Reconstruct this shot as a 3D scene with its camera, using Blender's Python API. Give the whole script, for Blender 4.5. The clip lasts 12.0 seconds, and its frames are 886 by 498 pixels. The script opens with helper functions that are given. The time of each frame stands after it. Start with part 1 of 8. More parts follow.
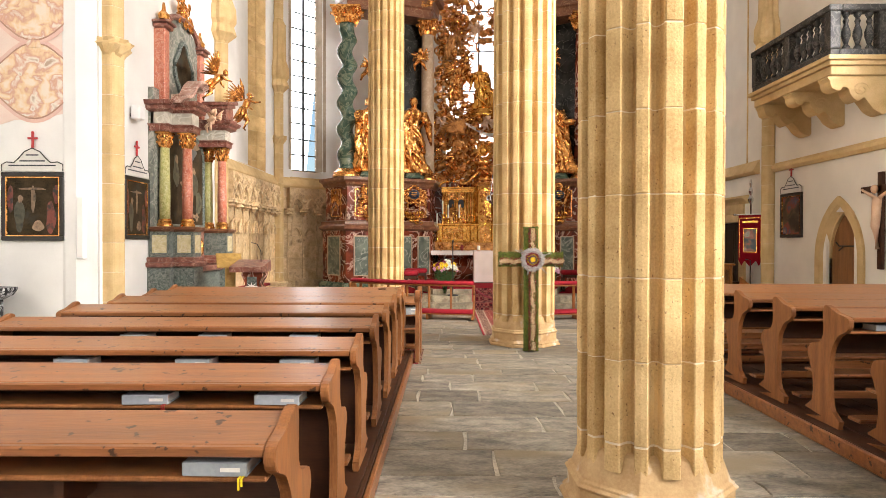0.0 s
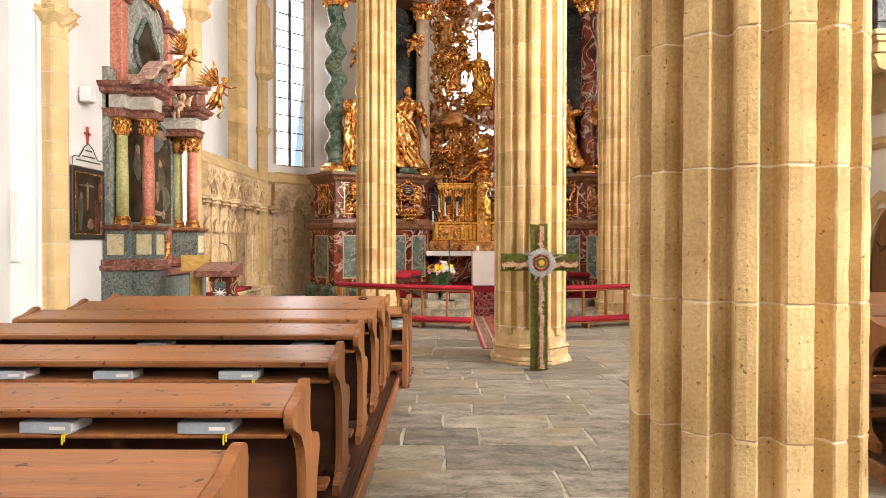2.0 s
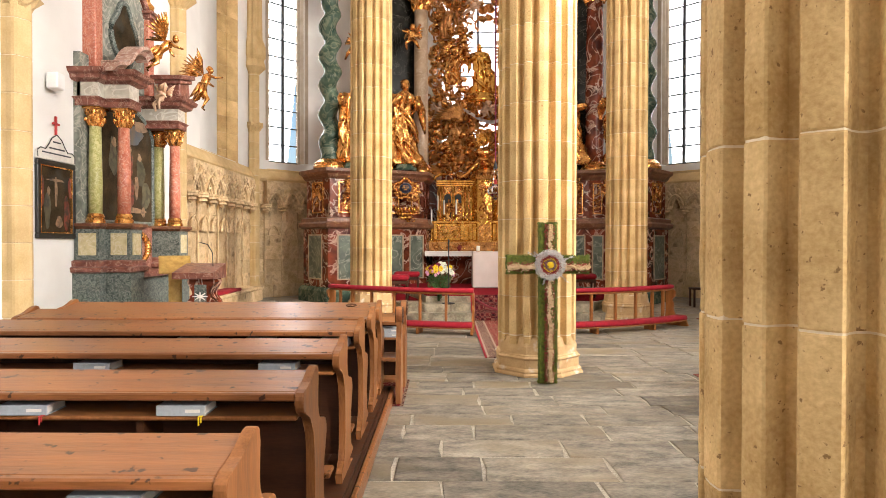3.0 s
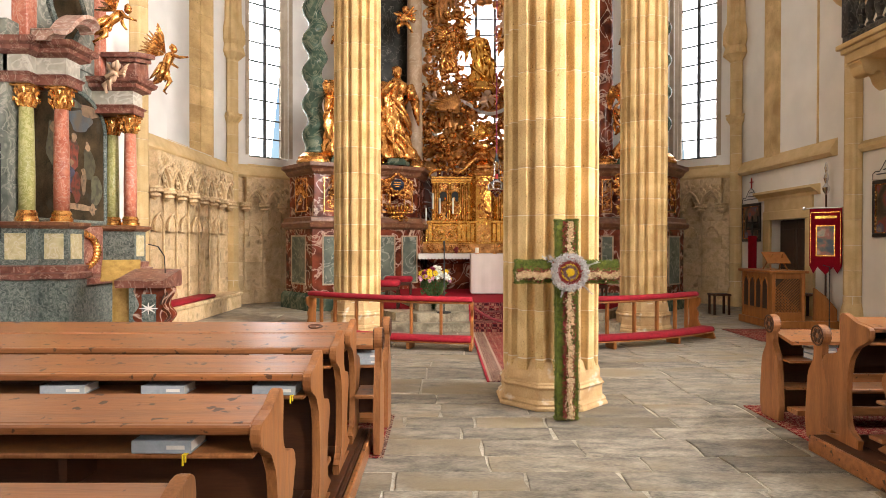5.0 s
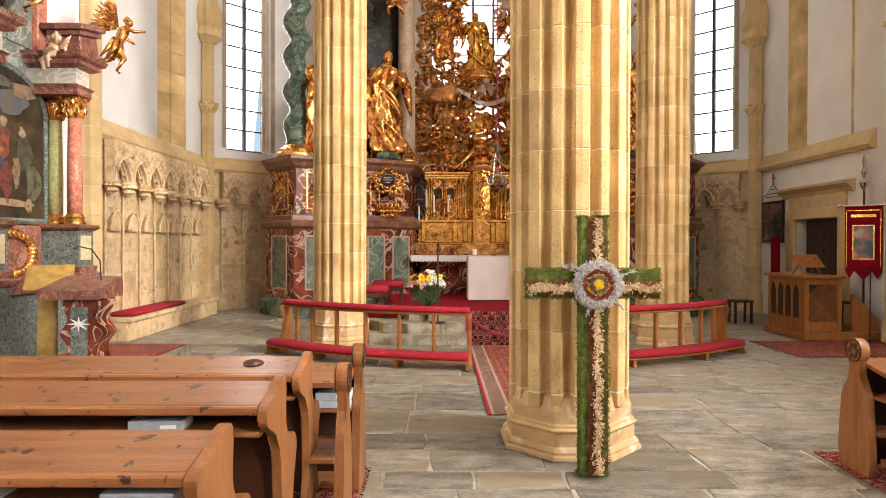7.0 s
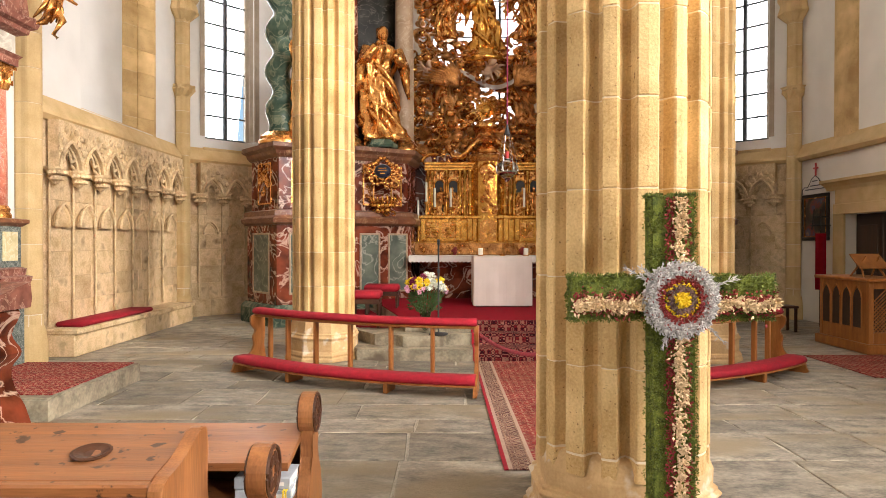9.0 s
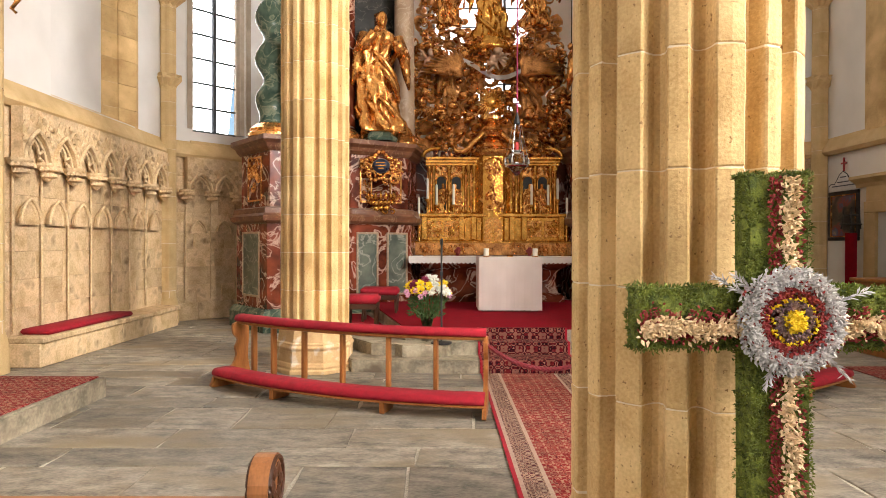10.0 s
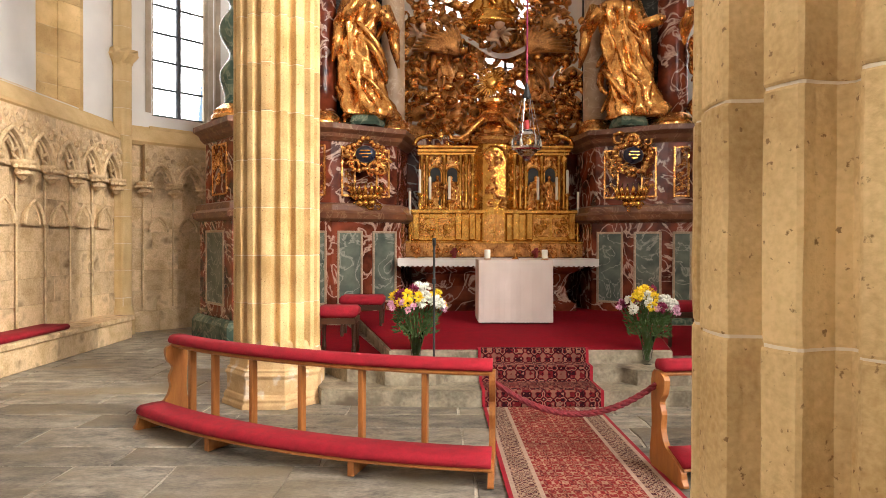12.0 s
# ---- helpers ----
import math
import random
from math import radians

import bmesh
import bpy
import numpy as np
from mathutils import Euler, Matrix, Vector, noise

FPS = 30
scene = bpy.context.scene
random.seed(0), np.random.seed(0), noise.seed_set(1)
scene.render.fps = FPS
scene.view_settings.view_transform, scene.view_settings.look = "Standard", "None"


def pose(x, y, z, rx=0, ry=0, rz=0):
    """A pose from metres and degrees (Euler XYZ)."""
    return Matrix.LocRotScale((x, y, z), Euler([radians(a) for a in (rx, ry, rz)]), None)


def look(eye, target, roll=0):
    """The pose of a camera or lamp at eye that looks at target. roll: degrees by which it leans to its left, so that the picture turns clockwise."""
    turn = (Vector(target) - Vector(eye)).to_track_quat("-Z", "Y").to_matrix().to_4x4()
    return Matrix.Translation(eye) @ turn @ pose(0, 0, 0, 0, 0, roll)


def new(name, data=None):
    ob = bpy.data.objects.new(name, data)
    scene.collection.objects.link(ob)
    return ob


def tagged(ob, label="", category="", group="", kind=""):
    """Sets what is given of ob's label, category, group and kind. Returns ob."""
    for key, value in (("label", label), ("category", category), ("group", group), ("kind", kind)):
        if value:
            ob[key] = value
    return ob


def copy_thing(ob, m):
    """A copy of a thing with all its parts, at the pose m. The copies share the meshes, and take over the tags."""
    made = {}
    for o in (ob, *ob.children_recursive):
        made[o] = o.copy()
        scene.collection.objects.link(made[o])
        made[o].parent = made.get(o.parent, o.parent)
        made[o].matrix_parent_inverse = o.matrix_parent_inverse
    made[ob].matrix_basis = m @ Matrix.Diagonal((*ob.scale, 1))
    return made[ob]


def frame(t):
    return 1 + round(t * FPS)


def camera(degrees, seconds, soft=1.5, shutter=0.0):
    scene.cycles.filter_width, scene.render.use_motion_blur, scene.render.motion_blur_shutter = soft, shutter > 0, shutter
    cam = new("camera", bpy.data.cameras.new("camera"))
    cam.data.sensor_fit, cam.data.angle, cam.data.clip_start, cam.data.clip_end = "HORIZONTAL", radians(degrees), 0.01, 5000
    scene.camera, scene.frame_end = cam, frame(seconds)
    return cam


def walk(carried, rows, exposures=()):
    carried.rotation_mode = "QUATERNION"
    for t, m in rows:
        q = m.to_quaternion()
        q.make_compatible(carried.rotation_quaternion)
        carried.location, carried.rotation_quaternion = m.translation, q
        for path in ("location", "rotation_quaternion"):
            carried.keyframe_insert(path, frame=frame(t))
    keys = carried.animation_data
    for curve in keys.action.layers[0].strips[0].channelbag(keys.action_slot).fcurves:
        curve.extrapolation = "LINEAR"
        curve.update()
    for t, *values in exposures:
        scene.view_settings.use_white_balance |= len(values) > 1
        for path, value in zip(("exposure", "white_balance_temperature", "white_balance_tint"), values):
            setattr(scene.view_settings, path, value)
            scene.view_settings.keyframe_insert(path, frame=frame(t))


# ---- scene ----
cam = camera(70.6, 12.0, soft=0.7)
METRES, EYE, TILT, LEAN, TURN = 8.5, 1.55, 0.4, 0.0, 0.4
ROWS = [
    (0.0, 0.0, 0.0, 0.0, 0.0, -0.97, -0.11),
    (0.5, -0.0001, 0.0369, 0.0001, -0.04, -0.98, -0.07),
    (1.0, 0.0013, 0.0752, 0.0008, -0.09, -0.96, -0.09),
    (1.5, 0.0068, 0.1137, 0.0014, -0.12, -0.98, -0.04),
    (2.0, 0.0075, 0.1535, 0.0003, -0.14, -1.02, -0.07),
    (2.5, 0.0065, 0.1956, 0.0003, -0.2, -0.99, -0.09),
    (3.0, 0.0087, 0.2393, -0.0002, -0.2, -1.04, -0.12),
    (5.0, 0.0134, 0.4021, -0.0011, -0.49, -0.91, -0.09),
    (5.5, 0.0136, 0.4409, -0.0008, -0.71, -0.9, -0.12),
    (6.0, 0.0183, 0.4779, -0.0013, -0.78, -0.94, -0.16),
    (6.5, 0.0208, 0.5137, 0.0001, -0.8, -0.92, -0.15),
    (7.0, 0.0195, 0.552, 0.0006, -0.84, -0.91, -0.14),
    (9.0, 0.0246, 0.7273, -0.0043, -0.57, -0.91, -0.06),
    (9.5, 0.0245, 0.7736, -0.0045, -0.55, -0.89, -0.04),
    (10.0, 0.0206, 0.8207, -0.0058, -0.55, -0.89, -0.13),
    (10.5, 0.0223, 0.8659, -0.0083, -0.55, -0.9, -0.07),
    (11.0, 0.0254, 0.9113, -0.0073, -0.58, -0.89, -0.13),
    (11.5, 0.0244, 0.9568, -0.0065, -0.89, -0.85, -0.15),
    (12.0, 0.0259, 0.9983, -0.0059, -0.92, -0.92, -0.16),
]
walk(cam, [(t, pose(0, 0, EYE, TILT, LEAN, TURN) @ pose(METRES * x, METRES * y, METRES * z, 90 + pitch, roll, yaw)) for t, x, y, z, yaw, pitch, roll in ROWS])
# ---------- world and light ----------
world = bpy.data.worlds.new("World")
scene.world = world
world.use_nodes = True
wn = world.node_tree
sky = wn.nodes.new("ShaderNodeTexSky")
sky.sky_type = "NISHITA"
sky.sun_disc = False
sky.sun_elevation, sky.sun_rotation = radians(22), radians(126)
wn.links.new(sky.outputs[0], wn.nodes["Background"].inputs[0])
wn.nodes["Background"].inputs[1].default_value = 0.15

sun = bpy.data.lights.new("sun", "SUN")
sun.energy, sun.angle, sun.color = 1.7, radians(2.5), (1.0, 0.9, 0.76)
new("sun", sun).matrix_world = look((21, -15.1, 12.45), (0, 0, 2))


def window_lamp(name, where, target, width, height, power, color=(1.0, 0.945, 0.91), spread=180):
    """The sky's light in a window's opening, known or added."""
    lamp = bpy.data.lights.new(name, "AREA")
    lamp.shape, lamp.size, lamp.size_y, lamp.energy, lamp.color = "RECTANGLE", width, height, power, color
    lamp.spread = radians(spread)
    new(name, lamp).matrix_world = look(where, target)


for wy, power, aim in ((-6.0, 450, (0, -3.5, 4.5)), (-1.0, 660, (-6.0, 7.0, 2.6)), (4.0, 560, (0.0, 17.5, 5.2)), (8.7, 600, (-6.0, 13.0, 3.4))):
    window_lamp("window_lamp", (7.95, wy, 7.0), aim, 1.5, 5.4, power, spread=104)
# Front fill from behind the camera, through an added back window.
window_lamp("window_lamp", (1.2, -9.4, 6.5), (-0.6, 4, 2.6), 5.0, 6.0, 240)
# Fill lamp in an added, unseen north window; brightens the pillars' north-west sides.
window_lamp("window_lamp", (-11.15, 2.2, 6.9), (2.5, 9.5, 2.2), 2.2, 5.0, 230, spread=120)
window_lamp("window_lamp", (1.15, 23.9, 7.4), (1.15, 0, 7.3), 2.8, 7.4, 330)
AXIS = 1.15
for s in (-1, 1):
    mx, my = AXIS + s * 5.75, 20.35
    window_lamp("window_lamp", (mx + s * 0.55, my + 0.55, 7.0), (mx - s * 3, my - 3, 6.0), 1.7, 6.8, 270 if s < 0 else 180)

# ---------- materials ----------


def material(name, dark, light, rough=0.6, metal=0.0, scale=6.0, fine=60.0, bump=0.1, vary=0.12, detail=6.0, stretch=(1, 1, 1),
             contrast=(0.35, 0.65), spots=None, spot_scale=3.0, spot_at=(0.62, 0.72), coat=0.0, far=1.4, spot_plain=False, shine=0.4):
    """Grain at two scales between two colours, with bump; vary: how far each object differs."""
    m = bpy.data.materials.new(name)
    m.use_nodes = True
    t = m.node_tree
    n, link = t.nodes, t.links.new
    bsdf = n["Principled BSDF"]
    where = n.new("ShaderNodeTexCoord")
    info = n.new("ShaderNodeObjectInfo")
    shift = n.new("ShaderNodeVectorMath")
    shift.operation = "MULTIPLY_ADD"
    link(info.outputs["Random"], shift.inputs[0])
    shift.inputs[1].default_value = (37, 17, 29)
    link(where.outputs["Object"], shift.inputs[2])
    mapping = n.new("ShaderNodeMapping")
    mapping.inputs["Scale"].default_value = stretch
    link(shift.outputs[0], mapping.inputs["Vector"])
    big = n.new("ShaderNodeTexNoise")
    big.inputs["Scale"].default_value, big.inputs["Detail"].default_value = scale, detail
    small = n.new("ShaderNodeTexNoise")
    small.inputs["Scale"].default_value, small.inputs["Detail"].default_value = fine, 3
    wide = n.new("ShaderNodeTexNoise")
    wide.inputs["Scale"].default_value, wide.inputs["Detail"].default_value = far, 3
    for tex in (big, small, wide):
        link(mapping.outputs[0], tex.inputs["Vector"])
    ramp = n.new("ShaderNodeValToRGB")
    ramp.color_ramp.elements[0].position, ramp.color_ramp.elements[1].position = contrast
    ramp.color_ramp.elements[0].color = (*dark, 1)
    ramp.color_ramp.elements[1].color = (*light, 1)
    mean = n.new("ShaderNodeMath")
    mean.operation = "MULTIPLY_ADD"
    link(small.outputs["Fac"], mean.inputs[0])
    mean.inputs[1].default_value = 0.35
    half = n.new("ShaderNodeMath")
    half.operation = "MULTIPLY"
    half.inputs[1].default_value = 0.65
    link(big.outputs["Fac"], half.inputs[0])
    link(half.outputs[0], mean.inputs[2])
    link(mean.outputs[0], ramp.inputs[0])
    color = ramp.outputs[0]
    if spots:
        st = n.new("ShaderNodeTexNoise")
        st.inputs["Scale"].default_value, st.inputs["Detail"].default_value = spot_scale, 4
        link(shift.outputs[0] if spot_plain else mapping.outputs[0], st.inputs["Vector"])
        sr = n.new("ShaderNodeMapRange")
        sr.inputs[1].default_value, sr.inputs[2].default_value = spot_at
        link(st.outputs["Fac"], sr.inputs[0])
        mix = n.new("ShaderNodeMix")
        mix.data_type = "RGBA"
        link(sr.outputs[0], mix.inputs[0])
        link(color, mix.inputs[6])
        mix.inputs[7].default_value = (*spots, 1)
        color = mix.outputs[2]
    hsv = n.new("ShaderNodeHueSaturation")
    val = n.new("ShaderNodeMath")
    val.operation = "MULTIPLY_ADD"
    link(info.outputs["Random"], val.inputs[0])
    val.inputs[1].default_value, val.inputs[2].default_value = vary * 2, 1 - vary - 0.1
    wide_add = n.new("ShaderNodeMath")
    wide_add.operation = "MULTIPLY_ADD"
    link(wide.outputs["Fac"], wide_add.inputs[0])
    wide_add.inputs[1].default_value = 0.2
    link(val.outputs[0], wide_add.inputs[2])
    link(wide_add.outputs[0], hsv.inputs["Value"])
    link(color, hsv.inputs["Color"])
    link(hsv.outputs[0], bsdf.inputs["Base Color"])
    rr = n.new("ShaderNodeMapRange")
    rr.inputs[3].default_value, rr.inputs[4].default_value = max(0.04, rough - 0.12), min(1, rough + 0.12)
    link(big.outputs["Fac"], rr.inputs[0])
    link(rr.outputs[0], bsdf.inputs["Roughness"])
    bsdf.inputs["Metallic"].default_value = metal
    bsdf.inputs["Specular IOR Level"].default_value = shine
    bsdf.inputs["Coat Weight"].default_value = coat
    bsdf.inputs["Coat Roughness"].default_value = 0.2
    if bump:
        b = n.new("ShaderNodeBump")
        b.inputs["Strength"].default_value, b.inputs["Distance"].default_value = bump, 0.01
        link(mean.outputs[0], b.inputs["Height"])
        link(b.outputs[0], bsdf.inputs["Normal"])
    return m


def marble(name, ground, vein, second, scale=2.2, rough=0.25, width=0.06):
    """Polished marble: cloudy ground with winding veins."""
    m = bpy.data.materials.new(name)
    m.use_nodes = True
    t = m.node_tree
    n, link = t.nodes, t.links.new
    bsdf = n["Principled BSDF"]
    where = n.new("ShaderNodeTexCoord")
    info = n.new("ShaderNodeObjectInfo")
    shift = n.new("ShaderNodeVectorMath")
    shift.operation = "MULTIPLY_ADD"
    link(info.outputs["Random"], shift.inputs[0])
    shift.inputs[1].default_value = (13, 7, 19)
    link(where.outputs["Object"], shift.inputs[2])
    cloud = n.new("ShaderNodeTexNoise")
    cloud.inputs["Scale"].default_value, cloud.inputs["Detail"].default_value = scale * 1.7, 8
    lines = n.new("ShaderNodeTexNoise")
    lines.inputs["Scale"].default_value, lines.inputs["Detail"].default_value, lines.inputs["Distortion"].default_value = scale, 5, 1.6
    for tex in (cloud, lines):
        link(shift.outputs[0], tex.inputs["Vector"])
    base = n.new("ShaderNodeValToRGB")
    base.color_ramp.elements[0].position, base.color_ramp.elements[1].position = 0.36, 0.66
    base.color_ramp.elements[0].color, base.color_ramp.elements[1].color = (*ground, 1), (*second, 1)
    link(cloud.outputs["Fac"], base.inputs[0])
    off = n.new("ShaderNodeMath")
    off.operation = "SUBTRACT"
    link(lines.outputs["Fac"], off.inputs[0])
    off.inputs[1].default_value = 0.5
    size = n.new("ShaderNodeMath")
    size.operation = "ABSOLUTE"
    link(off.outputs[0], size.inputs[0])
    near = n.new("ShaderNodeMapRange")
    near.inputs[1].default_value, near.inputs[2].default_value = 0.0, width
    near.inputs[3].default_value, near.inputs[4].default_value = 0.85, 0.0
    link(size.outputs[0], near.inputs[0])
    mix = n.new("ShaderNodeMix")
    mix.data_type = "RGBA"
    link(near.outputs[0], mix.inputs[0])
    link(base.outputs[0], mix.inputs[6])
    mix.inputs[7].default_value = (*vein, 1)
    link(mix.outputs[2], bsdf.inputs["Base Color"])
    bsdf.inputs["Roughness"].default_value = rough
    bsdf.inputs["Specular IOR Level"].default_value = 0.22
    return m


def painted(name, colours, scale=2.0, rough=0.45, seed=0.0):
    """Blotches of several colours, as an old painting shows from afar."""
    m = bpy.data.materials.new(name)
    m.use_nodes = True
    t = m.node_tree
    n, link = t.nodes, t.links.new
    where = n.new("ShaderNodeTexCoord")
    tex = n.new("ShaderNodeTexNoise")
    tex.noise_dimensions = "4D"
    tex.inputs["W"].default_value = seed
    tex.inputs["Scale"].default_value, tex.inputs["Detail"].default_value, tex.inputs["Distortion"].default_value = scale, 4, 0.6
    link(where.outputs["Object"], tex.inputs["Vector"])
    ramp = n.new("ShaderNodeValToRGB")
    while len(ramp.color_ramp.elements) < len(colours):
        ramp.color_ramp.elements.new(0.5)
    for i, c in enumerate(colours):
        ramp.color_ramp.elements[i].position = 0.38 + 0.34 * i / (len(colours) - 1)
        ramp.color_ramp.elements[i].color = (*c, 1)
    link(tex.outputs["Fac"], ramp.inputs[0])
    link(ramp.outputs[0], n["Principled BSDF"].inputs["Base Color"])
    n["Principled BSDF"].inputs["Roughness"].default_value = rough
    return m


def woven(name, colours, scale=14.0, turn=0.0):
    """A knotted carpet: rows of small diamonds in a few flat colours, slightly uneven."""
    m = bpy.data.materials.new(name)
    m.use_nodes = True
    t = m.node_tree
    n, link = t.nodes, t.links.new
    bsdf = n["Principled BSDF"]
    where = n.new("ShaderNodeTexCoord")
    mapping = n.new("ShaderNodeMapping")
    mapping.inputs["Rotation"].default_value = (0, 0, radians(turn))
    split, join, lay = n.new("ShaderNodeSeparateXYZ"), n.new("ShaderNodeCombineXYZ"), n.new("ShaderNodeMath")
    link(where.outputs["Object"], split.inputs[0])
    link(split.outputs[0], join.inputs[0])
    link(split.outputs[1], lay.inputs[0])
    link(split.outputs[2], lay.inputs[1])
    link(lay.outputs[0], join.inputs[1])
    link(join.outputs[0], mapping.inputs["Vector"])
    total = None
    for k, weight in ((1.0, 0.62), (2.6, 0.38)):
        cell = n.new("ShaderNodeTexVoronoi")
        cell.voronoi_dimensions = "2D"
        cell.distance = "MANHATTAN"
        cell.inputs["Scale"].default_value, cell.inputs["Randomness"].default_value = scale * k, 0.12
        link(mapping.outputs[0], cell.inputs["Vector"])
        add = n.new("ShaderNodeMath")
        add.operation = "MULTIPLY_ADD"
        link(cell.outputs["Distance"], add.inputs[0])
        add.inputs[1].default_value, add.inputs[2].default_value = weight, 0.0
        if total:
            link(total, add.inputs[2])
        total = add.outputs[0]
    ramp = n.new("ShaderNodeValToRGB")
    ramp.color_ramp.interpolation = "CONSTANT"
    while len(ramp.color_ramp.elements) < len(colours):
        ramp.color_ramp.elements.new(0.5)
    for i, c in enumerate(colours):
        ramp.color_ramp.elements[i].position = 0.0 if i == 0 else 0.12 + 0.62 * (i - 1) / (len(colours) - 1)
        ramp.color_ramp.elements[i].color = (*c, 1)
    link(total, ramp.inputs[0])
    wear = n.new("ShaderNodeTexNoise")
    wear.inputs["Scale"].default_value, wear.inputs["Detail"].default_value = 5, 6
    link(where.outputs["Object"], wear.inputs["Vector"])
    level = n.new("ShaderNodeMapRange")
    level.inputs[1].default_value, level.inputs[2].default_value = 0.3, 0.7
    level.inputs[3].default_value, level.inputs[4].default_value = 0.55, 0.95
    link(wear.outputs["Fac"], level.inputs[0])
    hsv = n.new("ShaderNodeHueSaturation")
    link(level.outputs[0], hsv.inputs["Value"])
    link(ramp.outputs[0], hsv.inputs["Color"])
    link(hsv.outputs[0], bsdf.inputs["Base Color"])
    bsdf.inputs["Roughness"].default_value = 0.95
    bsdf.inputs["Specular IOR Level"].default_value = 0.1
    pile = n.new("ShaderNodeTexNoise")
    pile.inputs["Scale"].default_value = 150
    link(where.outputs["Object"], pile.inputs["Vector"])
    b = n.new("ShaderNodeBump")
    b.inputs["Strength"].default_value, b.inputs["Distance"].default_value = 0.4, 0.008
    link(pile.outputs["Fac"], b.inputs["Height"])
    link(b.outputs[0], bsdf.inputs["Normal"])
    return m


M_STONE = material("ochre sandstone", (0.44, 0.275, 0.1), (0.74, 0.53, 0.255), 0.85, scale=2.8, fine=75, bump=0.7, vary=0.08, spots=(0.26, 0.15, 0.055), spot_scale=54, spot_at=(0.655, 0.705))
M_STONE_BASE = material("worn sandstone base", (0.46, 0.29, 0.13), (0.62, 0.43, 0.22), 0.88, scale=7, fine=60, bump=0.6, vary=0.05, spots=(0.66, 0.58, 0.45), spot_scale=6, spot_at=(0.58, 0.7))
M_MORTAR = material("lime mortar", (0.66, 0.55, 0.38), (0.8, 0.7, 0.53), 0.9, bump=0.2, vary=0.0)
M_GREYSTONE = material("weathered choir stone", (0.44, 0.3, 0.145), (0.82, 0.63, 0.4), 0.88, scale=4.0, fine=42, bump=1.0, vary=0.12, spots=(0.27, 0.18, 0.09), spot_scale=4.0, spot_at=(0.54, 0.72))
M_TRIM = material("ochre stone trim", (0.52, 0.36, 0.16), (0.65, 0.48, 0.25), 0.85, scale=4, bump=0.25, vary=0.06)
M_WHITE = material("white lime plaster", (0.74, 0.73, 0.7), (0.83, 0.82, 0.79), 0.9, scale=1.5, fine=90, bump=0.12, vary=0.02)
M_CREAM = material("cream lime plaster", (0.74, 0.7, 0.62), (0.82, 0.78, 0.7), 0.9, scale=1.5, fine=90, bump=0.12, vary=0.02)
M_FLAG = material("grey flagstone", (0.1, 0.09, 0.074), (0.37, 0.325, 0.255), 0.55, scale=4.5, fine=30, bump=1.0, vary=0.27, shine=0.25, spots=(0.23, 0.185, 0.12), spot_scale=0.9, spot_at=(0.5, 0.68), stretch=(1, 2.0, 1))
M_JOINT = material("floor mortar", (0.2, 0.175, 0.135), (0.66, 0.6, 0.49), 0.9, scale=1.6, bump=0.3, vary=0.0)
M_WOOD = material("waxed pine", (0.14, 0.048, 0.015), (0.33, 0.13, 0.044), 0.34, scale=5, fine=50, bump=0.15, vary=0.12, stretch=(0.25, 4.5, 4.5), spots=(0.05, 0.018, 0.008), spot_scale=18.0, spot_at=(0.63, 0.67), spot_plain=True, shine=0.4, coat=0.15, contrast=(0.3, 0.68))
M_WOOD_END = material("waxed pine end grain", (0.17, 0.062, 0.019), (0.33, 0.135, 0.046), 0.45, scale=5, fine=50, bump=0.1, vary=0.1, stretch=(3, 3, 0.3), shine=0.3)
# Dark wood; its near-black also carries the shade under the pew desks.
M_WOOD_DARK_SHADE = material("dark pine deepened for shade", (0.035, 0.011, 0.004), (0.07, 0.023, 0.007), 0.5, scale=5, bump=0.1, vary=0.1, stretch=(0.3, 3, 3))
M_OAK = material("golden oak", (0.23, 0.078, 0.018), (0.37, 0.145, 0.036), 0.4, scale=5, bump=0.1, vary=0.06, stretch=(3, 3, 0.3), shine=0.3)
M_GOLD = material("gilded wood", (0.46, 0.17, 0.035), (0.97, 0.52, 0.16), 0.25, 0.82, scale=9, fine=26, bump=0.5, vary=0.06, spots=(0.2, 0.07, 0.02), spot_scale=7, spot_at=(0.6, 0.74))
M_GOLD_BRIGHT = material("bright gilding", (0.5, 0.22, 0.035), (0.93, 0.52, 0.12), 0.24, 0.85, scale=7, bump=0.25, vary=0.04)
M_GOLD_DARK = material("dark bronze gilding", (0.24, 0.085, 0.024), (0.88, 0.44, 0.14), 0.32, 0.6, scale=6, fine=40, bump=0.4, vary=0.1)
M_FLESH = material("painted carved wood", (0.6, 0.38, 0.24), (0.74, 0.52, 0.36), 0.5, scale=5, bump=0.1, vary=0.04)
M_RED_MARBLE = marble("red marble", (0.05, 0.01, 0.005), (0.62, 0.42, 0.32), (0.24, 0.05, 0.022), 1.9, 0.22, 0.034)
M_PINK_MARBLE = marble("salmon marble", (0.36, 0.1, 0.06), (0.55, 0.33, 0.25), (0.5, 0.19, 0.12), 9, 0.28, 0.04)
M_TAN_MARBLE = marble("brown rose marble", (0.13, 0.05, 0.028), (0.3, 0.18, 0.1), (0.2, 0.085, 0.04), 3, 0.32, 0.02)
M_BEIGE_MARBLE = marble("beige marble", (0.36, 0.25, 0.16), (0.55, 0.44, 0.32), (0.46, 0.34, 0.23), 3, 0.32, 0.03)
M_GREEN_MARBLE = marble("green marble", (0.03, 0.06, 0.045), (0.2, 0.22, 0.15), (0.09, 0.13, 0.09), 3, 0.25, 0.05)
M_GREY_MARBLE = marble("grey green marble", (0.12, 0.13, 0.11), (0.42, 0.4, 0.34), (0.24, 0.25, 0.21), 4, 0.3, 0.05)
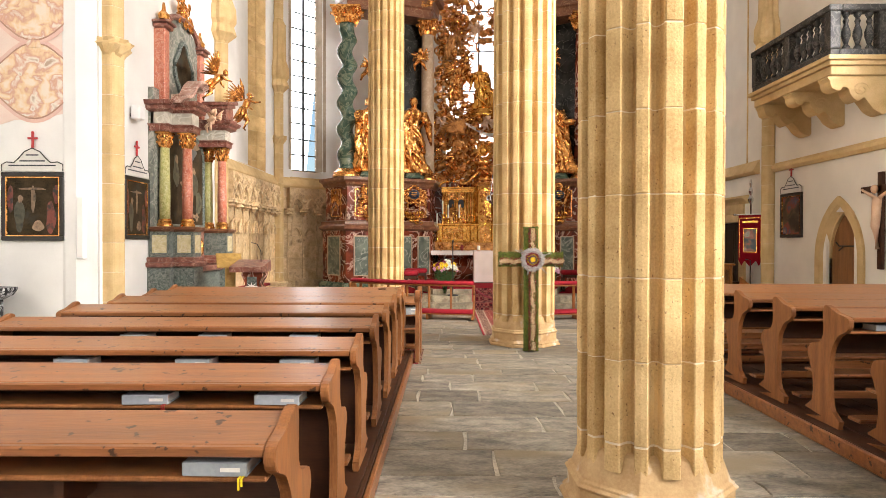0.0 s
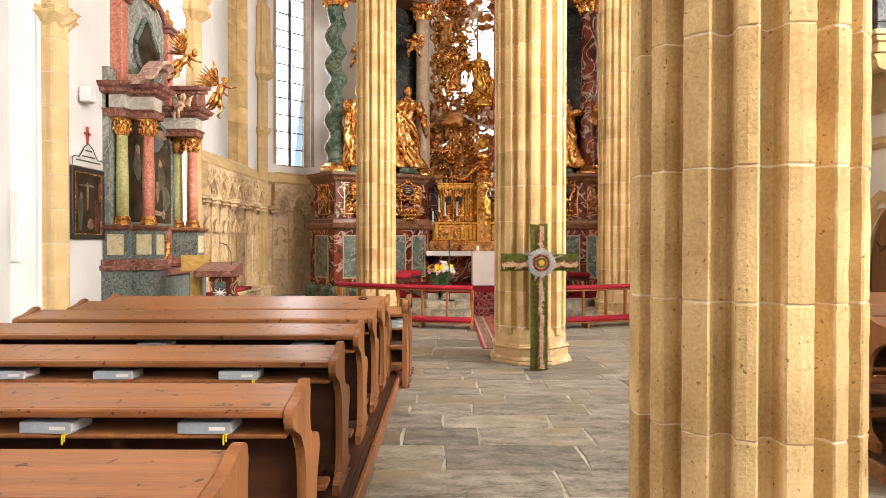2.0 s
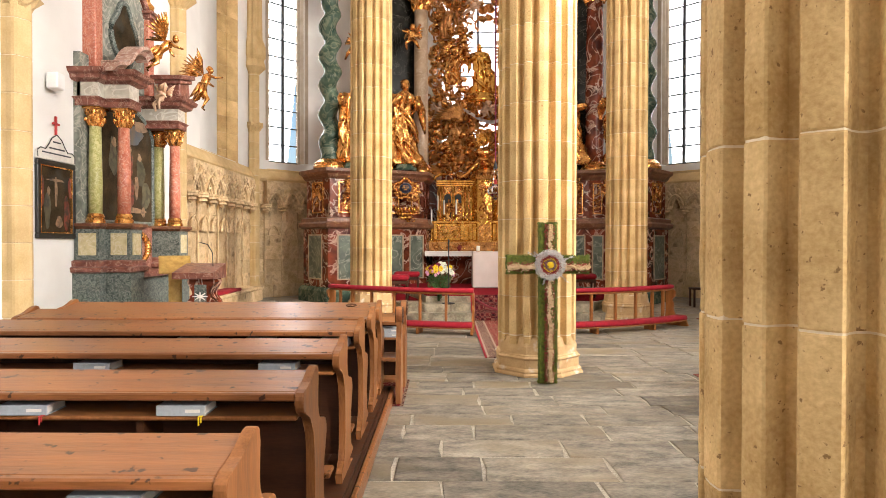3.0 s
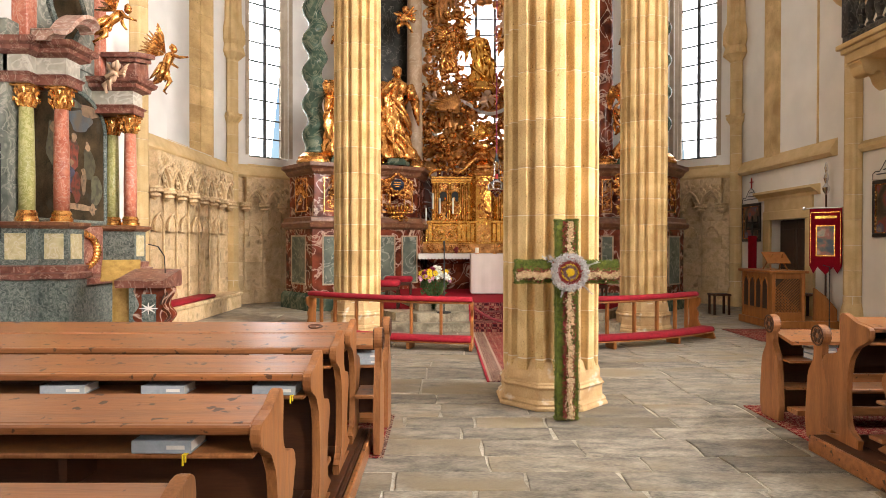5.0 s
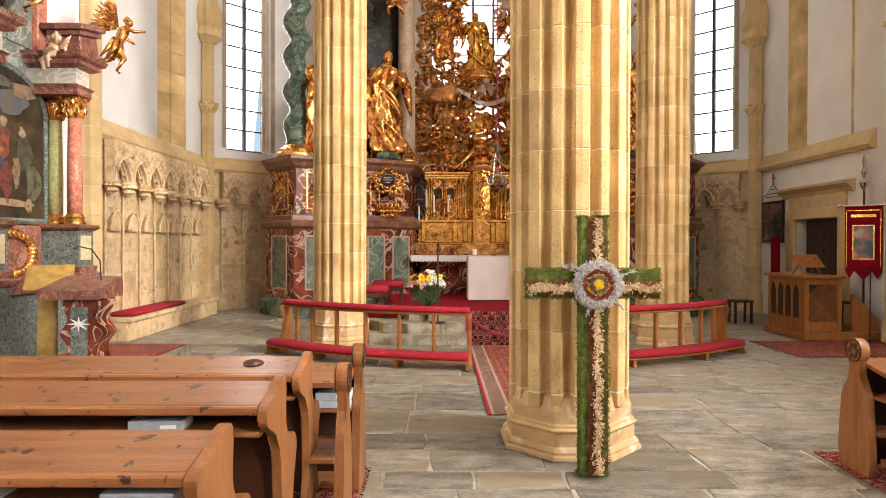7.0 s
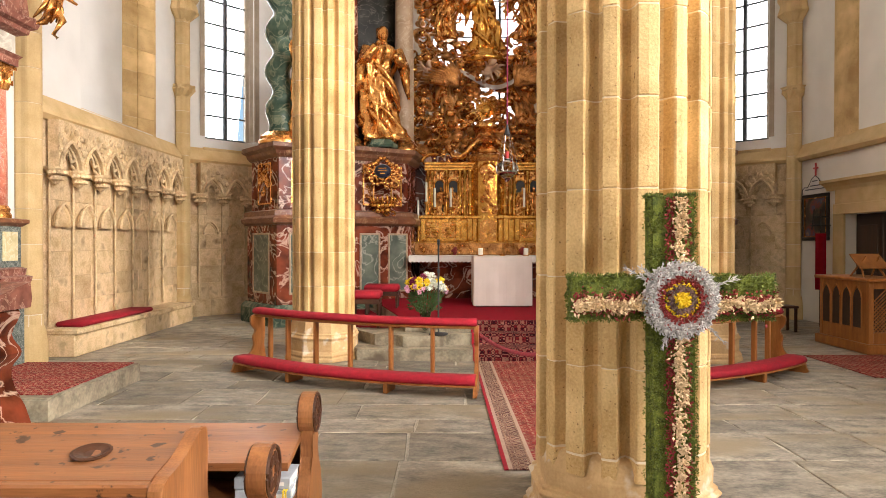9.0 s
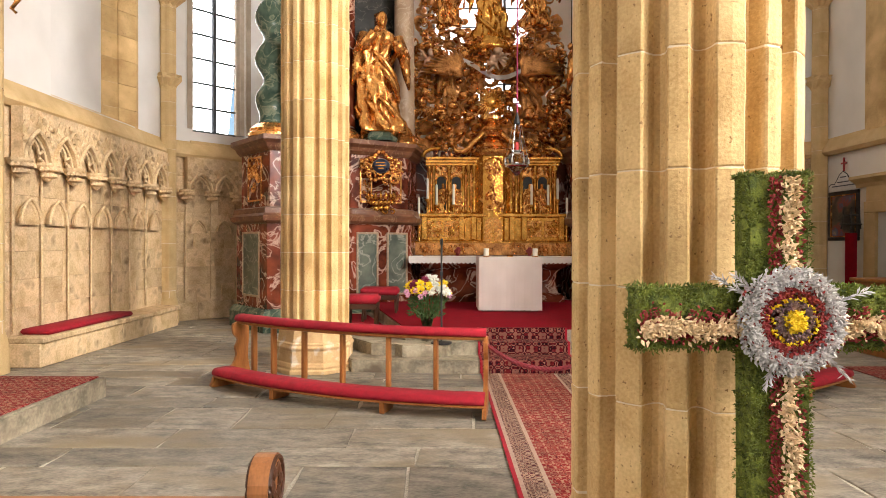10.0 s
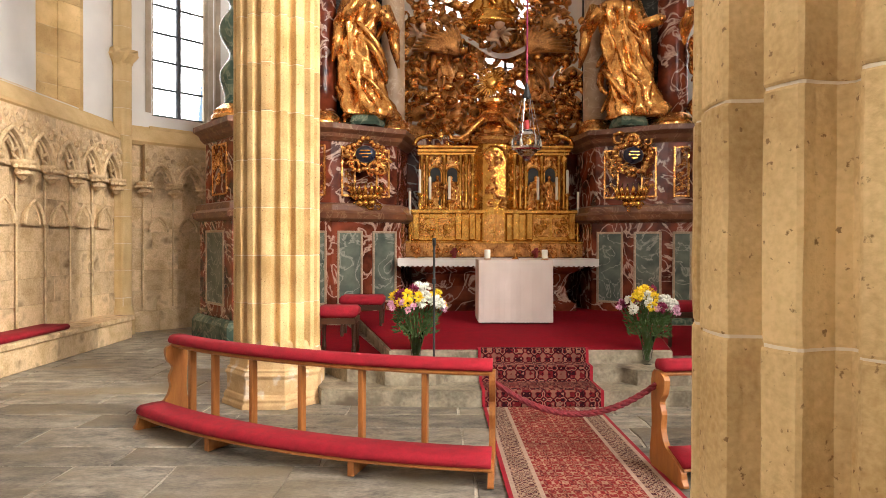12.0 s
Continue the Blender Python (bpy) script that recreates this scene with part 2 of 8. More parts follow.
M_DARK_MARBLE = marble("almost black marble", (0.012, 0.012, 0.01), (0.12, 0.11, 0.09), (0.035, 0.033, 0.028), 2, 0.25, 0.015)
M_PANEL_MARBLE = marble("dark veined green marble", (0.07, 0.09, 0.07), (0.36, 0.36, 0.3), (0.16, 0.18, 0.14), 2.4, 0.28, 0.03)
M_OLIVE_MARBLE = marble("yellow green marble", (0.3, 0.3, 0.1), (0.56, 0.52, 0.28), (0.42, 0.4, 0.16), 12, 0.3, 0.06)
M_SLATE_MARBLE = marble("speckled dark green marble", (0.045, 0.06, 0.052), (0.26, 0.27, 0.24), (0.12, 0.14, 0.125), 14, 0.28, 0.06)
M_BLACK_MARBLE = marble("black and white marble", (0.012, 0.012, 0.014), (0.7, 0.7, 0.7), (0.04, 0.04, 0.045), 8, 0.25, 0.05)
M_DARKSTONE = marble("dark balustrade stone", (0.025, 0.025, 0.025), (0.13, 0.12, 0.11), (0.05, 0.05, 0.047), 5, 0.4, 0.05)
M_RED = material("red velvet", (0.22, 0.003, 0.011), (0.34, 0.007, 0.02), 0.9, scale=14, fine=120, bump=0.2, vary=0.03)
M_CARPET = material("plain red carpet", (0.18, 0.002, 0.008), (0.25, 0.004, 0.014), 0.95, scale=12, fine=140, bump=0.25, vary=0.03, shine=0.1)
M_RUG = woven("red knotted carpet", [(0.42, 0.26, 0.18), (0.05, 0.008, 0.014), (0.27, 0.018, 0.02), (0.42, 0.19, 0.13), (0.2, 0.012, 0.016), (0.3, 0.024, 0.022), (0.42, 0.24, 0.16)], 12)
M_RUG_STAIR = woven("dark red stair carpet", [(0.3, 0.16, 0.11), (0.02, 0.006, 0.012), (0.13, 0.008, 0.012), (0.3, 0.13, 0.09), (0.035, 0.004, 0.009), (0.15, 0.01, 0.014), (0.25, 0.1, 0.07)], 6)
M_RUG_EDGE = woven("pale knotted carpet border", [(0.42, 0.3, 0.22), (0.2, 0.04, 0.03), (0.44, 0.32, 0.23), (0.07, 0.01, 0.015), (0.4, 0.25, 0.17)], 17)
M_RUG_LINE = material("pale carpet stripe", (0.3, 0.2, 0.15), (0.42, 0.3, 0.22), 0.95, scale=30, fine=90, bump=0.3, vary=0.02)
M_LINEN = material("white linen", (0.72, 0.68, 0.64), (0.82, 0.78, 0.74), 0.9, scale=3, fine=200, bump=0.15, vary=0.02)
M_TABLECLOTH = material("cream tablecloth", (0.62, 0.53, 0.47), (0.72, 0.63, 0.57), 0.9, scale=2, fine=200, bump=0.15, vary=0.0)
M_BLACK = material("black iron", (0.015, 0.015, 0.015), (0.04, 0.04, 0.04), 0.5, 0.2, bump=0.1)
# Black of picture frames, and of the shade painted into the tabernacle niches.
M_BLACKFRAME_SHADE = material("black lacquered frame and niche shade", (0.012, 0.011, 0.01), (0.03, 0.027, 0.024), 0.35, bump=0.05)
M_LEAD = material("leaded bars", (0.07, 0.075, 0.085), (0.14, 0.15, 0.16), 0.6, 0.3, bump=0.1)
M_BOOK = material("grey book cover", (0.3, 0.33, 0.36), (0.42, 0.45, 0.48), 0.4, scale=10, bump=0.05, vary=0.1)
M_PAPER = material("paper edge", (0.7, 0.66, 0.6), (0.82, 0.79, 0.74), 0.9, scale=4, fine=150, bump=0.1, vary=0.04)
M_WHITE_PAINT = material("white enamel", (0.78, 0.78, 0.77), (0.84, 0.84, 0.83), 0.4, bump=0.02, vary=0.0)
M_SIGN = material("white painted header board", (0.62, 0.6, 0.55), (0.76, 0.74, 0.68), 0.6, bump=0.05, vary=0.03)
M_INK = material("dark lettering", (0.05, 0.05, 0.06), (0.1, 0.1, 0.11), 0.7, bump=0.0)
M_CROSSRED = material("red painted cross", (0.4, 0.03, 0.03), (0.5, 0.05, 0.05), 0.5, bump=0.05)
M_MOSS = material("dried green moss", (0.03, 0.048, 0.007), (0.19, 0.225, 0.03), 0.95, scale=30, fine=140, bump=0.6, vary=0.0)
M_STRAW = material("straw flowers", (0.48, 0.33, 0.17), (0.72, 0.56, 0.36), 0.9, scale=30, bump=0.3, vary=0.1)
M_BERRY = material("dried red blossoms", (0.2, 0.02, 0.025), (0.38, 0.06, 0.05), 0.9, scale=30, bump=0.3, vary=0.1)
M_SILVER = material("silver grey dried flowers", (0.3, 0.29, 0.28), (0.62, 0.6, 0.58), 0.9, scale=40, bump=0.4, vary=0.1)
M_YELLOW = material("yellow petals", (0.75, 0.5, 0.01), (0.9, 0.68, 0.03), 0.8, scale=40, bump=0.3, vary=0.05)
M_VIOLET = material("blue violet petals", (0.13, 0.07, 0.09), (0.27, 0.17, 0.14), 0.9, scale=30, bump=0.3, vary=0.05)
M_PETALWHITE = material("white petals", (0.7, 0.7, 0.6), (0.85, 0.84, 0.78), 0.8, scale=40, bump=0.3, vary=0.05)
M_PINK = material("pink petals", (0.55, 0.22, 0.36), (0.75, 0.45, 0.55), 0.8, scale=40, bump=0.3, vary=0.05)
M_WINE = material("wine red petals", (0.17, 0.01, 0.05), (0.28, 0.03, 0.09), 0.8, scale=40, bump=0.3, vary=0.05)
M_ROPE = material("dark red twisted cord", (0.12, 0.008, 0.014), (0.22, 0.02, 0.026), 0.8, scale=30, bump=0.3, vary=0.0)
M_LEAF = material("flower stems and leaves", (0.03, 0.07, 0.015), (0.08, 0.15, 0.04), 0.7, scale=20, bump=0.2, vary=0.1)
M_CANDLE = material("ivory candle wax", (0.84, 0.8, 0.68), (0.9, 0.86, 0.76), 0.5, bump=0.02, vary=0.02)
M_BROWN_DOOR = material("old brown door", (0.16, 0.07, 0.025), (0.26, 0.12, 0.045), 0.6, scale=5, bump=0.25, vary=0.05, stretch=(3, 3, 0.3))
M_SILVERMETAL = material("polished silver", (0.6, 0.6, 0.6), (0.8, 0.8, 0.8), 0.2, 1.0, scale=10, bump=0.1)
M_CANVAS = material("dark brown canvas", (0.014, 0.011, 0.007), (0.07, 0.048, 0.026), 0.6, scale=4, bump=0.05, vary=0.0, spots=(0.05, 0.05, 0.04), spot_scale=2.5, spot_at=(0.58, 0.72), shine=0.04)
M_OLD_RED = material("muted painted red", (0.12, 0.025, 0.017), (0.2, 0.05, 0.032), 0.5, scale=12, bump=0.05, vary=0.2, spots=(0.03, 0.024, 0.018), spot_scale=11, spot_at=(0.46, 0.62))
M_OLD_BLUE = material("muted painted blue", (0.02, 0.03, 0.065), (0.045, 0.06, 0.11), 0.5, scale=12, bump=0.05, vary=0.2, spots=(0.03, 0.024, 0.018), spot_scale=11, spot_at=(0.46, 0.62))
M_OLD_PALE = material("muted painted ochre", (0.16, 0.1, 0.06), (0.3, 0.2, 0.12), 0.5, scale=12, bump=0.05, vary=0.2, spots=(0.07, 0.05, 0.035), spot_scale=11, spot_at=(0.5, 0.66))
M_OLD_SKY = material("muted painted sky", (0.035, 0.045, 0.06), (0.085, 0.1, 0.11), 0.5, scale=4, bump=0.05, vary=0.1, spots=(0.09, 0.07, 0.05), spot_scale=5, spot_at=(0.42, 0.62))
M_OLD_GREEN = material("muted painted green", (0.05, 0.05, 0.03), (0.1, 0.095, 0.06), 0.5, scale=12, bump=0.05, vary=0.2, spots=(0.03, 0.028, 0.02), spot_scale=11, spot_at=(0.46, 0.62))
M_PAINT_DARK = painted("dark altar painting", [(0.02, 0.018, 0.014), (0.045, 0.04, 0.028), (0.09, 0.075, 0.05), (0.24, 0.05, 0.035), (0.06, 0.09, 0.17), (0.32, 0.24, 0.16)], 3.6, 0.35, 1.0)
M_PAINT_CRUC = painted("faded devotional painting", [(0.06, 0.08, 0.1), (0.14, 0.12, 0.1), (0.36, 0.12, 0.09), (0.42, 0.35, 0.26), (0.13, 0.2, 0.17)], 5.0, 0.35, 4.0)
M_FRESCO = painted("faded fresco", [(0.76, 0.66, 0.55), (0.74, 0.55, 0.34), (0.6, 0.34, 0.25), (0.76, 0.7, 0.6), (0.45, 0.33, 0.25)], 5.0, 0.9, 2.0)
M_FRESCO_RING = material("pink fresco band", (0.66, 0.42, 0.36), (0.74, 0.54, 0.46), 0.9, scale=5, bump=0.1, vary=0.0)
M_FRESCO_FIELD = material("pale pink fresco ground", (0.76, 0.58, 0.5), (0.8, 0.68, 0.6), 0.9, scale=3, bump=0.1, vary=0.0)

M_GLASS = bpy.data.materials.new("window glass")
M_GLASS.use_nodes = True
_g = M_GLASS.node_tree.nodes["Principled BSDF"].inputs
_g["Transmission Weight"].default_value, _g["Roughness"].default_value, _g["IOR"].default_value = 1.0, 0.12, 1.1
_g["Base Color"].default_value = (0.95, 0.97, 1.0, 1)
M_CRYSTAL = bpy.data.materials.new("cut glass")
M_CRYSTAL.use_nodes = True
_g = M_CRYSTAL.node_tree.nodes["Principled BSDF"].inputs
_g["Transmission Weight"].default_value, _g["Roughness"].default_value, _g["IOR"].default_value = 1.0, 0.05, 1.45

# ---------- mesh helpers ----------


def thing(name, where=(0, 0, 0), label="", category="", group="", kind="", rz=0):
    ob = new(name)
    ob.empty_display_size = 0.1
    ob.matrix_basis = pose(*where, 0, 0, rz)
    return tagged(ob, label, category, group, kind)


def part(name, bm, mats, parent=None, label="", smooth=False, world_space=False):
    """Links a bmesh as one mesh object, under a thing or a part."""
    me = bpy.data.meshes.new(name)
    if world_space and parent is not None:
        top = parent.matrix_basis.copy()
        up = parent.parent
        while up is not None:
            top = up.matrix_basis @ top
            up = up.parent
        bmesh.ops.transform(bm, matrix=top.inverted(), verts=bm.verts)
    bmesh.ops.recalc_face_normals(bm, faces=bm.faces)
    bm.to_mesh(me)
    bm.free()
    for m in mats if isinstance(mats, (list, tuple)) else [mats]:
        me.materials.append(m)
    if smooth:
        for p in me.polygons:
            p.use_smooth = True
    ob = new(name, me)
    if parent is not None:
        ob.parent = parent
    if label:
        ob["label"] = label
    return ob


def again(ob, parent, m=None):
    """Another object on the same mesh."""
    c = ob.copy()
    scene.collection.objects.link(c)
    c.parent = parent
    if m is not None:
        c.matrix_basis = m
    return c


def B():
    return bmesh.new()


def box(bm, x0, x1, y0, y1, z0, z1, bevel=0.0, m=None, mat=0):
    made = bmesh.ops.create_cube(bm, size=1)["verts"]
    for v in made:
        v.co = Vector((x0 + (v.co.x + 0.5) * (x1 - x0), y0 + (v.co.y + 0.5) * (y1 - y0), z0 + (v.co.z + 0.5) * (z1 - z0)))
    faces = {f for v in made for f in v.link_faces}
    for f in faces:
        f.material_index = mat
    if m is not None:
        bmesh.ops.transform(bm, matrix=m, verts=made)
    if bevel:
        edges = list({e for v in made for e in v.link_edges})
        out = bmesh.ops.bevel(bm, geom=edges, offset=bevel, segments=1, affect="EDGES", profile=0.5)
        for f in out["faces"]:
            f.material_index = mat
    return bm


def loft(bm, rings, closed=True, caps=True, mat=0):
    """Skins a list of rings of points."""
    rows = [[bm.verts.new(p) for p in r] for r in rings]
    n = len(rows[0])
    for a, b in zip(rows, rows[1:]):
        for i in range(n if closed else n - 1):
            j = (i + 1) % n
            bm.faces.new((a[i], a[j], b[j], b[i])).material_index = mat
    if caps and closed:
        bm.faces.new(list(reversed(rows[0]))).material_index = mat
        bm.faces.new(rows[-1]).material_index = mat
    return bm


def lathe(bm, profile, seg=16, at=(0, 0, 0), turn=0.0, wobble=None, mat=0):
    """Turns (radius, height) pairs round the upright axis."""
    rings = []
    for r, z in profile:
        ring = []
        for i in range(seg):
            a = turn + 2 * math.pi * i / seg
            k = r * (wobble(a, z) if wobble else 1)
            ring.append((at[0] + k * math.cos(a), at[1] + k * math.sin(a), at[2] + z))
        rings.append(ring)
    return loft(bm, rings, mat=mat)


def prism(bm, outline, lo, hi, axis="z", mat=0):
    """A closed outline pushed along an axis; outline in the two other axes, in order."""
    def put(p, h):
        return {"z": (p[0], p[1], h), "x": (h, p[0], p[1]), "y": (p[0], h, p[1])}[axis]
    return loft(bm, [[put(p, lo) for p in outline], [put(p, hi) for p in outline]], mat=mat)


def tube(bm, path, radius, seg=8, mat=0):
    """A round bar along a path; radius may be a list."""
    path = [Vector(p) for p in path]
    rad = radius if isinstance(radius, (list, tuple)) else [radius] * len(path)
    rings = []
    for i, p in enumerate(path):
        d = (path[min(i + 1, len(path) - 1)] - path[max(i - 1, 0)]).normalized()
        side = d.cross(Vector((0, 0, 1)))
        if side.length < 0.05:
            side = d.cross(Vector((0, 1, 0)))
        side.normalize()
        up = side.cross(d)
        rings.append([p + rad[i] * (math.cos(2 * math.pi * k / seg) * side + math.sin(2 * math.pi * k / seg) * up) for k in range(seg)])
    return loft(bm, rings, mat=mat)


def blob(bm, at, size, rough=0.15, sub=2, mat=0, freq=2.0, m=None):
    """A lumpy rounded form."""
    made = bmesh.ops.create_icosphere(bm, subdivisions=sub, radius=1)["verts"]
    s = size if isinstance(size, (list, tuple)) else (size, size, size)
    for v in made:
        k = 1 + rough * noise.noise(v.co * freq + Vector(at) * 3.1)
        v.co = Vector((v.co.x * s[0] * k, v.co.y * s[1] * k, v.co.z * s[2] * k))
    if m is not None:
        bmesh.ops.transform(bm, matrix=m, verts=made)
    for v in made:
        v.co += Vector(at)
    for f in {f for v in made for f in v.link_faces}:
        f.material_index = mat
    return bm


def smooth_line(points, steps=5):
    """A closed outline rounded through its points."""
    out, n = [], len(points)
    for i in range(n):
        p0, p1, p2, p3 = (Vector(points[(i + k) % n]) for k in (-1, 0, 1, 2))
        for s in range(steps):
            t = s / steps
            out.append(tuple(0.5 * (2 * p1 + (p2 - p0) * t + (2 * p0 - 5 * p1 + 4 * p2 - p3) * t * t + (3 * p1 - p0 - 3 * p2 + p3) * t ** 3)))
    return out


def moulding(bm, plan, profile, closed=False):
    """A moulding along a plan line: profile of (outward, height); outward is to the right of the line."""
    pts = [Vector((p[0], p[1])) for p in plan]
    n = len(pts)
    rings = []
    for i, p in enumerate(pts):
        a = pts[(i - 1) % n] if closed or i > 0 else None
        b = pts[(i + 1) % n] if closed or i < n - 1 else None
        d1 = (p - a).normalized() if a is not None else (b - p).normalized()
        d2 = (b - p).normalized() if b is not None else d1
        n1, n2 = Vector((d1.y, -d1.x)), Vector((d2.y, -d2.x))
        mid = (n1 + n2)
        mid = mid / max(0.2, mid.length_squared) * 2
        rings.append([(p.x + mid.x * o, p.y + mid.y * o, z) for o, z in profile])
    if closed:
        rings.append(rings[0])
    return loft(bm, rings, caps=not closed)

# ---------- the building ----------
WL, WR = -5.3, 7.6
APSE = [(WL, 19.2), (AXIS - 2.65, 23.0), (AXIS + 2.65, 23.0), (WR, 19.2)]
TOP = 11.0


def wall_with_holes(bm, a, b, z0, z1, thick, holes):
    """A wall from a to b with its inner face on the line and its body to the left of it; holes: (from, to, low, high)."""
    ax, ay = a
    length = math.hypot(b[0] - ax, b[1] - ay)
    m = Matrix.Translation((ax, ay, 0)) @ Matrix.Rotation(math.atan2(b[1] - ay, b[0] - ax), 4, "Z")
    cuts = sorted(holes)
    s = 0
    for h0, h1, l, h in cuts:
        if h0 > s:
            box(bm, s, h0, 0, thick, z0, z1, m=m)
        if l > z0:
            box(bm, h0, h1, 0, thick, z0, l, m=m)
        if h < z1:
            box(bm, h0, h1, 0, thick, h, z1, m=m)
        s = h1
    if s < length:
        box(bm, s, length, 0, thick, z0, z1, m=m)
    return bm


def wall(name, a, b, z0, z1, thick, mat, label, holes=()):
    return tagged(part(name, wall_with_holes(B(), a, b, z0, z1, thick, holes), mat), label, "wall", kind="structure")


# inner faces; the body lies outside
wall("wall_north_choir", (WL, 9.5), (WL, 19.2), 0, TOP, 0.5, M_WHITE, "white plastered choir wall above a stone ledge", [(6.2, 8.65, 3.6, 10.6)])
wall("wall_north_end", (-11.0, 9.5), (WL - 0.5, 9.5), 0, TOP, 0.5, M_WHITE, "white plastered end wall with a faded fresco")
# The opening in this unseen wall is added for the north fill lamp.
wall("wall_north_nave", (-11.0, -9.0), (-11.0, 10.0), 0, TOP, 0.4, M_WHITE, "plain white nave wall, out of view, with an added tall window", [(10.0, 12.4, 4.3, 9.5)])
# Unseen back wall; its opening is added for the fill lamp.
wall("wall_west", (8.1, -9.0), (-11.4, -9.0), 0, TOP, 0.4, M_WHITE, "plain white back wall", [(4.4, 9.4, 3.5, 9.5)])
wall("wall_south", (WR, 19.2), (WR, -9.0), 0, TOP, 0.5, M_CREAM, "cream plastered side wall with string course",
     [(1.53, 2.93, 0.0, 2.1), (6.6, 7.46, 0.0, 2.16), (9.5, 13.5, 4.3, 9.7), (14.2, 16.2, 4.3, 9.7), (19.2, 21.2, 4.3, 9.7), (24.2, 26.2, 4.3, 9.7)])
diag_len = math.hypot(APSE[1][0] - APSE[0][0], APSE[1][1] - APSE[0][1])
WIN0, WIN1, WINLOW, WINTOP = 0.68, 1.62, 3.85, 10.4
wall("wall_apse_north", APSE[0], APSE[1], 0, TOP, 0.45, M_WHITE, "white plastered apse wall with a tall window", [(WIN0 - 0.1, WIN1 + 0.1, WINLOW - 0.05, WINTOP)])
wall("wall_apse_east", APSE[1], APSE[2], 0, TOP, 0.45, M_WHITE, "white apse wall behind the high altar", [(1.35, 3.95, 4.6, 10.6)])
wall("wall_apse_south", APSE[2], APSE[3], 0, TOP, 0.45, M_WHITE, "white plastered apse wall with a tall window", [(diag_len - WIN1 - 0.1, diag_len - WIN0 + 0.1, WINLOW - 0.05, WINTOP)])
b = B()
box(b, -11.6, 8.3, -9.6, 23.8, TOP, TOP + 0.3)
tagged(part("ceiling", b, M_WHITE), "plain white ceiling", "ceiling", kind="structure")
b = B()
box(b, -11.6, 8.3, -9.6, 23.6, -0.3, -0.012)
floor = tagged(part("floor", b, M_JOINT), "stone floor of large grey flagstones with pale joints", "floor", kind="structure")


def choir_facing(name, a, b, z0, z1, label):
    """Weathered ashlar dado in front of a wall: single blocks with open joints."""
    ax, ay = a
    length = math.hypot(b[0] - ax, b[1] - ay)
    turn = math.degrees(math.atan2(b[1] - ay, b[0] - ax))
    t = tagged(part(name, box(B(), 0, length, -0.04, 0, z0, z1), M_GREYSTONE), label, "wall", kind="structure")
    t.matrix_basis = pose(ax, ay, 0, 0, 0, turn)
    z, rng, row = z0, random.Random(length), 0
    while z < z1 - 0.05:
        h = min(0.36, z1 - z)
        s = 0.0
        w = rng.uniform(0.3, 0.7)
        while s < length - 0.02:
            e = min(length, s + w)
            if length - e < 0.2:
                e = length
            part("stone", box(B(), s + 0.002, e - 0.002, -0.05 - rng.uniform(0, 0.006), -0.03, z + 0.002, z + h - 0.002, 0.004), M_GREYSTONE, t)
            s, w = e, rng.uniform(0.45, 0.85)
        z += h
    return t


def pointed_arch(width, rise, steps=8):
    """The outline of a pointed arch over a width, from left springing to right."""
    pts = []
    r = (width * width / 4 + rise * rise) / width
    for k in range(steps + 1):
        a = math.acos(max(-1, min(1, (r - width / 2) / r))) * k / steps
        pts.append((-width / 2 + r - r * math.cos(a), r * math.sin(a)))
    return pts + [(-x, z) for x, z in reversed(pts[:-1])]


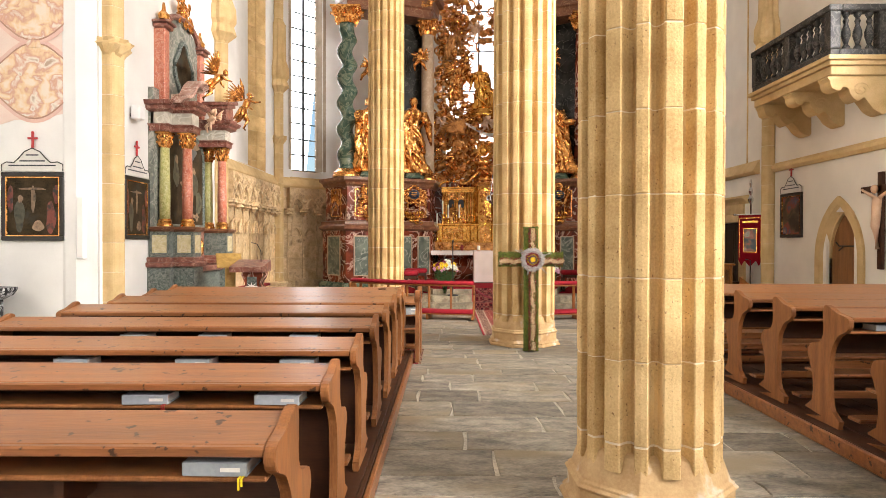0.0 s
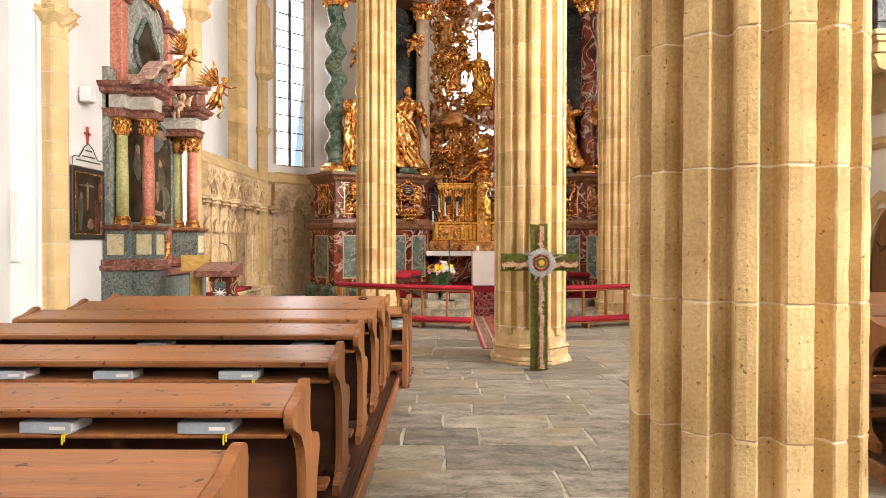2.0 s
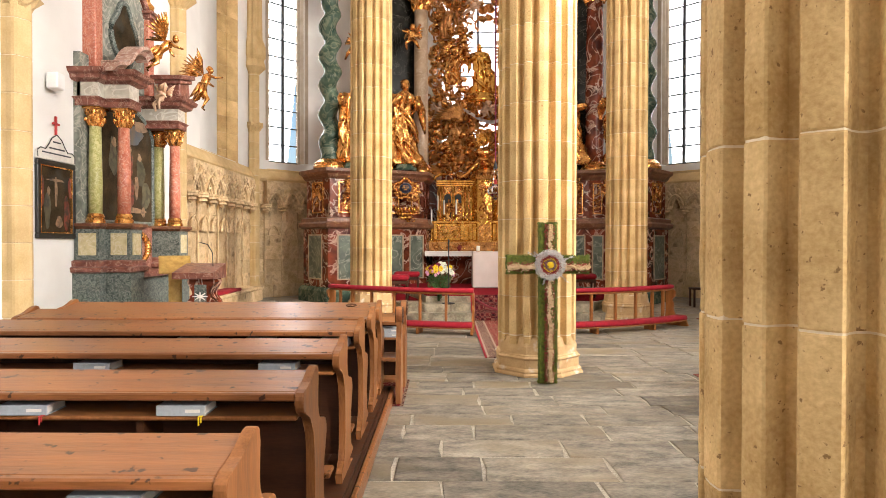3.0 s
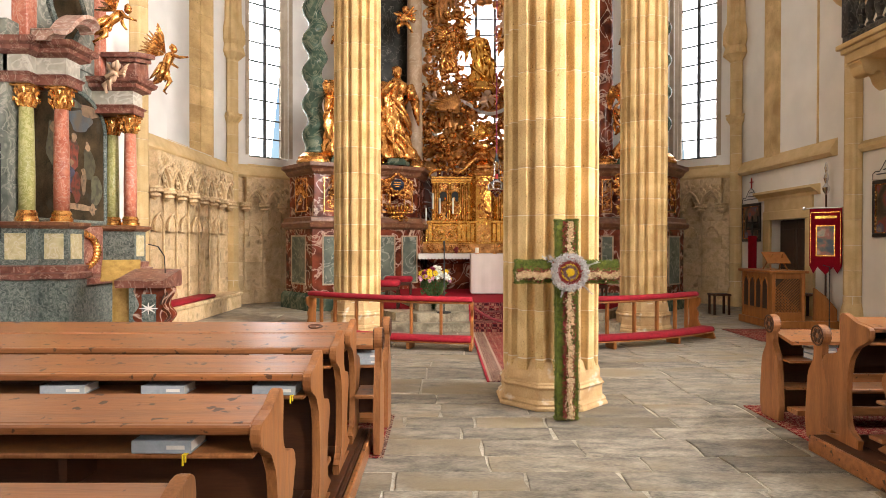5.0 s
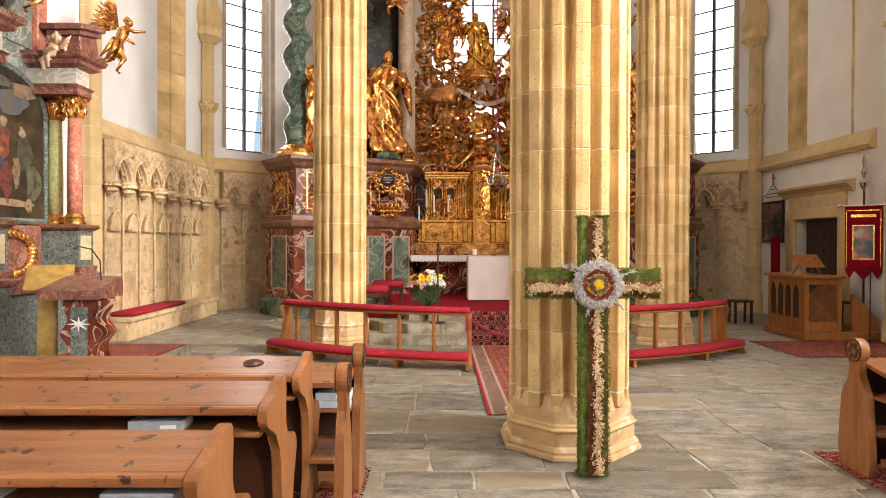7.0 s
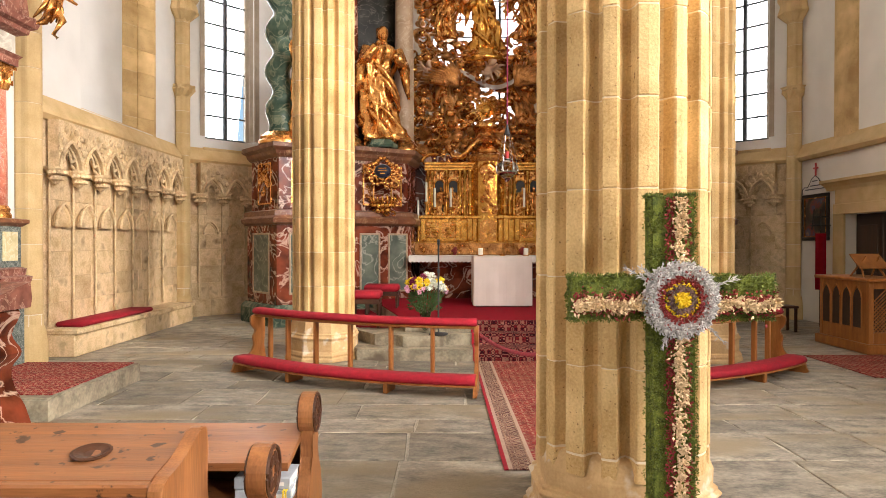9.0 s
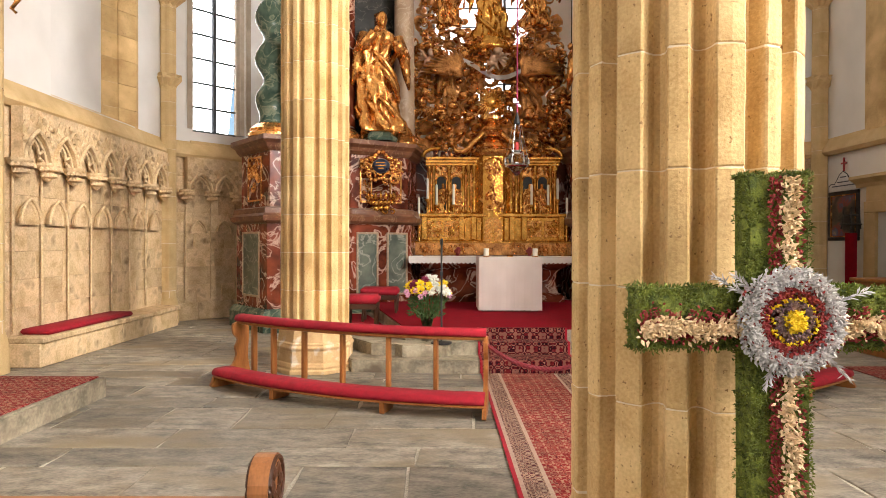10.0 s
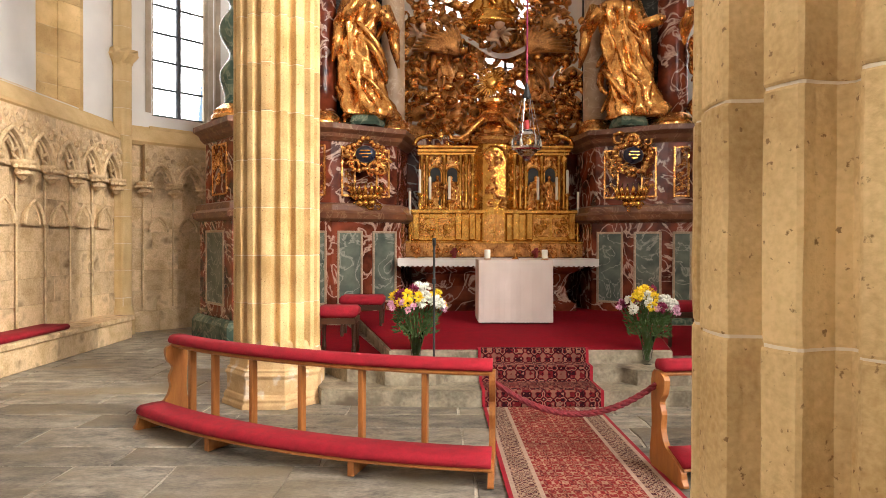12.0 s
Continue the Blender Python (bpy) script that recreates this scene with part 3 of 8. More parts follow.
def blind_arcade(a, b, n, spring, width, label, plain=False):
    """A row of blind pointed arches with cusps on carved corbels, set along a wall."""
    ax, ay = a
    length = math.hypot(b[0] - ax, b[1] - ay)
    turn = math.degrees(math.atan2(b[1] - ay, b[0] - ax))
    t = thing("blind_arcade", (ax, ay, 0), label, "stone arcade", "blind arcades", rz=turn)
    step = length / n
    arch_bm, pendant, recess, gable = B(), B(), B(), B()
    rise = width * 0.75
    face_y = -0.1 if plain else -0.2
    tube(arch_bm, [(x, face_y, z) for x, z in pointed_arch(width * 0.94, rise)], 0.022 if plain else 0.032, 6)
    tube(arch_bm, [(x, face_y + 0.05, z) for x, z in pointed_arch(width * 0.8, rise * 0.84)], 0.02, 6)
    tube(arch_bm, [(x, face_y + 0.1, z) for x, z in pointed_arch(width * 0.64, rise * 0.66)], 0.02, 6)
    for s in (-1, 1):
        tube(arch_bm, [(s * width * 0.4, face_y + 0.06, 0.02), (s * width * 0.19, face_y + 0.06, rise * 0.22), (s * width * 0.16, face_y + 0.06, rise * 0.34), (s * width * 0.3, face_y + 0.06, rise * 0.46)], 0.022, 6)
        tube(arch_bm, [(s * width * 0.16, face_y + 0.06, rise * 0.34), (s * width * 0.14, face_y + 0.06, rise * 0.52), (0, face_y + 0.06, rise * 0.74)], 0.02, 6)
    prism(recess, [(x, z) for x, z in pointed_arch(width * 0.86, rise * 0.92)] + [(width * 0.43, -0.02), (-width * 0.43, -0.02)], -0.06, -0.048, "y")
    lathe(pendant, [(0.01, -0.2), (0.05, -0.17), (0.09, -0.1), (0.08, -0.06), (0.13, -0.01), (0.15, 0.02), (0.15, 0.05), (0.06, 0.055)], 12, (0, -0.13, 0))
    for q in range(16):
        a_ = math.pi + math.pi * (q % 8) / 7
        rr = 0.125 if q < 8 else 0.085
        blob(pendant, (rr * math.cos(a_), -0.13 + rr * math.sin(a_), -0.03 if q < 8 else -0.11), (0.04, 0.035, 0.035), 0.7, 1, freq=4)
    for k, (gx, gz) in enumerate(((0, 1.2), (-0.3, 0.95), (0.3, 0.95), (-0.42, 1.15), (0.42, 1.15), (-0.2, 1.35), (0.2, 1.35), (-0.46, 0.7), (0.46, 0.7))):
        blob(gable, (gx * width, -0.2, gz * rise), (0.05, 0.03, 0.055), 0.8, 1, freq=5)
    tube(gable, [(0, -0.2, rise), (0, -0.2, rise * 1.45)], 0.014, 5)
    first = None
    for i in range(n):
        m = pose((i + 0.5) * step, 0, spring)
        if first is None:
            first = [part("arch", arch_bm, M_GREYSTONE, t), part("recess", recess, M_GREYSTONE, t)]
            if not plain:
                face = B()
                hw = step / 2
                prism(face, [(-hw, 0.0)] + pointed_arch(width * 0.86, rise * 0.95) + [(hw, 0.0), (hw, 0.7), (-hw, 0.7)], -0.195, -0.045, "y")
                first.append(part("spandrel", face, M_GREYSTONE, t))
                rib = part("rib", tube(B(), [(0, -0.052, 0.42 - spring), (0, -0.052, -0.15)], 0.015, 6), M_GREYSTONE, t)
                rib.matrix_basis = pose(0.02, 0, spring)
                first.append(part("leaf_carving", gable, M_GREYSTONE, t))
                corbel = part("pendant", pendant, M_GREYSTONE, t)
                corbel.matrix_basis = pose(0.02, 0, spring)
            for o in first:
                o.matrix_basis = m
        else:
            for o in first:
                again(o, t, m)
            if not plain:
                again(corbel, t, pose(i * step, 0, spring))
                again(rib, t, pose(i * step, 0, spring))
    if not plain:
        again(corbel, t, pose(length - 0.02, 0, spring))
    return t


choir_facing("dado_north", (WL, 14.6), (WL, 19.2), 0, 3.28, "weathered ochre ashlar dado on the choir wall")
choir_facing("dado_apse_north", APSE[0], (APSE[0][0] + 0.9 * (APSE[1][0] - APSE[0][0]), APSE[0][1] + 0.9 * (APSE[1][1] - APSE[0][1])), 0, 3.28, "weathered ochre ashlar dado in the apse")
choir_facing("dado_apse_south", (APSE[3][0] + 0.9 * (APSE[2][0] - APSE[3][0]), APSE[3][1] + 0.9 * (APSE[2][1] - APSE[3][1])), APSE[3], 0, 3.28, "weathered ochre ashlar dado in the apse")
blind_arcade((WL + 0.05, 14.75), (WL + 0.05, 18.85), 7, 2.55, 0.58, "carved stone blind arcade with cusped arches")
blind_arcade((WL + 0.05, 14.75), (WL + 0.05, 18.85), 7, 1.8, 0.42, "worn lower blind arcade of small pointed arches", True)
u = Vector((1, 1)).normalized()
blind_arcade((WL + 0.3, 19.43), (WL + 0.3 + 3.2 * 0.7071, 19.43 + 3.2 * 0.7071), 6, 2.55, 0.5, "carved stone blind arcade with cusped arches")
blind_arcade((WL + 0.3, 19.43), (WL + 0.3 + 3.2 * 0.7071, 19.43 + 3.2 * 0.7071), 6, 1.75, 0.34, "worn lower blind arcade of small pointed arches", True)
blind_arcade((WR - 0.3 - 3.2 * 0.7071, 19.43 + 3.2 * 0.7071), (WR - 0.3, 19.43), 6, 2.55, 0.5, "carved stone blind arcade with cusped arches")
blind_arcade((WR - 0.3 - 3.2 * 0.7071, 19.43 + 3.2 * 0.7071), (WR - 0.3, 19.43), 6, 1.75, 0.34, "worn lower blind arcade of small pointed arches", True)

# sloping ledges and string courses
LEDGE = [(-0.02, 3.25), (0.1, 3.25), (0.16, 3.31), (0.15, 3.36), (-0.02, 3.62)]
for nm, plan in (("ledge_north", [(WL, 14.55), (WL, 19.2), (WL + 3.3, 22.5)]),
                 ("ledge_south", [(WR - 3.3, 22.5), (WR, 19.2), (WR, 15.3)])):
    b = B()
    moulding(b, plan, LEDGE)
    tagged(part(nm, b, M_TRIM), "sloping ochre stone ledge under the windows", "ledge", kind="structure")
b = B()
moulding(b, [(WR, 14.7), (WR, 10.4)], [(-0.02, 3.2), (0.06, 3.2), (0.11, 3.27), (0.1, 3.33), (-0.02, 3.42)])
tagged(part("string_course", b, M_TRIM), "ochre stone string course", "string course", kind="structure")


def wall_shaft(name, at, z1, radius, label, caps=(), consoles=()):
    """A slender round shaft on a wall, with leaf capitals and hanging canopies."""
    t = thing(name, (at[0], at[1], 0), label, "wall shaft", kind="structure")
    b = B()
    lathe(b, [(radius * 1.35, 0), (radius * 1.35, 0.25), (radius * 1.2, 0.4), (radius, 0.5), (radius, z1)], 24, wobble=lambda a, z: 1 + 0.06 * math.cos(6 * a) if z > 0.45 else 1)
    part("shaft_core", b, M_MORTAR, t)
    b = B()
    lathe(b, [(radius * 1.39, 0), (radius * 1.39, 0.25), (radius * 1.24, 0.4), (radius * 1.05, 0.5), (radius * 1.05, 0.62)], 24)
    part("foot", b, M_TRIM, t)
    z, drum = 0.63, None
    while z < z1 - 0.5:
        if drum is None:
            b = B()
            lathe(b, [(radius * 1.02, 0.003), (radius * 1.045, 0.008), (radius * 1.045, 0.447), (radius * 1.02, 0.452)], 36, wobble=lambda a, zz: 1 + 0.07 * math.cos(6 * a))
            drum = part("drum", b, M_TRIM, t)
            drum.matrix_basis = pose(0, 0, z)
        else:
            again(drum, t, pose(0, 0, z))
        z += 0.455
    for z in caps:
        b = B()
        lathe(b, [(radius * 0.9, z - 0.22), (radius * 1.15, z - 0.16), (radius * 1.7, z - 0.04), (radius * 1.55, z), (radius * 1.7, z + 0.05), (radius * 0.9, z + 0.07)], 20,
              wobble=lambda a, zz: 1 + 0.14 * math.sin(7 * a + 25 * zz))
        part("capital", b, M_TRIM, t, "carved leaf capital")
    for z in consoles:
        b = B()
        lathe(b, [(radius * 0.7, z - 0.5), (radius * 1.2, z - 0.42), (radius * 1.9, z - 0.3), (radius * 1.6, z - 0.1), (radius * 1.95, z), (radius * 2.0, z + 0.28), (radius * 1.5, z + 0.5), (radius * 1.3, z + 1.6), (radius * 0.3, z + 1.9)], 24,
              wobble=lambda a, zz: 1 + 0.2 * abs(math.sin(4 * a)) + 0.05 * math.sin(60 * zz))
        part("canopy", b, M_TRIM, t, "carved hanging canopy")
    return t


wall_shaft("wall_shaft_1", (WL + 0.12, 19.15), TOP, 0.14, "slender ochre corner shaft with leaf capital", (4.75,), (6.6,))
wall_shaft("wall_shaft_2", (WR - 0.12, 19.15), TOP, 0.14, "slender ochre corner shaft with leaf capital", (4.75,), (6.6,))
wall_shaft("wall_shaft_3", (WL + 0.1, 14.35), TOP, 0.15, "ochre wall shaft with hanging carved canopy", (), (6.6,))
wall_shaft("wall_shaft_4", (WR - 0.1, 14.7), TOP, 0.14, "ochre wall shaft with hanging carved canopy", (), (6.3,))
wall_shaft("wall_shaft_5", (WL + 0.06, 9.75), TOP, 0.17, "ochre wall shaft with leaf capital", (4.62,), ())
b = B()
prism(b, [(WL - 0.55, 9.49), (WL - 0.02, 9.49), (WL - 0.02, 9.46), (WL - 0.3, 9.4), (WL - 0.5, 9.46)], 0, TOP)
tagged(part("wall_pier", b, M_WHITE), "white plastered wall pier beside the shaft", "pier", kind="structure")


def tall_window(name, a, b, s0, s1, low, high, n_bars, n_lights, label, mirror=False):
    """A tall leaded window in an opening along a wall: stone jambs, sloping sill, mullion, bars and panes."""
    ax, ay = a
    turn = math.degrees(math.atan2(b[1] - ay, b[0] - ax))
    t = thing(name, (ax, ay, 0), label, "window", kind="structure", rz=turn)
    for s, d in ((s0, -1), (s1, 1)):
        bm = B()
        prism(bm, [(s, 0.3), (s + d * 0.06, 0.3), (s + d * 0.22, -0.03), (s + d * 0.12, -0.03), (s + d * 0.1, 0.02), (s + d * 0.05, 0.1), (s + d * 0.05, 0.14), (s, 0.2)], low, high)
        part("jamb", bm, M_GREYJAMB, t)
    bm = B()
    prism(bm, [(-0.03, low - 0.26), (0.3, low), (0.3, low - 0.4), (-0.03, low - 0.4)], s0 - 0.15, s1 + 0.15, "x")
    part("sill", bm, M_TRIM, t)
    w = (s1 - s0) / n_lights
    for i in range(1, n_lights):
        part("mullion", box(B(), s0 + i * w - 0.035, s0 + i * w + 0.035, 0.2, 0.3, low, high, 0.008), M_LEAD, t)
    h = (high - low) / n_bars
    bar = part("bar", box(B(), s0, s1, 0.235, 0.265, -0.017, 0.017), M_LEAD, t)
    bar.matrix_basis = pose(0, 0, low + 0.01)
    for i in range(1, n_bars):
        again(bar, t, pose(0, 0, low + i * h))
    pane_bm = B()
    box(pane_bm, 0.004, w - 0.004, 0.248, 0.252, 0.01, h - 0.01)
    pane = part("pane", pane_bm, M_GLASS, t)
    pane.matrix_basis = pose(s0, 0, low)
    pane.visible_shadow = False
    for i in range(n_lights):
        for k in range(n_bars):
            if i or k:
                again(pane, t, pose(s0 + i * w, 0, low + k * h)).visible_shadow = False
    return t


M_GREYJAMB = material("grey brown window stone", (0.32, 0.26, 0.19), (0.46, 0.38, 0.29), 0.88, scale=4, bump=0.3, vary=0.05)
tall_window("window_1", APSE[0], APSE[1], WIN0, WIN1, WINLOW, WINTOP, 13, 2, "tall leaded window with white daylight")
tall_window("window_2", APSE[2], APSE[3], diag_len - WIN1, diag_len - WIN0, WINLOW, WINTOP, 13, 2, "tall leaded window with white daylight")
tall_window("window_3", APSE[1], APSE[2], 1.45, 3.85, 4.7, 10.6, 12, 4, "tall leaded window behind the high altar")
tall_window("window_4", (WR, 9.7), (WR, 5.7), 0.05, 3.95, 4.35, 9.7, 8, 4, "wide leaded nave window")
for nm, y0 in (("window_5", 3.0), ("window_6", -2.0), ("window_8", -7.0)):
    tall_window(nm, (WR, y0 + 2.0), (WR, y0), 0.05, 1.95, 4.35, 9.7, 8, 2, "tall leaded nave window, out of view")
# Added window, out of view, round the north fill lamp.
tall_window("window_9", (-11.0, -9.0), (-11.0, 10.0), 10.05, 12.35, 4.35, 9.5, 8, 2, "tall leaded nave window, out of view")
# Added window, never in view, round the back fill lamp.
tall_window("window_7", (3.7, -9.0), (-1.3, -9.0), 0.05, 4.95, 3.55, 9.5, 8, 4, "wide leaded window added in the unseen back wall")


def blind_window(name, x, y0, y1, side, label):
    """A plastered blind window with a splayed ochre stone jamb."""
    t = thing(name, (x, (y0 + y1) / 2, 3.6), label, "blind window", kind="structure")
    b = B()
    box(b, min(x - side * 0.3, x - side * 0.34), max(x - side * 0.3, x - side * 0.34), y0, y1, 3.4, 10.7)
    part("plaster", b, M_WHITE, t, world_space=True)
    b = B()
    prism(b, [(x - side * 0.298, y1 - 0.62), (x - side * 0.02, y1 - 0.06), (x - side * 0.02, y1 + 0.0), (x - side * 0.298, y1 + 0.0)], 3.45, 10.6)
    part("jamb_core", b, M_MORTAR, t, world_space=True)
    z = 3.46
    while z < 10.5:
        b = B()
        prism(b, [(x - side * 0.294, y1 - 0.63), (x - side * 0.16, y1 - 0.35), (x - side * 0.14, y1 - 0.36), (x + side * 0.012, y1 - 0.05), (x + side * 0.012, y1 + 0.03), (x - side * 0.294, y1 + 0.03)], z, z + 0.415)
        part("jamb_block", b, M_STONE, t, world_space=True)
        z += 0.42
    return t


blind_window("blind_window_1", WL, 15.7, 18.15, 1, "white plastered blind window with ochre jamb")

b = B()
prism(b, [(WR + 0.01, 17.3), (WR - 0.015, 17.36), (WR - 0.03, 17.5), (WR - 0.03, 17.9), (WR - 0.015, 18.0), (WR + 0.01, 18.03)], 3.5, TOP)
box(b, WR - 0.012, WR + 0.01, 15.9, 15.96, 3.5, TOP)
tagged(part("blind_window_2", b, M_STONE), "ochre stone jamb of a plastered blind window", "blind window", kind="structure")

# ---------- pillars ----------


def pillar_outline(r):
    """Sixteen flat ridges, alternately wide and narrow, with hollow flutes between them."""
    pts = []
    step = 2 * math.pi / 16
    for k in range(16):
        a = step * k
        w0, w1 = (0.3, 0.22) if k % 2 == 0 else (0.22, 0.3)
        ridge = r if k % 2 == 0 else r * 0.99
        for f, q in ((-w0, ridge * 0.985), (-w0 + 0.04, ridge), (0.0, ridge * 1.004), (w0 - 0.04, ridge), (w0, ridge * 0.985)):
            pts.append((a + f * step, q))
        hollow = 1 - w0 - w1
        for g, q in ((0.05, 0.92), (0.22, 0.84), (0.5, 0.81), (0.78, 0.84), (0.95, 0.92)):
            pts.append((a + (w0 + hollow * g) * step, r * q))
    return [(q * math.cos(a), q * math.sin(a)) for a, q in pts]


def pillar(name, x, y, r, label, base_z=0.42, first=0.0, turn=0.0, wide=1.0):
    t = thing(name, (x, y, 0), label, "pillar", "fluted pillars")
    b = B()
    k = r / 0.45 * wide
    lathe(b, [(0.67 * k, 0), (0.665 * k, base_z * 0.08), (0.64 * k, base_z * 0.12), (0.648 * k, base_z * 0.17), (0.625 * k, base_z * 0.24), (0.605 * k, base_z * 0.26), (0.605 * k, base_z * 0.55), (0.62 * k, base_z * 0.58), (0.63 * k, base_z * 0.62), (0.6 * k, base_z * 0.68), (0.605 * k, base_z * 0.71), (0.575 * k, base_z * 0.74), (r * 1.04, base_z), (r * 0.95, base_z + 0.1), (r * 0.83, base_z + 0.13)], 8, turn=math.pi / 8)
    bmesh.ops.bevel(b, geom=[e for e in b.edges], offset=0.004, segments=1, affect="EDGES")
    part("base", b, M_STONE_BASE, t, "worn octagonal stone base")
    out = pillar_outline(r)
    b = B()
    prism(b, [(px * 0.993, py * 0.993) for px, py in out], base_z + 0.02, TOP)
    part("mortar_core", b, M_MORTAR, t)
    h, e = 0.455, 0.003
    kinds = []
    for k in range(4):
        b = B()
        rings = []
        levels = [e, e + 0.005] + [h * q / 9 for q in range(1, 9)] + [h - e - 0.005, h - e]
        for i, z in enumerate(levels):
            shrink = 0.994 if i in (0, len(levels) - 1) else 1.0
            wave = 0.004 if i in (0, 1, len(levels) - 2, len(levels) - 1) else 0
            ring = []
            for j, (px, py) in enumerate(out):
                worn = noise.noise(Vector((px * 11 + k * 9.1, py * 11, z * 9))) * 0.003 + min(0.0, noise.noise(Vector((px * 30 + k * 5, py * 30, z * 34))) + 0.3) * 0.012
                q = max(shrink + (worn + 0.002) / r, 0.9925 if shrink == 1.0 else 0.98)
                ring.append((px * q, py * q, z + wave * noise.noise(Vector((px * 6 + k, py * 6, 3.0 + k)))))
            rings.append(ring)
        loft(b, rings)
        kinds.append(part("drum", b, M_STONE, t))
    z, i = base_z + 0.03 + first, 0
    while z < TOP - h:
        if i < 4:
            kinds[i].matrix_basis = pose(0, 0, z)
        else:
            again(kinds[(i * 3 + i // 4) % 4], t, pose(0, 0, z))
        z, i = z + h, i + 1
    if first > 0.05:
        b = B()
        prism(b, out, base_z + 0.02, base_z + first + 0.02)
        part("drum", b, M_STONE, t)
    return t


pillar("pillar", 1.2, 3.74, 0.415, "fluted ochre sandstone pillar with pale joints", 0.27, 0.15, wide=0.86)
pillar("pillar", 1.19, 9.75, 0.475, "fluted ochre sandstone pillar with a cross leaning before it", 0.34, 0.1, wide=0.81)
pillar("pillar", -1.45, 14.8, 0.42, "slender fluted ochre pillar beside the altar rail", 0.5, 0.0, wide=0.85)
pillar("pillar", 3.72, 14.7, 0.41, "slender fluted ochre pillar beside the altar rail", 0.5, 0.0, wide=0.85)

# ---------- pews ----------
PANEL = [(-0.17, 0.0), (-0.17, 0.05), (-0.08, 0.1), (-0.05, 0.25), (-0.06, 0.45), (-0.1, 0.57), (-0.17, 0.63), (-0.26, 0.67), (-0.285, 0.71), (-0.27, 0.755), (-0.15, 0.775), (-0.05, 0.81),
         (0.0, 0.822), (0.035, 0.8), (0.035, 0.74), (0.03, 0.64), (0.06, 0.56), (0.14, 0.545), (0.22, 0.52), (0.25, 0.45), (0.2, 0.38), (0.165, 0.25), (0.18, 0.12), (0.27, 0.06), (0.29, 0.0)]


def panel(bm, x0, x1, outline, bevel=0.007):
    prism(bm, outline, x0, x1, "x")
    edges = [e for e in bm.edges if abs(e.verts[0].co.x - e.verts[1].co.x) < 1e-5]
    bmesh.ops.bevel(bm, geom=edges, offset=bevel, segments=2, affect="EDGES", profile=0.6)
    return bm


def pew(name, length, k, label, group, side, open_back=False):
    """A pew: its end on the aisle at x = 0, running to side * length; desk for the row behind on its back."""
    t = thing(name, (0, 0, 0), label, "pew", group)
    out = smooth_line([(y, z * k) for y, z in PANEL[1:-1]], 3)
    lo = [(PANEL[0][0], 0.0)]
    out = lo + [p for p in out if p[1] > 0.01] + [(PANEL[-1][0], 0.0)]
    ends = (0.0, side * (length - 0.05))
    for x in ends:
        part("end_panel", panel(B(), min(x, x + side * 0.04), max(x, x + side * 0.04), out), M_WOOD_END, t)
    a, c = sorted((side * 0.04, side * (length - 0.05)))
    H = 0.8 * k

    def sloped(y0, z0, y1, z1, th, mat, nm, grow=0.0):
        bm = B()
        prism(bm, [(y0, z0), (y1, z1), (y1, z1 + th), (y0, z0 + th)], a - grow, c + grow, "x")
        bmesh.ops.bevel(bm, geom=list(bm.edges), offset=0.006, segments=1, affect="EDGES")
        return part(nm, bm, mat, t)
    sloped(-0.255, H - 0.07, 0.02, H - 0.03, 0.026, M_WOOD, "desk_board")
    sloped(-0.275, H - 0.082, -0.235, H - 0.078, 0.034, M_WOOD, "desk_nosing")
    sloped(-0.24, H - 0.175, 0.0, H - 0.175, 0.02, M_WOOD_END, "book_shelf")
    # Back board coloured near black for the shade under the desk.
    part("back_board", box(B(), a, c, 0.0, 0.022, 0.56 if open_back else 0.12, H - 0.03), M_WOOD_DARK_SHADE, t)
    if open_back:
        for z in (0.44, 0.2):
            part("back_rail", box(B(), a, c, 0.0, 0.025, z, z + 0.06, 0.004), M_WOOD, t)
    part("seat", box(B(), a, c, 0.02, 0.36, 0.36, 0.385, 0.006), M_WOOD, t)
    part("kneeler", box(B(), a, c, -0.36, -0.22, 0.1, 0.13, 0.006), M_WOOD, t)
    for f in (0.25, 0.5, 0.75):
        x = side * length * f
        # Brackets share the under-desk shade colour.
        part("bracket", box(B(), x - 0.015, x + 0.015, -0.2, 0.0, H - 0.175 - 0.12, H - 0.175), M_WOOD_DARK_SHADE, t)
    return t


PLAT = 0.12
first = pew("pew", 3.0, 1.02, "waxed pine pew with sloping book rest and carved ends", "pews by the north aisle", -1)
first.matrix_basis = pose(-0.55, 2.28, PLAT)
LEFT_Y = [2.28, 3.18, 4.06, 5.01, 5.91, 6.75, 7.48, 8.07]
LEFT_TALL = [1.0, 1.0, 1.005, 1.02, 1.035, 1.045, 1.05, 1.055]
for y, tall in list(zip(LEFT_Y, LEFT_TALL))[1:]:
    last_pew = copy_thing(first, pose(-0.55, y, PLAT) @ Matrix.Diagonal((1, 1, tall, 1)))
knot = B()
lathe(knot, [(0.012, -0.012), (0.05, -0.004), (0.055, 0.004), (0.047, 0.007), (0.036, 0.003), (0.02, -0.001)], 18)
bmesh.ops.transform(knot, matrix=pose(-0.28, -0.105, 0.8 * 1.02 - 0.021, 8.3, 0, 20), verts=knot.verts)
part("knot", knot, M_WOOD_DARK_SHADE, last_pew, "dark round knot in the book rest")
rfirst = pew("pew", 4.0, 1.15, "reddish pine pew with scrolled end and sloping book rest", "pews by the south aisle", 1, True)
RIGHT_Y = [2.65 + 0.775 * i for i in range(7)] + [7.95]
rfirst.matrix_basis = pose(3.0, RIGHT_Y[0], PLAT)
for y in RIGHT_Y[1:]:
    copy_thing(rfirst, pose(3.0, y, PLAT))


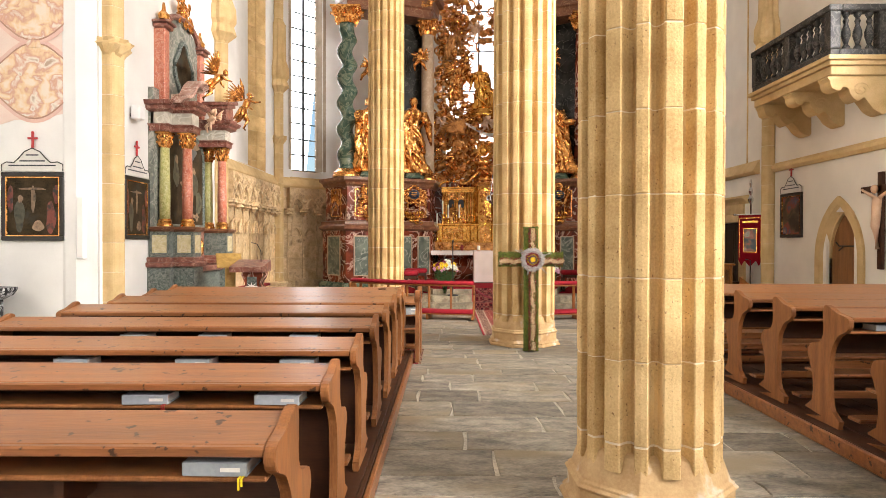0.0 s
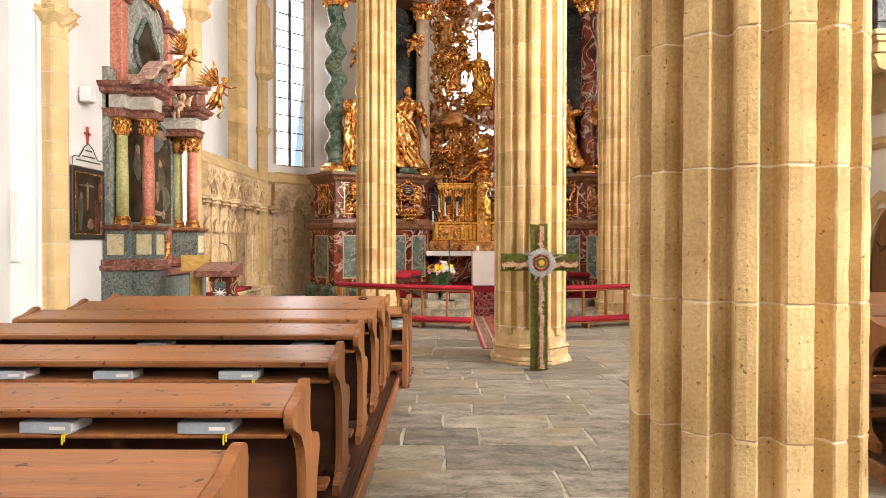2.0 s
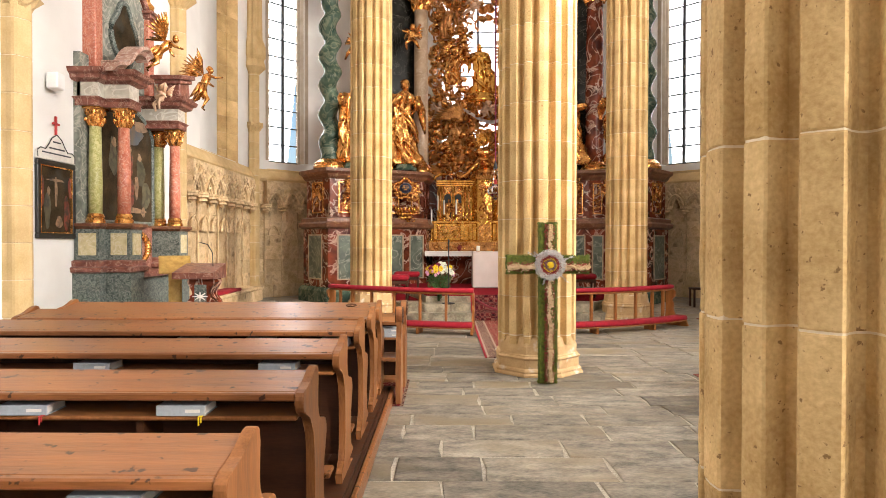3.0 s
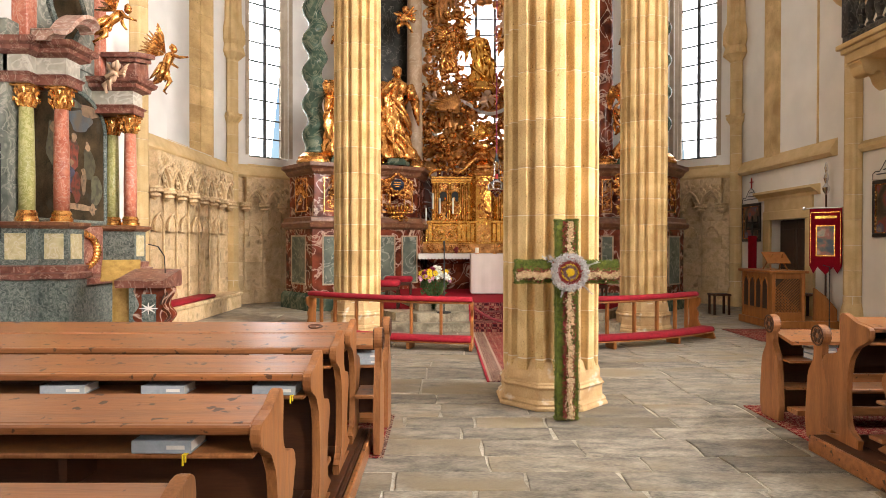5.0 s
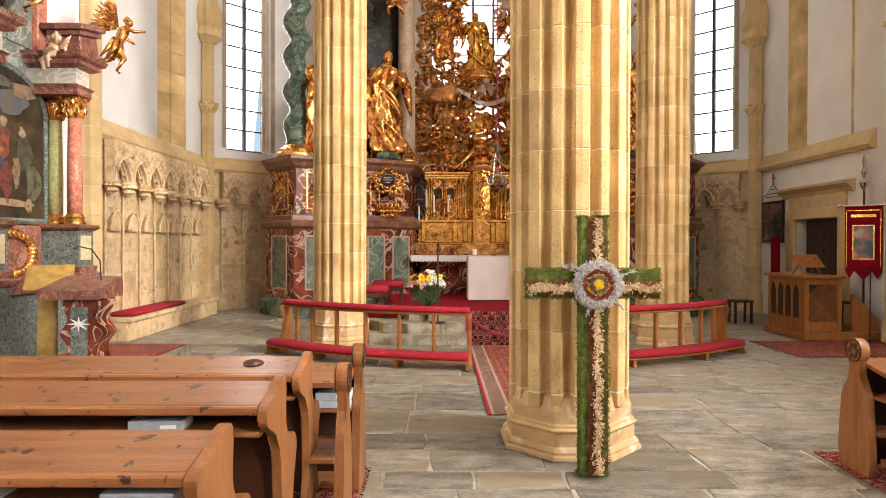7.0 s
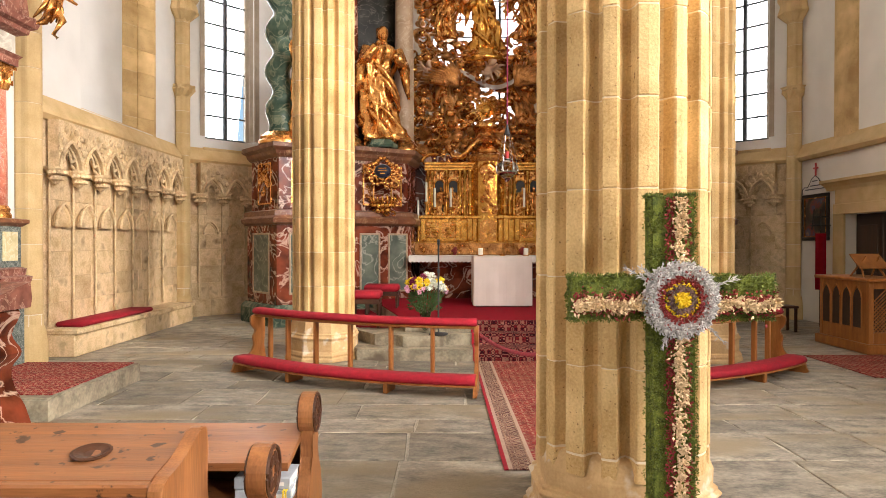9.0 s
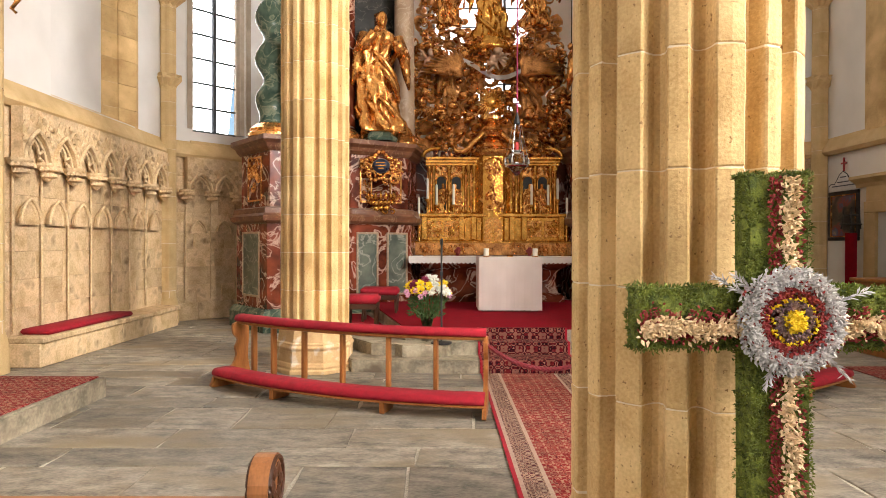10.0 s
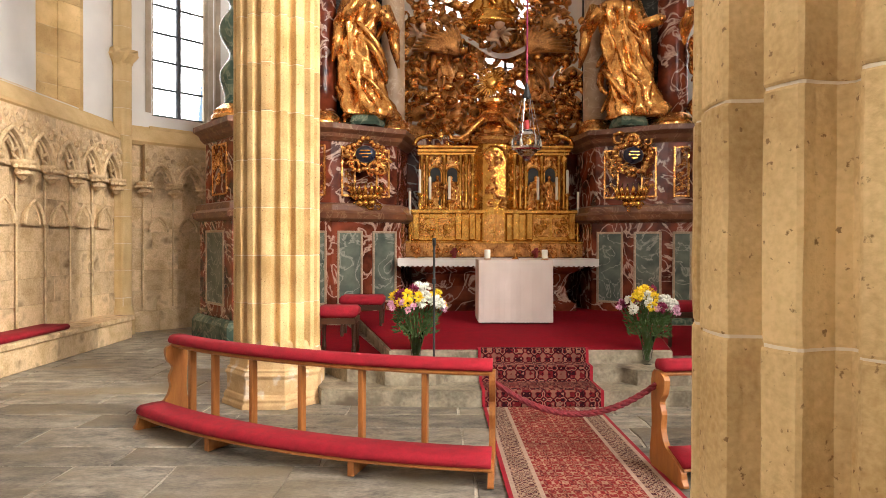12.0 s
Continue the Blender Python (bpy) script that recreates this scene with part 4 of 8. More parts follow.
def wooden_platform(name, x0, x1, y0, y1, label):
    t = thing(name, ((x0 + x1) / 2, (y0 + y1) / 2, 0), label, "platform")
    # Platform frame and planks are darkened in colour for shade between pews.
    part("frame", box(B(), x0 + 0.03, x1 - 0.03, y0 + 0.03, y1 - 0.03, 0, PLAT - 0.022), M_WOOD_DARK_SHADE, t, world_space=True)
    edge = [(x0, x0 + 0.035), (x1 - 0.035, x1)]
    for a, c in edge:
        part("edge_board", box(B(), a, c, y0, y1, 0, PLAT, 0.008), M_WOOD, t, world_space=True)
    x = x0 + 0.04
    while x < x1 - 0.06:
        part("plank", box(B(), x, min(x + 0.196, x1 - 0.04), y0, y1, PLAT - 0.022, PLAT - 0.001, 0.003), M_WOOD_DARK_SHADE, t, world_space=True)
        x += 0.2


wooden_platform("pew_platform", -3.75, -0.44, 1.3, 8.3, "low wooden pew platform on the stone floor")
wooden_platform("pew_platform", 2.87, 7.2, 1.8, 8.15, "low wooden pew platform on the stone floor")


def front_bench(at, length, side, label, gap=0.72, seat=True):
    """The foremost bench: two end panels with carved roundels, desk, shelf and seat."""
    t = thing("front_bench", at, label, "bench", "front benches")
    for i, y in enumerate((0.0, -gap)):
        out = smooth_line([(y - 0.15, 0.02), (y - 0.14, 0.45), (y - 0.12, 0.58), (y - 0.05, 0.68), (y - 0.06, 0.8), (y - 0.03, 0.83), (y + 0.03, 0.83), (y + 0.06, 0.8), (y + 0.05, 0.68), (y + 0.12, 0.56), (y + 0.14, 0.45), (y + 0.15, 0.02)], 3)
        p = part("end_panel", panel(B(), min(0, side * 0.05), max(0, side * 0.05), [(a, max(0, c)) for a, c in out]), M_WOOD_END, t)
        b = B()
        ring = [(q * 0.085 * math.cos(a), q * 0.085 * math.sin(a)) for q in (1,) for a in [2 * math.pi * j / 24 for j in range(24)]]
        prism(b, [(y + a, 0.85 + c) for a, c in ring], min(-side * 0.004, side * 0.054), max(-side * 0.004, side * 0.054), "x")
        part("roundel", b, M_WOOD_END, p, "carved rosette roundel")
        for sx in (-side * 0.006, side * 0.056):
            b = B()
            for j in range(6):
                a = math.pi * j / 3
                blob(b, (sx, y + 0.04 * math.cos(a), 0.85 + 0.04 * math.sin(a)), (0.008, 0.024, 0.024), 0, 1)
            tube(b, [(sx, y + 0.075 * math.cos(2 * math.pi * j / 24), 0.85 + 0.075 * math.sin(2 * math.pi * j / 24)) for j in range(25)], 0.007, 5)
            part("rosette", b, M_WOOD_DARK_SHADE, p)
    a, c = sorted((side * 0.05, side * length))
    part("front_board", box(B(), a, c, 0.02, 0.045, 0.05, 0.76), M_WOOD_DARK_SHADE, t)
    bm = B()
    prism(bm, [(-0.27, 0.7), (0.05, 0.765), (0.05, 0.79), (-0.27, 0.73)], a, c, "x")
    part("desk_board", bm, M_WOOD, t)
    part("shelf", box(B(), a, c, -0.24, 0.02, 0.54, 0.56), M_WOOD, t)
    part("step", box(B(), a, c, -0.36, -0.2, 0.12, 0.16), M_WOOD, t)
    part("lower_shelf", box(B(), a, c, -0.2, 0.02, 0.3, 0.32), M_WOOD, t)
    part("lock_plate", box(B(), side * 0.32 - 0.02, side * 0.32 + 0.02, 0.012, 0.02, 0.63, 0.68, 0.003), M_SILVERMETAL, t)
    if seat:
        part("seat", box(B(), a, c, -gap - 0.16, -gap + 0.17, 0.43, 0.46), M_WOOD, t)
        part("end_panel", box(B(), *sorted((side * (length - 0.05), side * length)), -gap - 0.18, 0.1, 0.0, 0.8, 0.006), M_WOOD_END, t)
    else:
        part("seat", box(B(), *sorted((side * 0.05, side * 0.185)), -gap - 0.16, -gap + 0.17, 0.43, 0.46, 0.005), M_WOOD, t)
    return t


front_bench((-0.36, 8.8, 0), 3.3, -1, "pine front bench with carved roundels on its ends", 0.68, False)
front_bench((3.03, 9.02, 0), 4.0, 1, "pine front bench with carved roundels on its ends")

# ---------- chancel: steps, rails, carpet ----------


def slab(name, outline, z0, z1, mat, label, category, kind="structure", bevel=0.015):
    b = B()
    prism(b, outline, z0, z1)
    bmesh.ops.bevel(b, geom=[e for e in b.edges if min(v.co.z for v in e.verts) > z1 - 0.001], offset=bevel, segments=2, affect="EDGES")
    return tagged(part(name, b, mat), label, category, kind=kind)


def mirrored(points):
    return points + [(2 * AXIS - x, y) for x, y in reversed(points)]


M_STEP = material("worn grey step stone", (0.15, 0.125, 0.085), (0.4, 0.34, 0.24), 0.7, scale=5, fine=30, bump=0.9, vary=0.08, spots=(0.12, 0.09, 0.06), spot_scale=3.0, spot_at=(0.54, 0.7))
slab("step_1", mirrored([(-2.3, 20.5), (-2.3, 17.2), (-1.2, 15.0), (-0.95, 14.5), (0.3, 14.42)]), 0, 0.15, M_STEP, "worn grey stone altar step", "step")
slab("step_2", mirrored([(-2.2, 20.5), (-2.2, 17.2), (-1.0, 15.2), (-0.75, 14.82), (-0.45, 14.78), (-0.35, 14.66), (0.15, 14.66), (0.25, 14.83), (0.4, 14.85)]), 0.15, 0.3, M_STEP, "worn grey stone altar step", "step")
slab("step_3", mirrored([(-1.2, 20.5), (-1.2, 18.6), (-0.34, 15.04)]), 0.3, 0.44, M_STEP, "worn grey stone altar step", "step")
slab("red_carpet", mirrored([(-1.15, 19.2), (-1.1, 18.2), (-0.32, 15.06)]), 0.441, 0.452, M_CARPET, "plain red carpet covering the altar platform", "carpet", "", 0.003)
slab("red_carpet", [(-2.0, 18.0), (-2.0, 17.2), (-1.05, 15.5), (-0.45, 15.5), (-1.2, 18.0)], 0.301, 0.311, M_CARPET, "plain red carpet on the lower altar step", "carpet", "", 0.003)
slab("red_carpet", [(2 * AXIS - x, y) for x, y in [(-2.0, 18.0), (-2.0, 17.2), (-1.05, 15.5), (-0.45, 15.5), (-1.2, 18.0)]], 0.301, 0.311, M_CARPET, "plain red carpet on the lower altar step", "carpet", "", 0.003)


def runner():
    """The patterned runner from the floor up over the steps."""
    t = thing("carpet_runner", (1.12, 12.4, 0), "red patterned carpet runner with pale borders, laid up the altar steps", "carpet")
    stairs = thing("stair_carpet", (1.17, 14.8, 0), "dark red patterned carpet laid over the altar steps", "carpet")
    steps = [(14.4, 0.012), (14.408, 0.15), (14.42, 0.163), (14.82, 0.163), (14.83, 0.17), (14.838, 0.3), (14.85, 0.313), (15.005, 0.313), (15.018, 0.32), (15.025, 0.44), (15.045, 0.464), (15.09, 0.464)]
    for a, c, m in ((0.62, 1.72, M_RUG_STAIR), (0.59, 0.62, M_RED), (1.72, 1.75, M_RED)):
        b = B()
        loft(b, [[(x, y, z) for y, z in steps] + [(x, y + 0.006, z - 0.006) for y, z in reversed(steps)] for x in (a, c)])
        part("tread_carpet" if m is M_RUG_STAIR else "edge", b, m, stairs, world_space=True)
    x0, x1 = 0.6, 1.69
    path = [(10.45, 0.012), (14.38, 0.012)]
    for nm, a, c, m, lift in (("field", x0 + 0.23, x1 - 0.23, M_RUG, 0), ("border", x0 + 0.06, x0 + 0.2, M_RUG_EDGE, 0), ("border", x1 - 0.2, x1 - 0.06, M_RUG_EDGE, 0), ("stripe", x0 + 0.03, x0 + 0.06, M_RUG_LINE, 0), ("stripe", x0 + 0.2, x0 + 0.23, M_RUG_LINE, 0), ("stripe", x1 - 0.06, x1 - 0.03, M_RUG_LINE, 0), ("stripe", x1 - 0.23, x1 - 0.2, M_RUG_LINE, 0), ("edge", x0, x0 + 0.03, M_RED, 0), ("edge", x1 - 0.03, x1, M_RED, 0)):
        b = B()
        loft(b, [[(x, y, z) for y, z in path] + [(x, y, z - 0.008) for y, z in reversed(path)] for x in (a, c)])
        part(nm, b, m, t, world_space=True)


runner()
RC = (1.12, 17.64)


def arc(r, a0, a1, n):
    return [(RC[0] + r * math.sin(a0 + (a1 - a0) * i / n), RC[1] - r * math.cos(a0 + (a1 - a0) * i / n)) for i in range(n + 1)]


def rail_cushion(bm, r0, r1, z0, z1, a0, a1, n=28):
    """A padded bar with round edges along an arc."""
    e = (z1 - z0) * 0.35
    prof = [(r0 + 0.01, z0), (r1 - 0.01, z0), (r1 + 0.004, z0 + e * 0.5), (r1 + 0.008, z0 + e * 1.2), (r1 - e * 0.25, z1 - e * 0.55), (r1 - e * 1.1, z1 - e * 0.08), ((r0 + r1) / 2, z1 + e * 0.06), (r0 + e * 1.1, z1 - e * 0.08), (r0 + e * 0.25, z1 - e * 0.55), (r0 - 0.008, z0 + e * 1.2), (r0 - 0.004, z0 + e * 0.5)]
    loft(bm, [[(RC[0] + r * math.sin(a), RC[1] - r * math.cos(a), z) for r, z in prof] for a in [a0 + (a1 - a0) * i / n for i in range(n + 1)]])
    return bm


def altar_rail(s, label):
    """A curved communion rail with a kneeling pad, on the left (-1) or right (1) of the runner."""
    t = thing("altar_rail", (RC[0] + s * 2.0, 13.0, 0), label, "altar rail", "altar rails")
    a0, a1 = s * 0.118, s * 0.72
    part("top_cushion", rail_cushion(B(), 4.83, 4.97, 0.69, 0.765, a0, a1), M_RED, t, "red velvet cushion", True, world_space=True)
    part("top_rail", rail_cushion(B(), 4.85, 4.95, 0.655, 0.692, a0, a1), M_OAK, t, world_space=True)
    part("kneeling_pad", rail_cushion(B(), 4.99, 5.24, 0.125, 0.205, a0, a1), M_RED, t, "red velvet kneeling pad", True, world_space=True)
    part("kneeling_board", rail_cushion(B(), 5.0, 5.23, 0.1, 0.127, a0, a1), M_OAK, t, world_space=True)
    part("bottom_rail", rail_cushion(B(), 4.87, 4.93, 0.075, 0.12, a0, a1), M_OAK, t, world_space=True)
    for f in (0.16, 0.32, 0.49, 0.65, 0.8, 0.91):
        a = a0 + (a1 - a0) * f
        b = B()
        box(b, -0.02, 0.02, -0.03, 0.03, 0.08, 0.66, 0.006, m=pose(RC[0] + 4.9 * math.sin(a), RC[1] - 4.9 * math.cos(a), 0, 0, 0, math.degrees(a)))
        part("baluster", b, M_OAK, t, world_space=True)
    for f in (0.3, 0.7):
        a = a0 + (a1 - a0) * f
        b = B()
        box(b, -0.025, 0.025, -0.12, 0.12, 0.0, 0.11, 0.006, m=pose(RC[0] + 5.1 * math.sin(a), RC[1] - 5.1 * math.cos(a), 0, 0, 0, math.degrees(a)))
        part("foot", b, M_OAK, t, world_space=True)
    out = smooth_line([(-0.08, 0.66), (0.09, 0.66), (0.09, 0.55), (0.04, 0.48), (0.07, 0.4), (0.06, 0.3), (0.12, 0.2), (0.3, 0.13), (0.34, 0.06), (0.33, 0.0), (-0.08, 0.0), (-0.08, 0.3)], 4)
    for a in (a0, a1):
        b = B()
        prism(b, [(-y, max(0, z)) for y, z in out], -0.02, 0.02, "x")
        bmesh.ops.transform(b, matrix=pose(RC[0] + 4.9 * math.sin(a), RC[1] - 4.9 * math.cos(a), 0, 0, 0, math.degrees(a)), verts=b.verts)
        part("end_panel", b, M_OAK, t, "scrolled wooden end", world_space=True)


altar_rail(-1, "curved oak altar rail with red velvet cushions")
altar_rail(1, "curved oak altar rail with red velvet cushions")
b = B()
p0, p1 = Vector((0.56, 12.8, 0.6)), Vector((1.7, 12.8, 0.6))
rope = [p0.lerp(p1, i / 40) + Vector((0, 0, -0.22 * 4 * (i / 40) * (1 - i / 40))) for i in range(41)]
for k in range(3):
    tube(b, [p + 0.012 * Vector((0, math.cos(i * 1.3 + k * 2.1), math.sin(i * 1.3 + k * 2.1))) for i, p in enumerate(rope)], 0.014, 6)
tagged(part("barrier_rope", b, M_ROPE), "twisted dark red barrier rope hung between the rails", "rope")

# ---------- high altar ----------
WING = [(-3.75, 18.85), (-2.9, 17.85), (-1.95, 18.3), (-1.5, 18.35), (-0.45, 18.95), (-0.3, 19.9), (-3.4, 20.3)]


def grow(poly, d):
    """Pushes an outline outward by d."""
    n, out = len(poly), []
    area = sum(poly[i][0] * poly[(i + 1) % n][1] - poly[(i + 1) % n][0] * poly[i][1] for i in range(n))
    sg = 1 if area > 0 else -1
    for i in range(n):
        p, a, c = (Vector(poly[i]), Vector(poly[i - 1]), Vector(poly[(i + 1) % n]))
        d1, d2 = (p - a).normalized(), (c - p).normalized()
        n1, n2 = Vector((d1.y, -d1.x)) * sg, Vector((d2.y, -d2.x)) * sg
        mid = n1 + n2
        mid = mid / max(0.35, mid.length_squared) * 2
        out.append((p.x + mid.x * d, p.y + mid.y * d))
    return out


def bands(plan, steps):
    """Stacks an outline at several offsets and heights."""
    b = B()
    return loft(b, [[(x, y, z) for x, y in grow(plan, d)] for d, z in steps])


def flip(points, s):
    return points if s < 0 else [(2 * AXIS - p[0], *p[1:]) for p in points]


def acanthus(b, at, w, h, seed, depth=0.04, count=14, face=(0, -1)):
    """Carved leafwork: curls and lobes over a field standing on edge."""
    rng = random.Random(seed)
    side = Vector((-face[1], face[0], 0))
    for i in range(count):
        u_, v_ = rng.uniform(-0.45, 0.45) * w, rng.uniform(-0.46, 0.46) * h
        c = Vector(at) + side * u_ + Vector((0, 0, v_))
        r = rng.uniform(0.1, 0.2) * min(w, h) + 0.01
        a0, sgn = rng.uniform(0, 6.28), rng.choice((-1, 1))
        path = []
        for k in range(9):
            q = r * (1 - k / 11)
            a = a0 + sgn * k * 0.75
            path.append(c + side * q * math.cos(a) + Vector((0, 0, q * math.sin(a))) + Vector((face[0], face[1], 0)) * depth * (0.3 + 0.5 * k / 8))
        tube(b, path, [r * 0.3 * (1 - k / 12) + 0.004 for k in range(9)], 5)
    return b


def wing(s):
    """One wing of the high altar's marble base, with inset panels and gilt ornament."""
    plan = flip(WING, s)
    t = thing("altar_base_wing", (AXIS + s * 3.2, 18.9, 0), "red marble altar wing with green panels and gilt ornament", "altar base", "altar wings")
    def add(nm, bm, m, label="", parent=None, sm=False):
        return part(nm, bm, m, parent or t, label, sm, world_space=True)
    add("plinth", bands(plan, [(0.12, 0), (0.12, 0.3), (0.08, 0.36), (0.04, 0.4)]), M_GREEN_MARBLE, "dark green marble plinth")
    add("lower_body", bands(plan, [(0.0, 0.4), (0.0, 1.9)]), M_RED_MARBLE)
    add("middle_cornice", bands(plan, [(0.02, 1.9), (0.1, 1.95), (0.12, 2.03), (0.06, 2.08), (0.05, 2.17), (-0.05, 2.2)]), M_TAN_MARBLE, "tan marble moulding")
    add("upper_body", bands(plan, [(-0.08, 2.2), (-0.08, 3.2)]), M_RED_MARBLE)
    add("top_cornice", bands(plan, [(-0.06, 3.18), (0.0, 3.24), (0.02, 3.3), (0.1, 3.36), (0.1, 3.44), (-0.05, 3.46)]), M_TAN_MARBLE, "tan marble cornice")
    faces = [(0, 1), (1, 2), (2, 3), (3, 4)]
    for i, j in faces:
        a, c = Vector(WING[i]), Vector(WING[j])
        d = (c - a)
        length = d.length
        d.normalize()
        nrm = Vector((d.y, -d.x))
        if length < 0.4:
            continue
        nn = 2 if length > 1.0 and i == 3 else 1
        for q in range(nn):
            cc = a + d * length * (q + 0.5) / nn
            w = length / nn * (0.5 if nn == 1 else 0.6)
            turn = math.degrees(math.atan2(d.y, d.x))
            for z0, z1, fill, rim in ((0.62, 1.72, M_PANEL_MARBLE, M_BEIGE_MARBLE), (2.34, 3.08, M_RED_MARBLE, M_GOLD)):
                off = 0.0 if z0 < 2 else -0.08
                w = length / nn * ((0.5 if nn == 1 else 0.6) if z0 < 2 else (0.4 if nn == 1 else 0.3))
                base = cc + nrm * off
                m = pose(base.x, base.y, 0, 0, 0, turn)
                fl = Matrix.Translation((2 * AXIS, 0, 0)) @ Matrix.Diagonal((-1, 1, 1, 1)) if s > 0 else Matrix.Identity(4)
                b = B()
                box(b, -w / 2, w / 2, -0.012, 0.0, z0, z1, 0.004, m=fl @ m)
                pn = add("inset_panel", b, fill)
                for x0, x1, y0, y1 in ((-w / 2 - 0.035, -w / 2, z0 - 0.035, z1 + 0.035), (w / 2, w / 2 + 0.035, z0 - 0.035, z1 + 0.035), (-w / 2, w / 2, z0 - 0.035, z0), (-w / 2, w / 2, z1, z1 + 0.035)):
                    b = B()
                    box(b, x0, x1, -0.025, 0.0, y0, y1, 0.005, m=fl @ m)
                    add("panel_frame", b, rim, parent=pn)
                if z0 > 2:
                    b = B()
                    acanthus(b, (0, -0.012, (z0 + z1) / 2), w * 0.75, z1 - z0, i * 7 + q, 0.03, 22)
                    bmesh.ops.transform(b, matrix=fl @ m, verts=b.verts)
                    add("gilt_scrollwork", b, M_GOLD)
    return t


def cartouche(at, s):
    t = thing("gilt_cartouche", at, "gilded scrolled cartouche round a dark oval with plain bars of lettering", "cartouche", "gilt cartouches")
    b = B()
    for i in range(26):
        a = 2 * math.pi * i / 26
        r = 0.27 + 0.04 * math.sin(5 * a)
        blob(b, (r * math.cos(a), -0.05 + 0.02 * math.sin(7 * a), r * 0.9 * math.sin(a)), (0.06, 0.05, 0.05), 0.5, 1)
    acanthus(b, (0, -0.02, 0), 0.75, 0.6, int(at[0] * 10), 0.06, 16)
    part("scroll_frame", b, M_GOLD, t, smooth=True)
    b = B()
    blob(b, (0, -0.06, 0.02), (0.17, 0.06, 0.14), 0, 2)
    o = part("oval", b, M_INKBLUE, t, "dark blue oval field", smooth=True)
    for k, w in ((0.05, 0.16), (0.0, 0.18), (-0.05, 0.1)):
        part("lettering_bar", box(B(), -w / 2, w / 2, -0.128, -0.116, 0.012 + k, 0.03 + k), M_GOLD_BRIGHT, o)


M_INKBLUE = material("blue black enamel", (0.012, 0.014, 0.03), (0.025, 0.03, 0.06), 0.3, bump=0.0)


def gilt_crown(at, owner):
    b = B()
    for i in range(9):
        a = math.pi * i / 8
        blob(b, (-0.2 * math.cos(a), -0.1 * math.sin(a) - 0.02, 0.0), (0.06, 0.05, 0.05), 0.4, 1)
        tube(b, [(-0.2 * math.cos(a), -0.1 * math.sin(a) - 0.02, 0.02), (-0.26 * math.cos(a), -0.14 * math.sin(a) - 0.02, 0.14), (-0.22 * math.cos(a), -0.13 * math.sin(a) - 0.02, 0.22)], [0.035, 0.03, 0.012], 5)
    for x in (-0.1, 0.0, 0.1):
        blob(b, (x, -0.08, -0.1), (0.07, 0.05, 0.06), 0.5, 1)
    acanthus(b, (0, -0.04, -0.05), 0.45, 0.3, int(at[0] * 9), 0.05, 10)
    o = part("gilt_crown", b, M_GOLD_BRIGHT, owner, "carved gilded crown ornament", smooth=True)
    o.matrix_basis = owner.matrix_basis.inverted() @ pose(*at)


def altar_column(at, z0, z1, r, mat, twist, label):
    """A marble column, straight or twisted, with gilt base and leaf capital."""
    t = thing("altar_column", (at[0], at[1], z0), label, "column", "altar columns")
    h = z1 - z0
    b = B()
    lathe(b, [(r * 1.5, 0), (r * 1.5, 0.06), (r * 1.35, 0.1), (r * 1.4, 0.14), (r * 1.15, 0.2), (r, 0.24)], 28)
    part("base", b, M_GOLD, t, "gilded column base")
    b = B()
    zs = [0.24 + (h - 0.64) * i / (90 if twist else 12) for i in range((90 if twist else 12) + 1)]
    rings = []
    for z in zs:
        f = (z - 0.24) / (h - 0.64)
        ph = 2 * math.pi * f * 5.6
        off = r * 0.26 * min(1, f * 8, (1 - f) * 8) if twist else 0
        rr = r * (0.86 if twist else 1.0) * (1 - 0.12 * f)
        rings.append([(off * math.cos(ph) + rr * math.cos(2 * math.pi * k / 28), off * math.sin(ph) + rr * math.sin(2 * math.pi * k / 28), z) for k in range(28)])
    loft(b, rings)
    part("shaft", b, mat, t, smooth=True)
    b = B()
    zc = h - 0.4
    lathe(b, [(r * 0.85, zc), (r * 0.95, zc + 0.1), (r * 1.15, zc + 0.25), (r * 1.45, zc + 0.38)], 20, wobble=lambda a, z: 1 + 0.1 * math.sin(8 * a))
    for ring, (rad, hh) in enumerate(((1.05, 0.12), (1.2, 0.24), (1.45, 0.34))):
        for i in range(8):
            a = 2 * math.pi * (i + 0.5 * (ring % 2)) / 8
            tube(b, [(r * 0.9 * math.cos(a), r * 0.9 * math.sin(a), zc + hh - 0.12), (r * rad * math.cos(a), r * rad * math.sin(a), zc + hh), (r * rad * 1.15 * math.cos(a), r * rad * 1.15 * math.sin(a), zc + hh + 0.01), (r * rad * 1.15 * math.cos(a), r * rad * 1.15 * math.sin(a), zc + hh - 0.05)], [0.05, 0.055, 0.04, 0.015], 5)
    box(b, -r * 1.5, r * 1.5, -r * 1.5, r * 1.5, zc + 0.38, zc + 0.44, 0.01)
    part("capital", b, M_GOLD, t, "gilded leaf capital")
    return t


